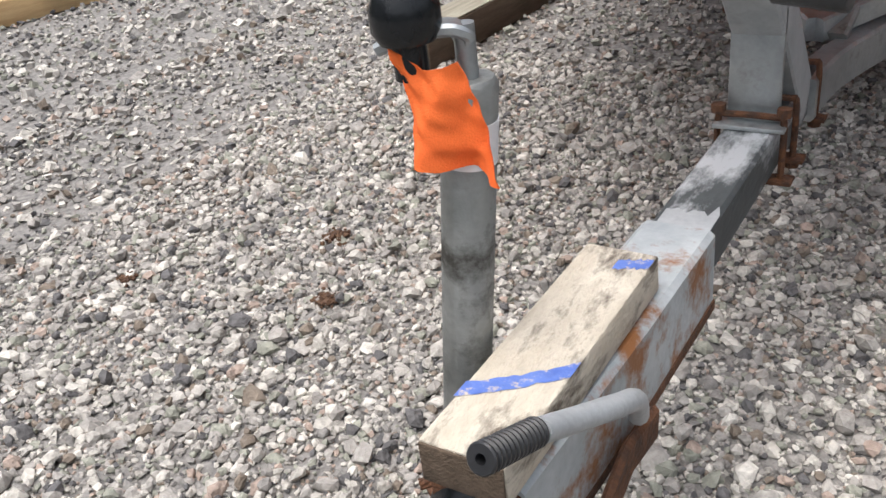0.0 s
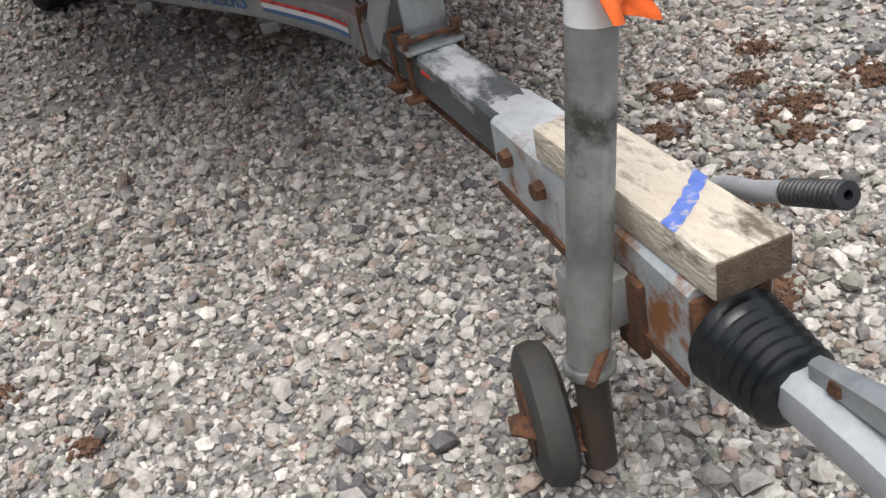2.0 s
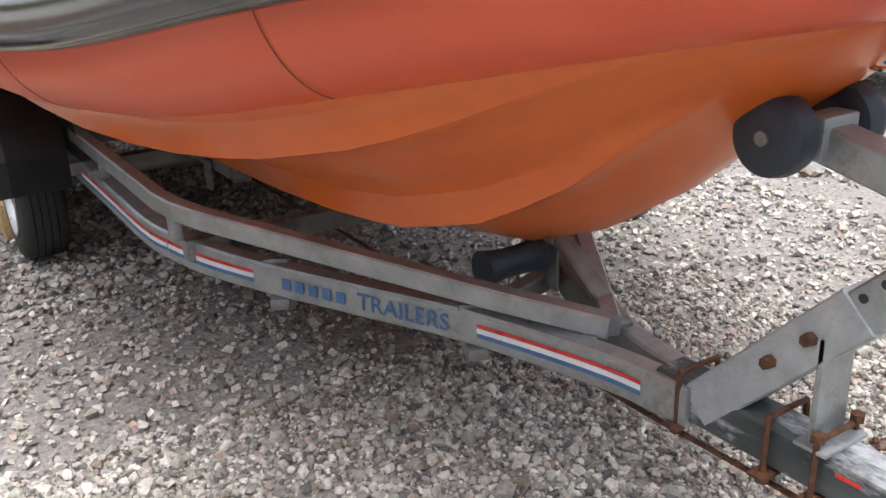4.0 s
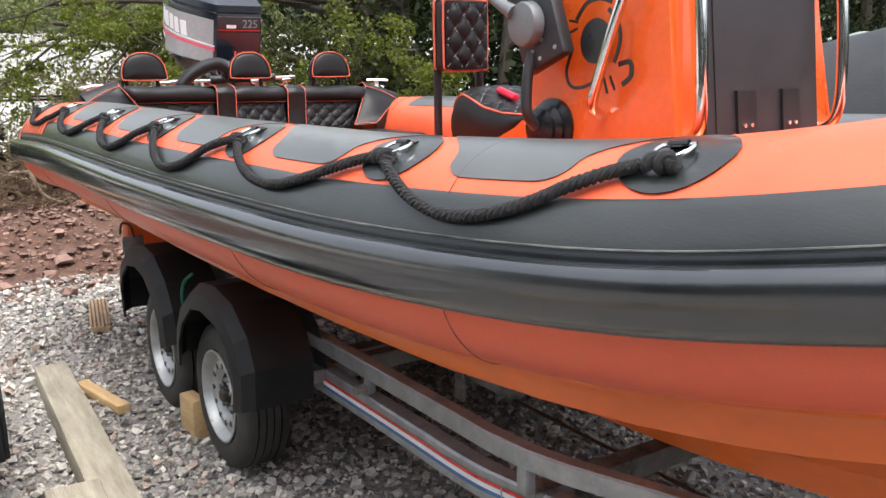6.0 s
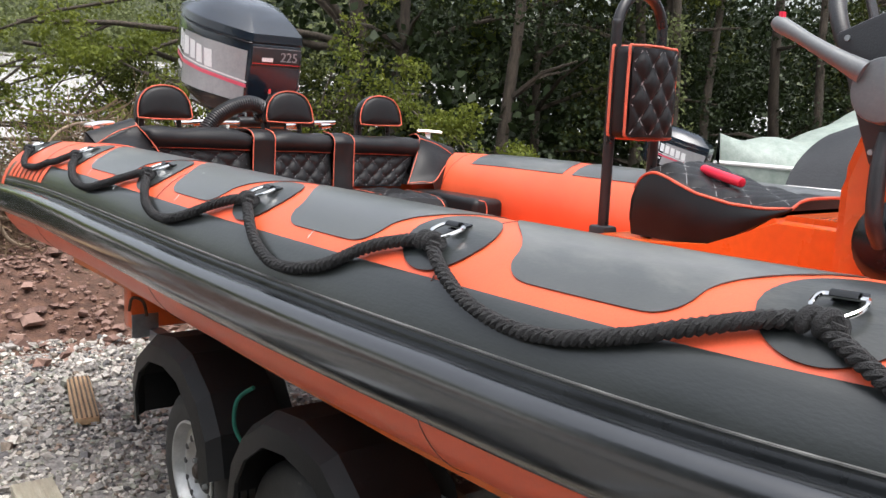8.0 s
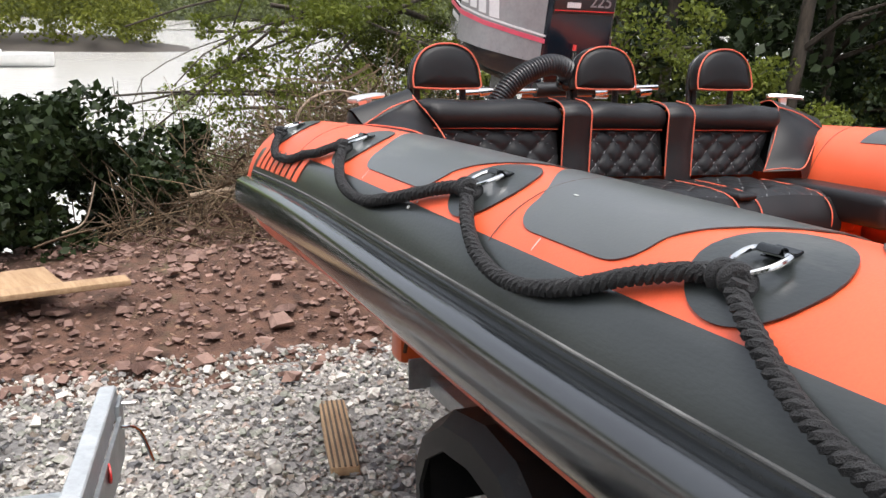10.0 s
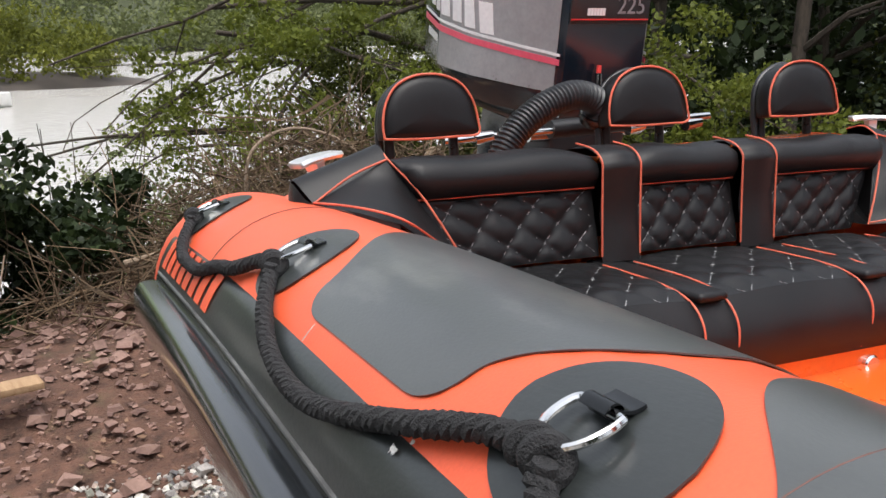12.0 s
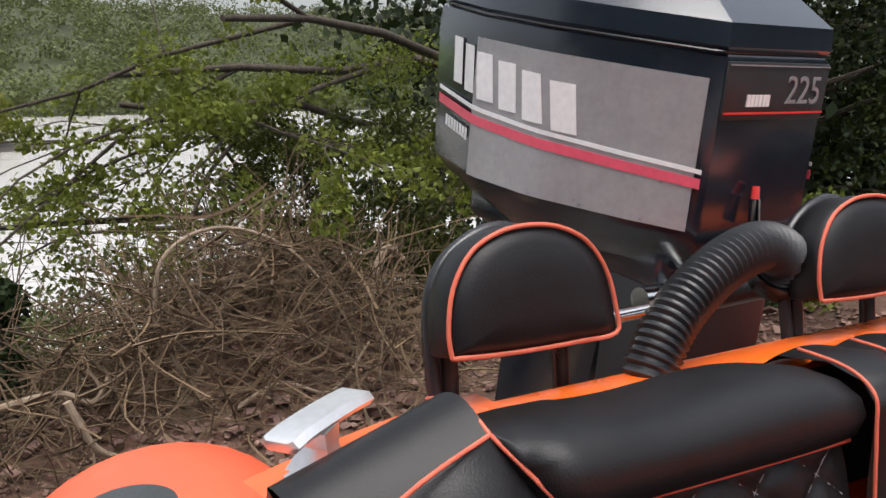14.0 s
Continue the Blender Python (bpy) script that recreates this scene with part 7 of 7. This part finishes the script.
def column(name, label, base, height, radius, n, seed, leaf, size, lean=(0, 0)):
    """A trunk smothered in climbing leaves."""
    rng = np.random.default_rng(seed)
    th = thing(name, label, "tree")
    bm = bmesh.new()
    pts = [Vector(base) + Vector((lean[0] * k / 8 + .08 * math.sin(k + seed), lean[1] * k / 8, height * k / 8 - .3)) for k in range(9)]
    sweep(pts, [.09 * (1 - .06 * k) for k in range(9)], 10, bm)
    for k in range(10):
        s = pts[int(rng.integers(2, 9))]
        a = rng.uniform(0, 6.28)
        e = s + Vector((math.cos(a), math.sin(a), rng.uniform(-.1, .5))) * radius * rng.uniform(.8, 1.5)
        sweep([s, s.lerp(e, .5) + Vector((0, 0, .1)), e], [.04, .025, .01], 5, bm)
    part("trunk", bm, BARK, th, angle=70)
    m = 34
    cs = []
    for k in range(m):
        t = rng.uniform(0, 1)
        q = pts[int(t * 8)]
        a, d = rng.uniform(0, 6.28), radius * rng.uniform(.25, 1.0)
        cs.append((q.x + math.cos(a) * d, q.y + math.sin(a) * d, q.z + rng.uniform(-.3, .3)))
    v, f = leaf_cloud(rng, np.array(cs), rng.uniform(.25, .7, m) * radius, n // m, size)
    leaves("crown", v, f, leaf, th)
    return th


gz = ground_height
tree("oak_tree", "spreading oak with fresh olive leaves overhanging the river bank", (4.0, 14.0, gz(4.0, 14.0)),
     [(2.0, (-1, -.16, .02), 3.6), (2.3, (-1, -.30, .06), 3.7), (2.6, (-1, -.06, .10), 3.7), (2.9, (-1, -.38, .12), 3.4), (3.2, (-1, -.2, .16), 4.0), (3.6, (-.95, -.42, .2), 3.8), (4.0, (-1, -.1, .22), 4.2), (4.4, (-1, -.3, .3), 3.8),
      (4.2, (-.3, -.9, .3), 2.4), (4.6, (.8, -.4, .5), 2.4), (5.0, (-.8, -.2, .6), 3.2), (5.2, (-.5, .3, .8), 2.6), (1.7, (-1, -.42, -.02), 3.4),
      (3.0, (-1, -.12, .05), 4.2), (3.4, (-1, -.3, .1), 4.2), (3.8, (-1, -.22, .05), 4.4), (4.6, (-1, -.16, .12), 4.4), (4.9, (-1, -.34, .16), 4.2)],
     6.4, .22, 3, LEAF_OAK, .044, 84, .18, .35, .75)
rng = np.random.default_rng(77)
spots = [(4.1, 13.0, 1.0), (5.2, 12.4, 1.1), (6.3, 13.2, 1.2), (7.4, 12.2, 1.1), (8.7, 12.6, 1.2), (9.9, 11.6, 1.1), (11.2, 11.0, 1.2), (12.6, 10.0, 1.3), (13.8, 8.6, 1.3), (15.0, 7.0, 1.4), (5.6, 15.0, 1.4), (8.2, 15.0, 1.4), (10.8, 14.0, 1.4), (13.4, 12.5, 1.5)]
for k, (x, y, rad) in enumerate(spots):
    column("ivy_clad_tree", "tall tree trunk smothered in dark ivy", (x, y, gz(x, y)), 6.2 + .8 * math.sin(k * 2.1), rad, 6200, 40 + k, LEAF_MID if k in (0, 3, 6) else LEAF_IVY, .062 if k < 10 else .12, (.4 * math.sin(k), 0))
for k, (x, y) in enumerate([(6.9, 11.2), (9.2, 10.6), (10.4, 10.2), (8.1, 11.5), (12.0, 9.2)]):
    th = thing("bare_trunk", "slim bare tree trunk at the edge of the wood", "tree")
    sweep_pts = [Vector((x + .1 * math.sin(j + k), y, gz(x, y) - .2 + .8 * j)) for j in range(9)]
    part("trunk", sweep(sweep_pts, [.065 - .004 * j for j in range(9)], 10), BARK, th, angle=70)
    if k < 9:
        cs = np.array([(p.x, p.y, p.z) for p in sweep_pts[1:6] for _ in range(3)]) + rng.normal(0, .1, (15, 3))
        v, f = leaf_cloud(rng, cs, np.full(15, .28), 120, .055)
        leaves("ivy", v, f, LEAF_SALLOW if k < 1 else LEAF_IVY, th)
# understorey that closes the wood
cs = np.array([(rng.uniform(3.4, 17), rng.uniform(12.5, 17), 0) for _ in range(420)])
cs[:, 2] = [max(-1.5, gz(x, y)) + rng.uniform(.1, 5.2) for x, y, _ in cs]
v, f = leaf_cloud(rng, cs, rng.uniform(.7, 1.3, len(cs)), 130, .145)
tagged(leaves("understorey", v, f, LEAF_IVY), "dense dark woodland understorey behind the yard", "undergrowth", kind="stuff")


def bush(name, label, centre, radii, n, size, leaf, seed, stems=10):
    rng = np.random.default_rng(seed)
    th = thing(name, label, "bush")
    bm = bmesh.new()
    c = Vector(centre)
    foot = Vector((c.x, c.y, gz(c.x, c.y) - .1))
    for k in range(stems):
        a = rng.uniform(0, 6.28)
        e = c + Vector((math.cos(a) * radii[0] * rng.uniform(.3, .95), math.sin(a) * radii[1] * rng.uniform(.3, .9), radii[2] * rng.uniform(-.2, .95)))
        f0 = foot + Vector((rng.normal(0, .15), rng.normal(0, .12), 0))
        sweep(smooth_path([f0, f0.lerp(e, .5) + Vector((rng.normal(0, .1), rng.normal(0, .1), .12)), e], 4), [.009 * (1 - .09 * j) for j in range(9)], 5, bm)
    part("stem", bm, BARK, th, angle=70)
    m = 60
    d = rng.normal(size=(m, 3))
    d /= np.linalg.norm(d, axis=1)[:, None]
    d *= rng.uniform(.35, 1.0, m)[:, None] ** .5
    v, f = leaf_cloud(rng, np.array(centre) + d * np.array(radii), rng.uniform(.10, .26, m) * max(radii), n // m, size)
    leaves("foliage", v, f, leaf, th)
    return th


bush("ivy_bush", "dense dark green ivy bush at the top of the bank", (-1.58, 11.45, .40), (1.22, .65, .72), 16500, .074, LEAF_IVY, 5)
bush("ivy_bush", "dense dark green ivy bush at the top of the bank", (-3.6, 11.2, .42), (1.1, .7, .65), 5600, .07, LEAF_IVY, 6)
bush("sallow_shrub", "thin pale-leaved shrub on the river bank", (-1.15, 12.7, .62), (.85, .45, .75), 2400, .042, LEAF_SALLOW, 7, 16)
bush("sallow_shrub", "thin pale-leaved shrub on the river bank", (-.1, 12.9, .42), (.9, .45, .55), 2100, .042, LEAF_SALLOW, 9, 16)
bush("hawthorn_bush", "leafy olive-green bush behind the stern", (1.40, 12.5, .72), (.80, .6, 1.15), 13000, .040, LEAF_MID, 11, 26)
bush("hawthorn_bush", "leafy olive-green bush behind the stern", (2.5, 12.5, .7), (.95, .6, 1.3), 11000, .044, LEAF_MID, 12, 22)
bush("hawthorn_bush", "leafy olive-green bush behind the stern", (2.0, 13.3, 1.3), (1.0, .6, 1.3), 9000, .042, LEAF_OAK, 15, 22)
bush("hawthorn_bush", "leafy olive-green bush behind the stern", (.85, 12.75, .85), (.60, .5, 1.1), 10000, .036, LEAF_MID, 18, 22)
bush("bramble", "low tangled olive-green bramble on the bank", (-.35, 11.95, .30), (.9, .35, .55), 8600, .034, LEAF_BRAMBLE, 19, 22)
bush("bramble", "low tangled olive-green bramble on the bank", (.3, 12.2, .10), (1.2, .45, .60), 8200, .040, LEAF_BRAMBLE, 13, 24)
bush("bramble", "low tangled grey-green bramble on the bank", (-1.2, 12.3, -.1), (.9, .4, .45), 2600, .038, LEAF_SALLOW, 14, 20)


def brushwood():
    """A heap of dead, crooked twigs."""
    rng = np.random.default_rng(31)
    bm = bmesh.new()
    for k in range(2300):
        cx, cy = rng.normal(.05, .80), 10.98 + rng.normal(0, .34)
        d = math.hypot((cx - .1) / 1.6, (cy - 11.1) / .8)
        if d > 1.15:
            continue
        z = gz(cx, cy) + max(.03, .34 * (1 - d * d)) * rng.uniform(0, 1.1)
        dirv = Vector((rng.normal(), .7 * rng.normal(), .55 * rng.normal() + .1)).normalized()
        ln, curl = rng.uniform(.25, .95), rng.uniform(.15, .75)
        q, keys = Vector((cx, cy, z)) - dirv * ln / 2, []
        turn = Vector((rng.normal(), rng.normal(), rng.normal())) * curl
        for j in range(6):
            keys.append(q.copy())
            dirv = (dirv + turn * .45 + Vector((rng.normal(), rng.normal(), rng.normal())) * .14).normalized()
            q = q + dirv * ln / 5
        pts = smooth_path(keys, 2)
        r0 = rng.choice([.0030, .0048, .0080], p=[.48, .38, .14])
        sweep(pts, [r0 * (1 - .06 * j) for j in range(len(pts))], 3, bm)
    ob = part("brushwood", bm, TWIG, None, angle=70)
    tagged(ob, "heap of dead brown twigs and roots on the bank", "brushwood", kind="stuff")


brushwood()
for pts, r in (([(-.32, 10.95, .85), (-.28, 10.9, 1.15), (-.05, 10.9, 1.27), (.25, 10.9, 1.18), (.48, 10.85, .92), (.60, 10.8, .62)], .011),
               ([(-.75, 10.5, .70), (-.66, 10.5, .50), (-.5, 10.5, .42)], .016),
               ([(-1.0, 10.85, .62), (-.75, 10.8, .66), (-.62, 10.8, .60), (-.55, 10.8, .70)], .018), ([(-1.75, 10.75, .45), (-1.62, 10.72, .52), (-1.55, 10.72, .75)], .007),
               ([(-.2, 10.6, .45), (.1, 10.6, .60), (.35, 10.6, .52), (.55, 10.6, .72)], .012), ([(.75, 11.0, .85), (.85, 11.0, 1.08), (.95, 11.0, 1.02)], .03)):
    th = thing("dead_branch", "crooked pale dead branch sticking out of the brushwood", "branch", "dead branches")
    path = smooth_path(pts, 5)
    part("branch_body", sweep(path, [r * (1 - .5 * k / len(path)) for k in range(len(path))], 8), ROOT, th)

# unseen trees added behind and to either side, closing off low sky light
rng = np.random.default_rng(91)
cs = []
for k in range(420):
    a = radians(rng.uniform(150, 385))
    d = rng.uniform(15, 20)
    cs.append((d * math.cos(a), 4 + d * math.sin(a), rng.uniform(.3, 4.2 if d * math.cos(a) > -8 else 7.5)))
v, f = leaf_cloud(rng, np.array(cs), rng.uniform(1.4, 2.6, len(cs)), 46, .62)
tagged(leaves("woodland", v, f, LEAF_IVY), "unseen leafy trees added round the yard to darken reflections", "woodland", kind="stuff")


# ---------------------------------------------------------------- loose stone
build_gravel()

# ---------------------------------------------------------------- set the boat down on its trailer
SETTLE = {"rigid_inflatable_boat": (0, 0, -.048), "grab_line": (0, 0, -.048), "stern_bench": (0, .06, -.066), "mooring_cleat": (0, 0, -.055),
          "steering_console": (-.065, -.01, -.052), "control_wheel": (-.065, -.01, -.052), "throttle_control": (-.05, -.042, -.052), "pilot_chair": (-.01, -.01, -.066), "red_handle": (-.01, -.01, -.066),
          "rigging_hose": (0, .05, -.055), "steering_ram": (.04, .08, -.06), "tilt_switch": (.05, .10, -.077)}
for ob in list(scene.objects):
    if ob.parent is None and ob.name.split(".")[0] in SETTLE:
        ob.matrix_basis = Matrix.Translation(SETTLE[ob.name.split(".")[0]]) @ ob.matrix_basis
# the bench dips a little towards the port side
BENCH.matrix_basis = Matrix.Translation((-.72, 0, 1.36)) @ Matrix.Rotation(radians(1.3), 4, "Y") @ Matrix.Translation((.72, 0, -1.36)) @ BENCH.matrix_basis

# ---------------------------------------------------------------- set the yard on its slope
for ob in list(scene.objects):
    if ob.parent is None and ob.type in ("MESH", "EMPTY") and ob.name.split(".")[0] not in LEVEL:
        ob.matrix_basis = SLOPE @ ob.matrix_basis
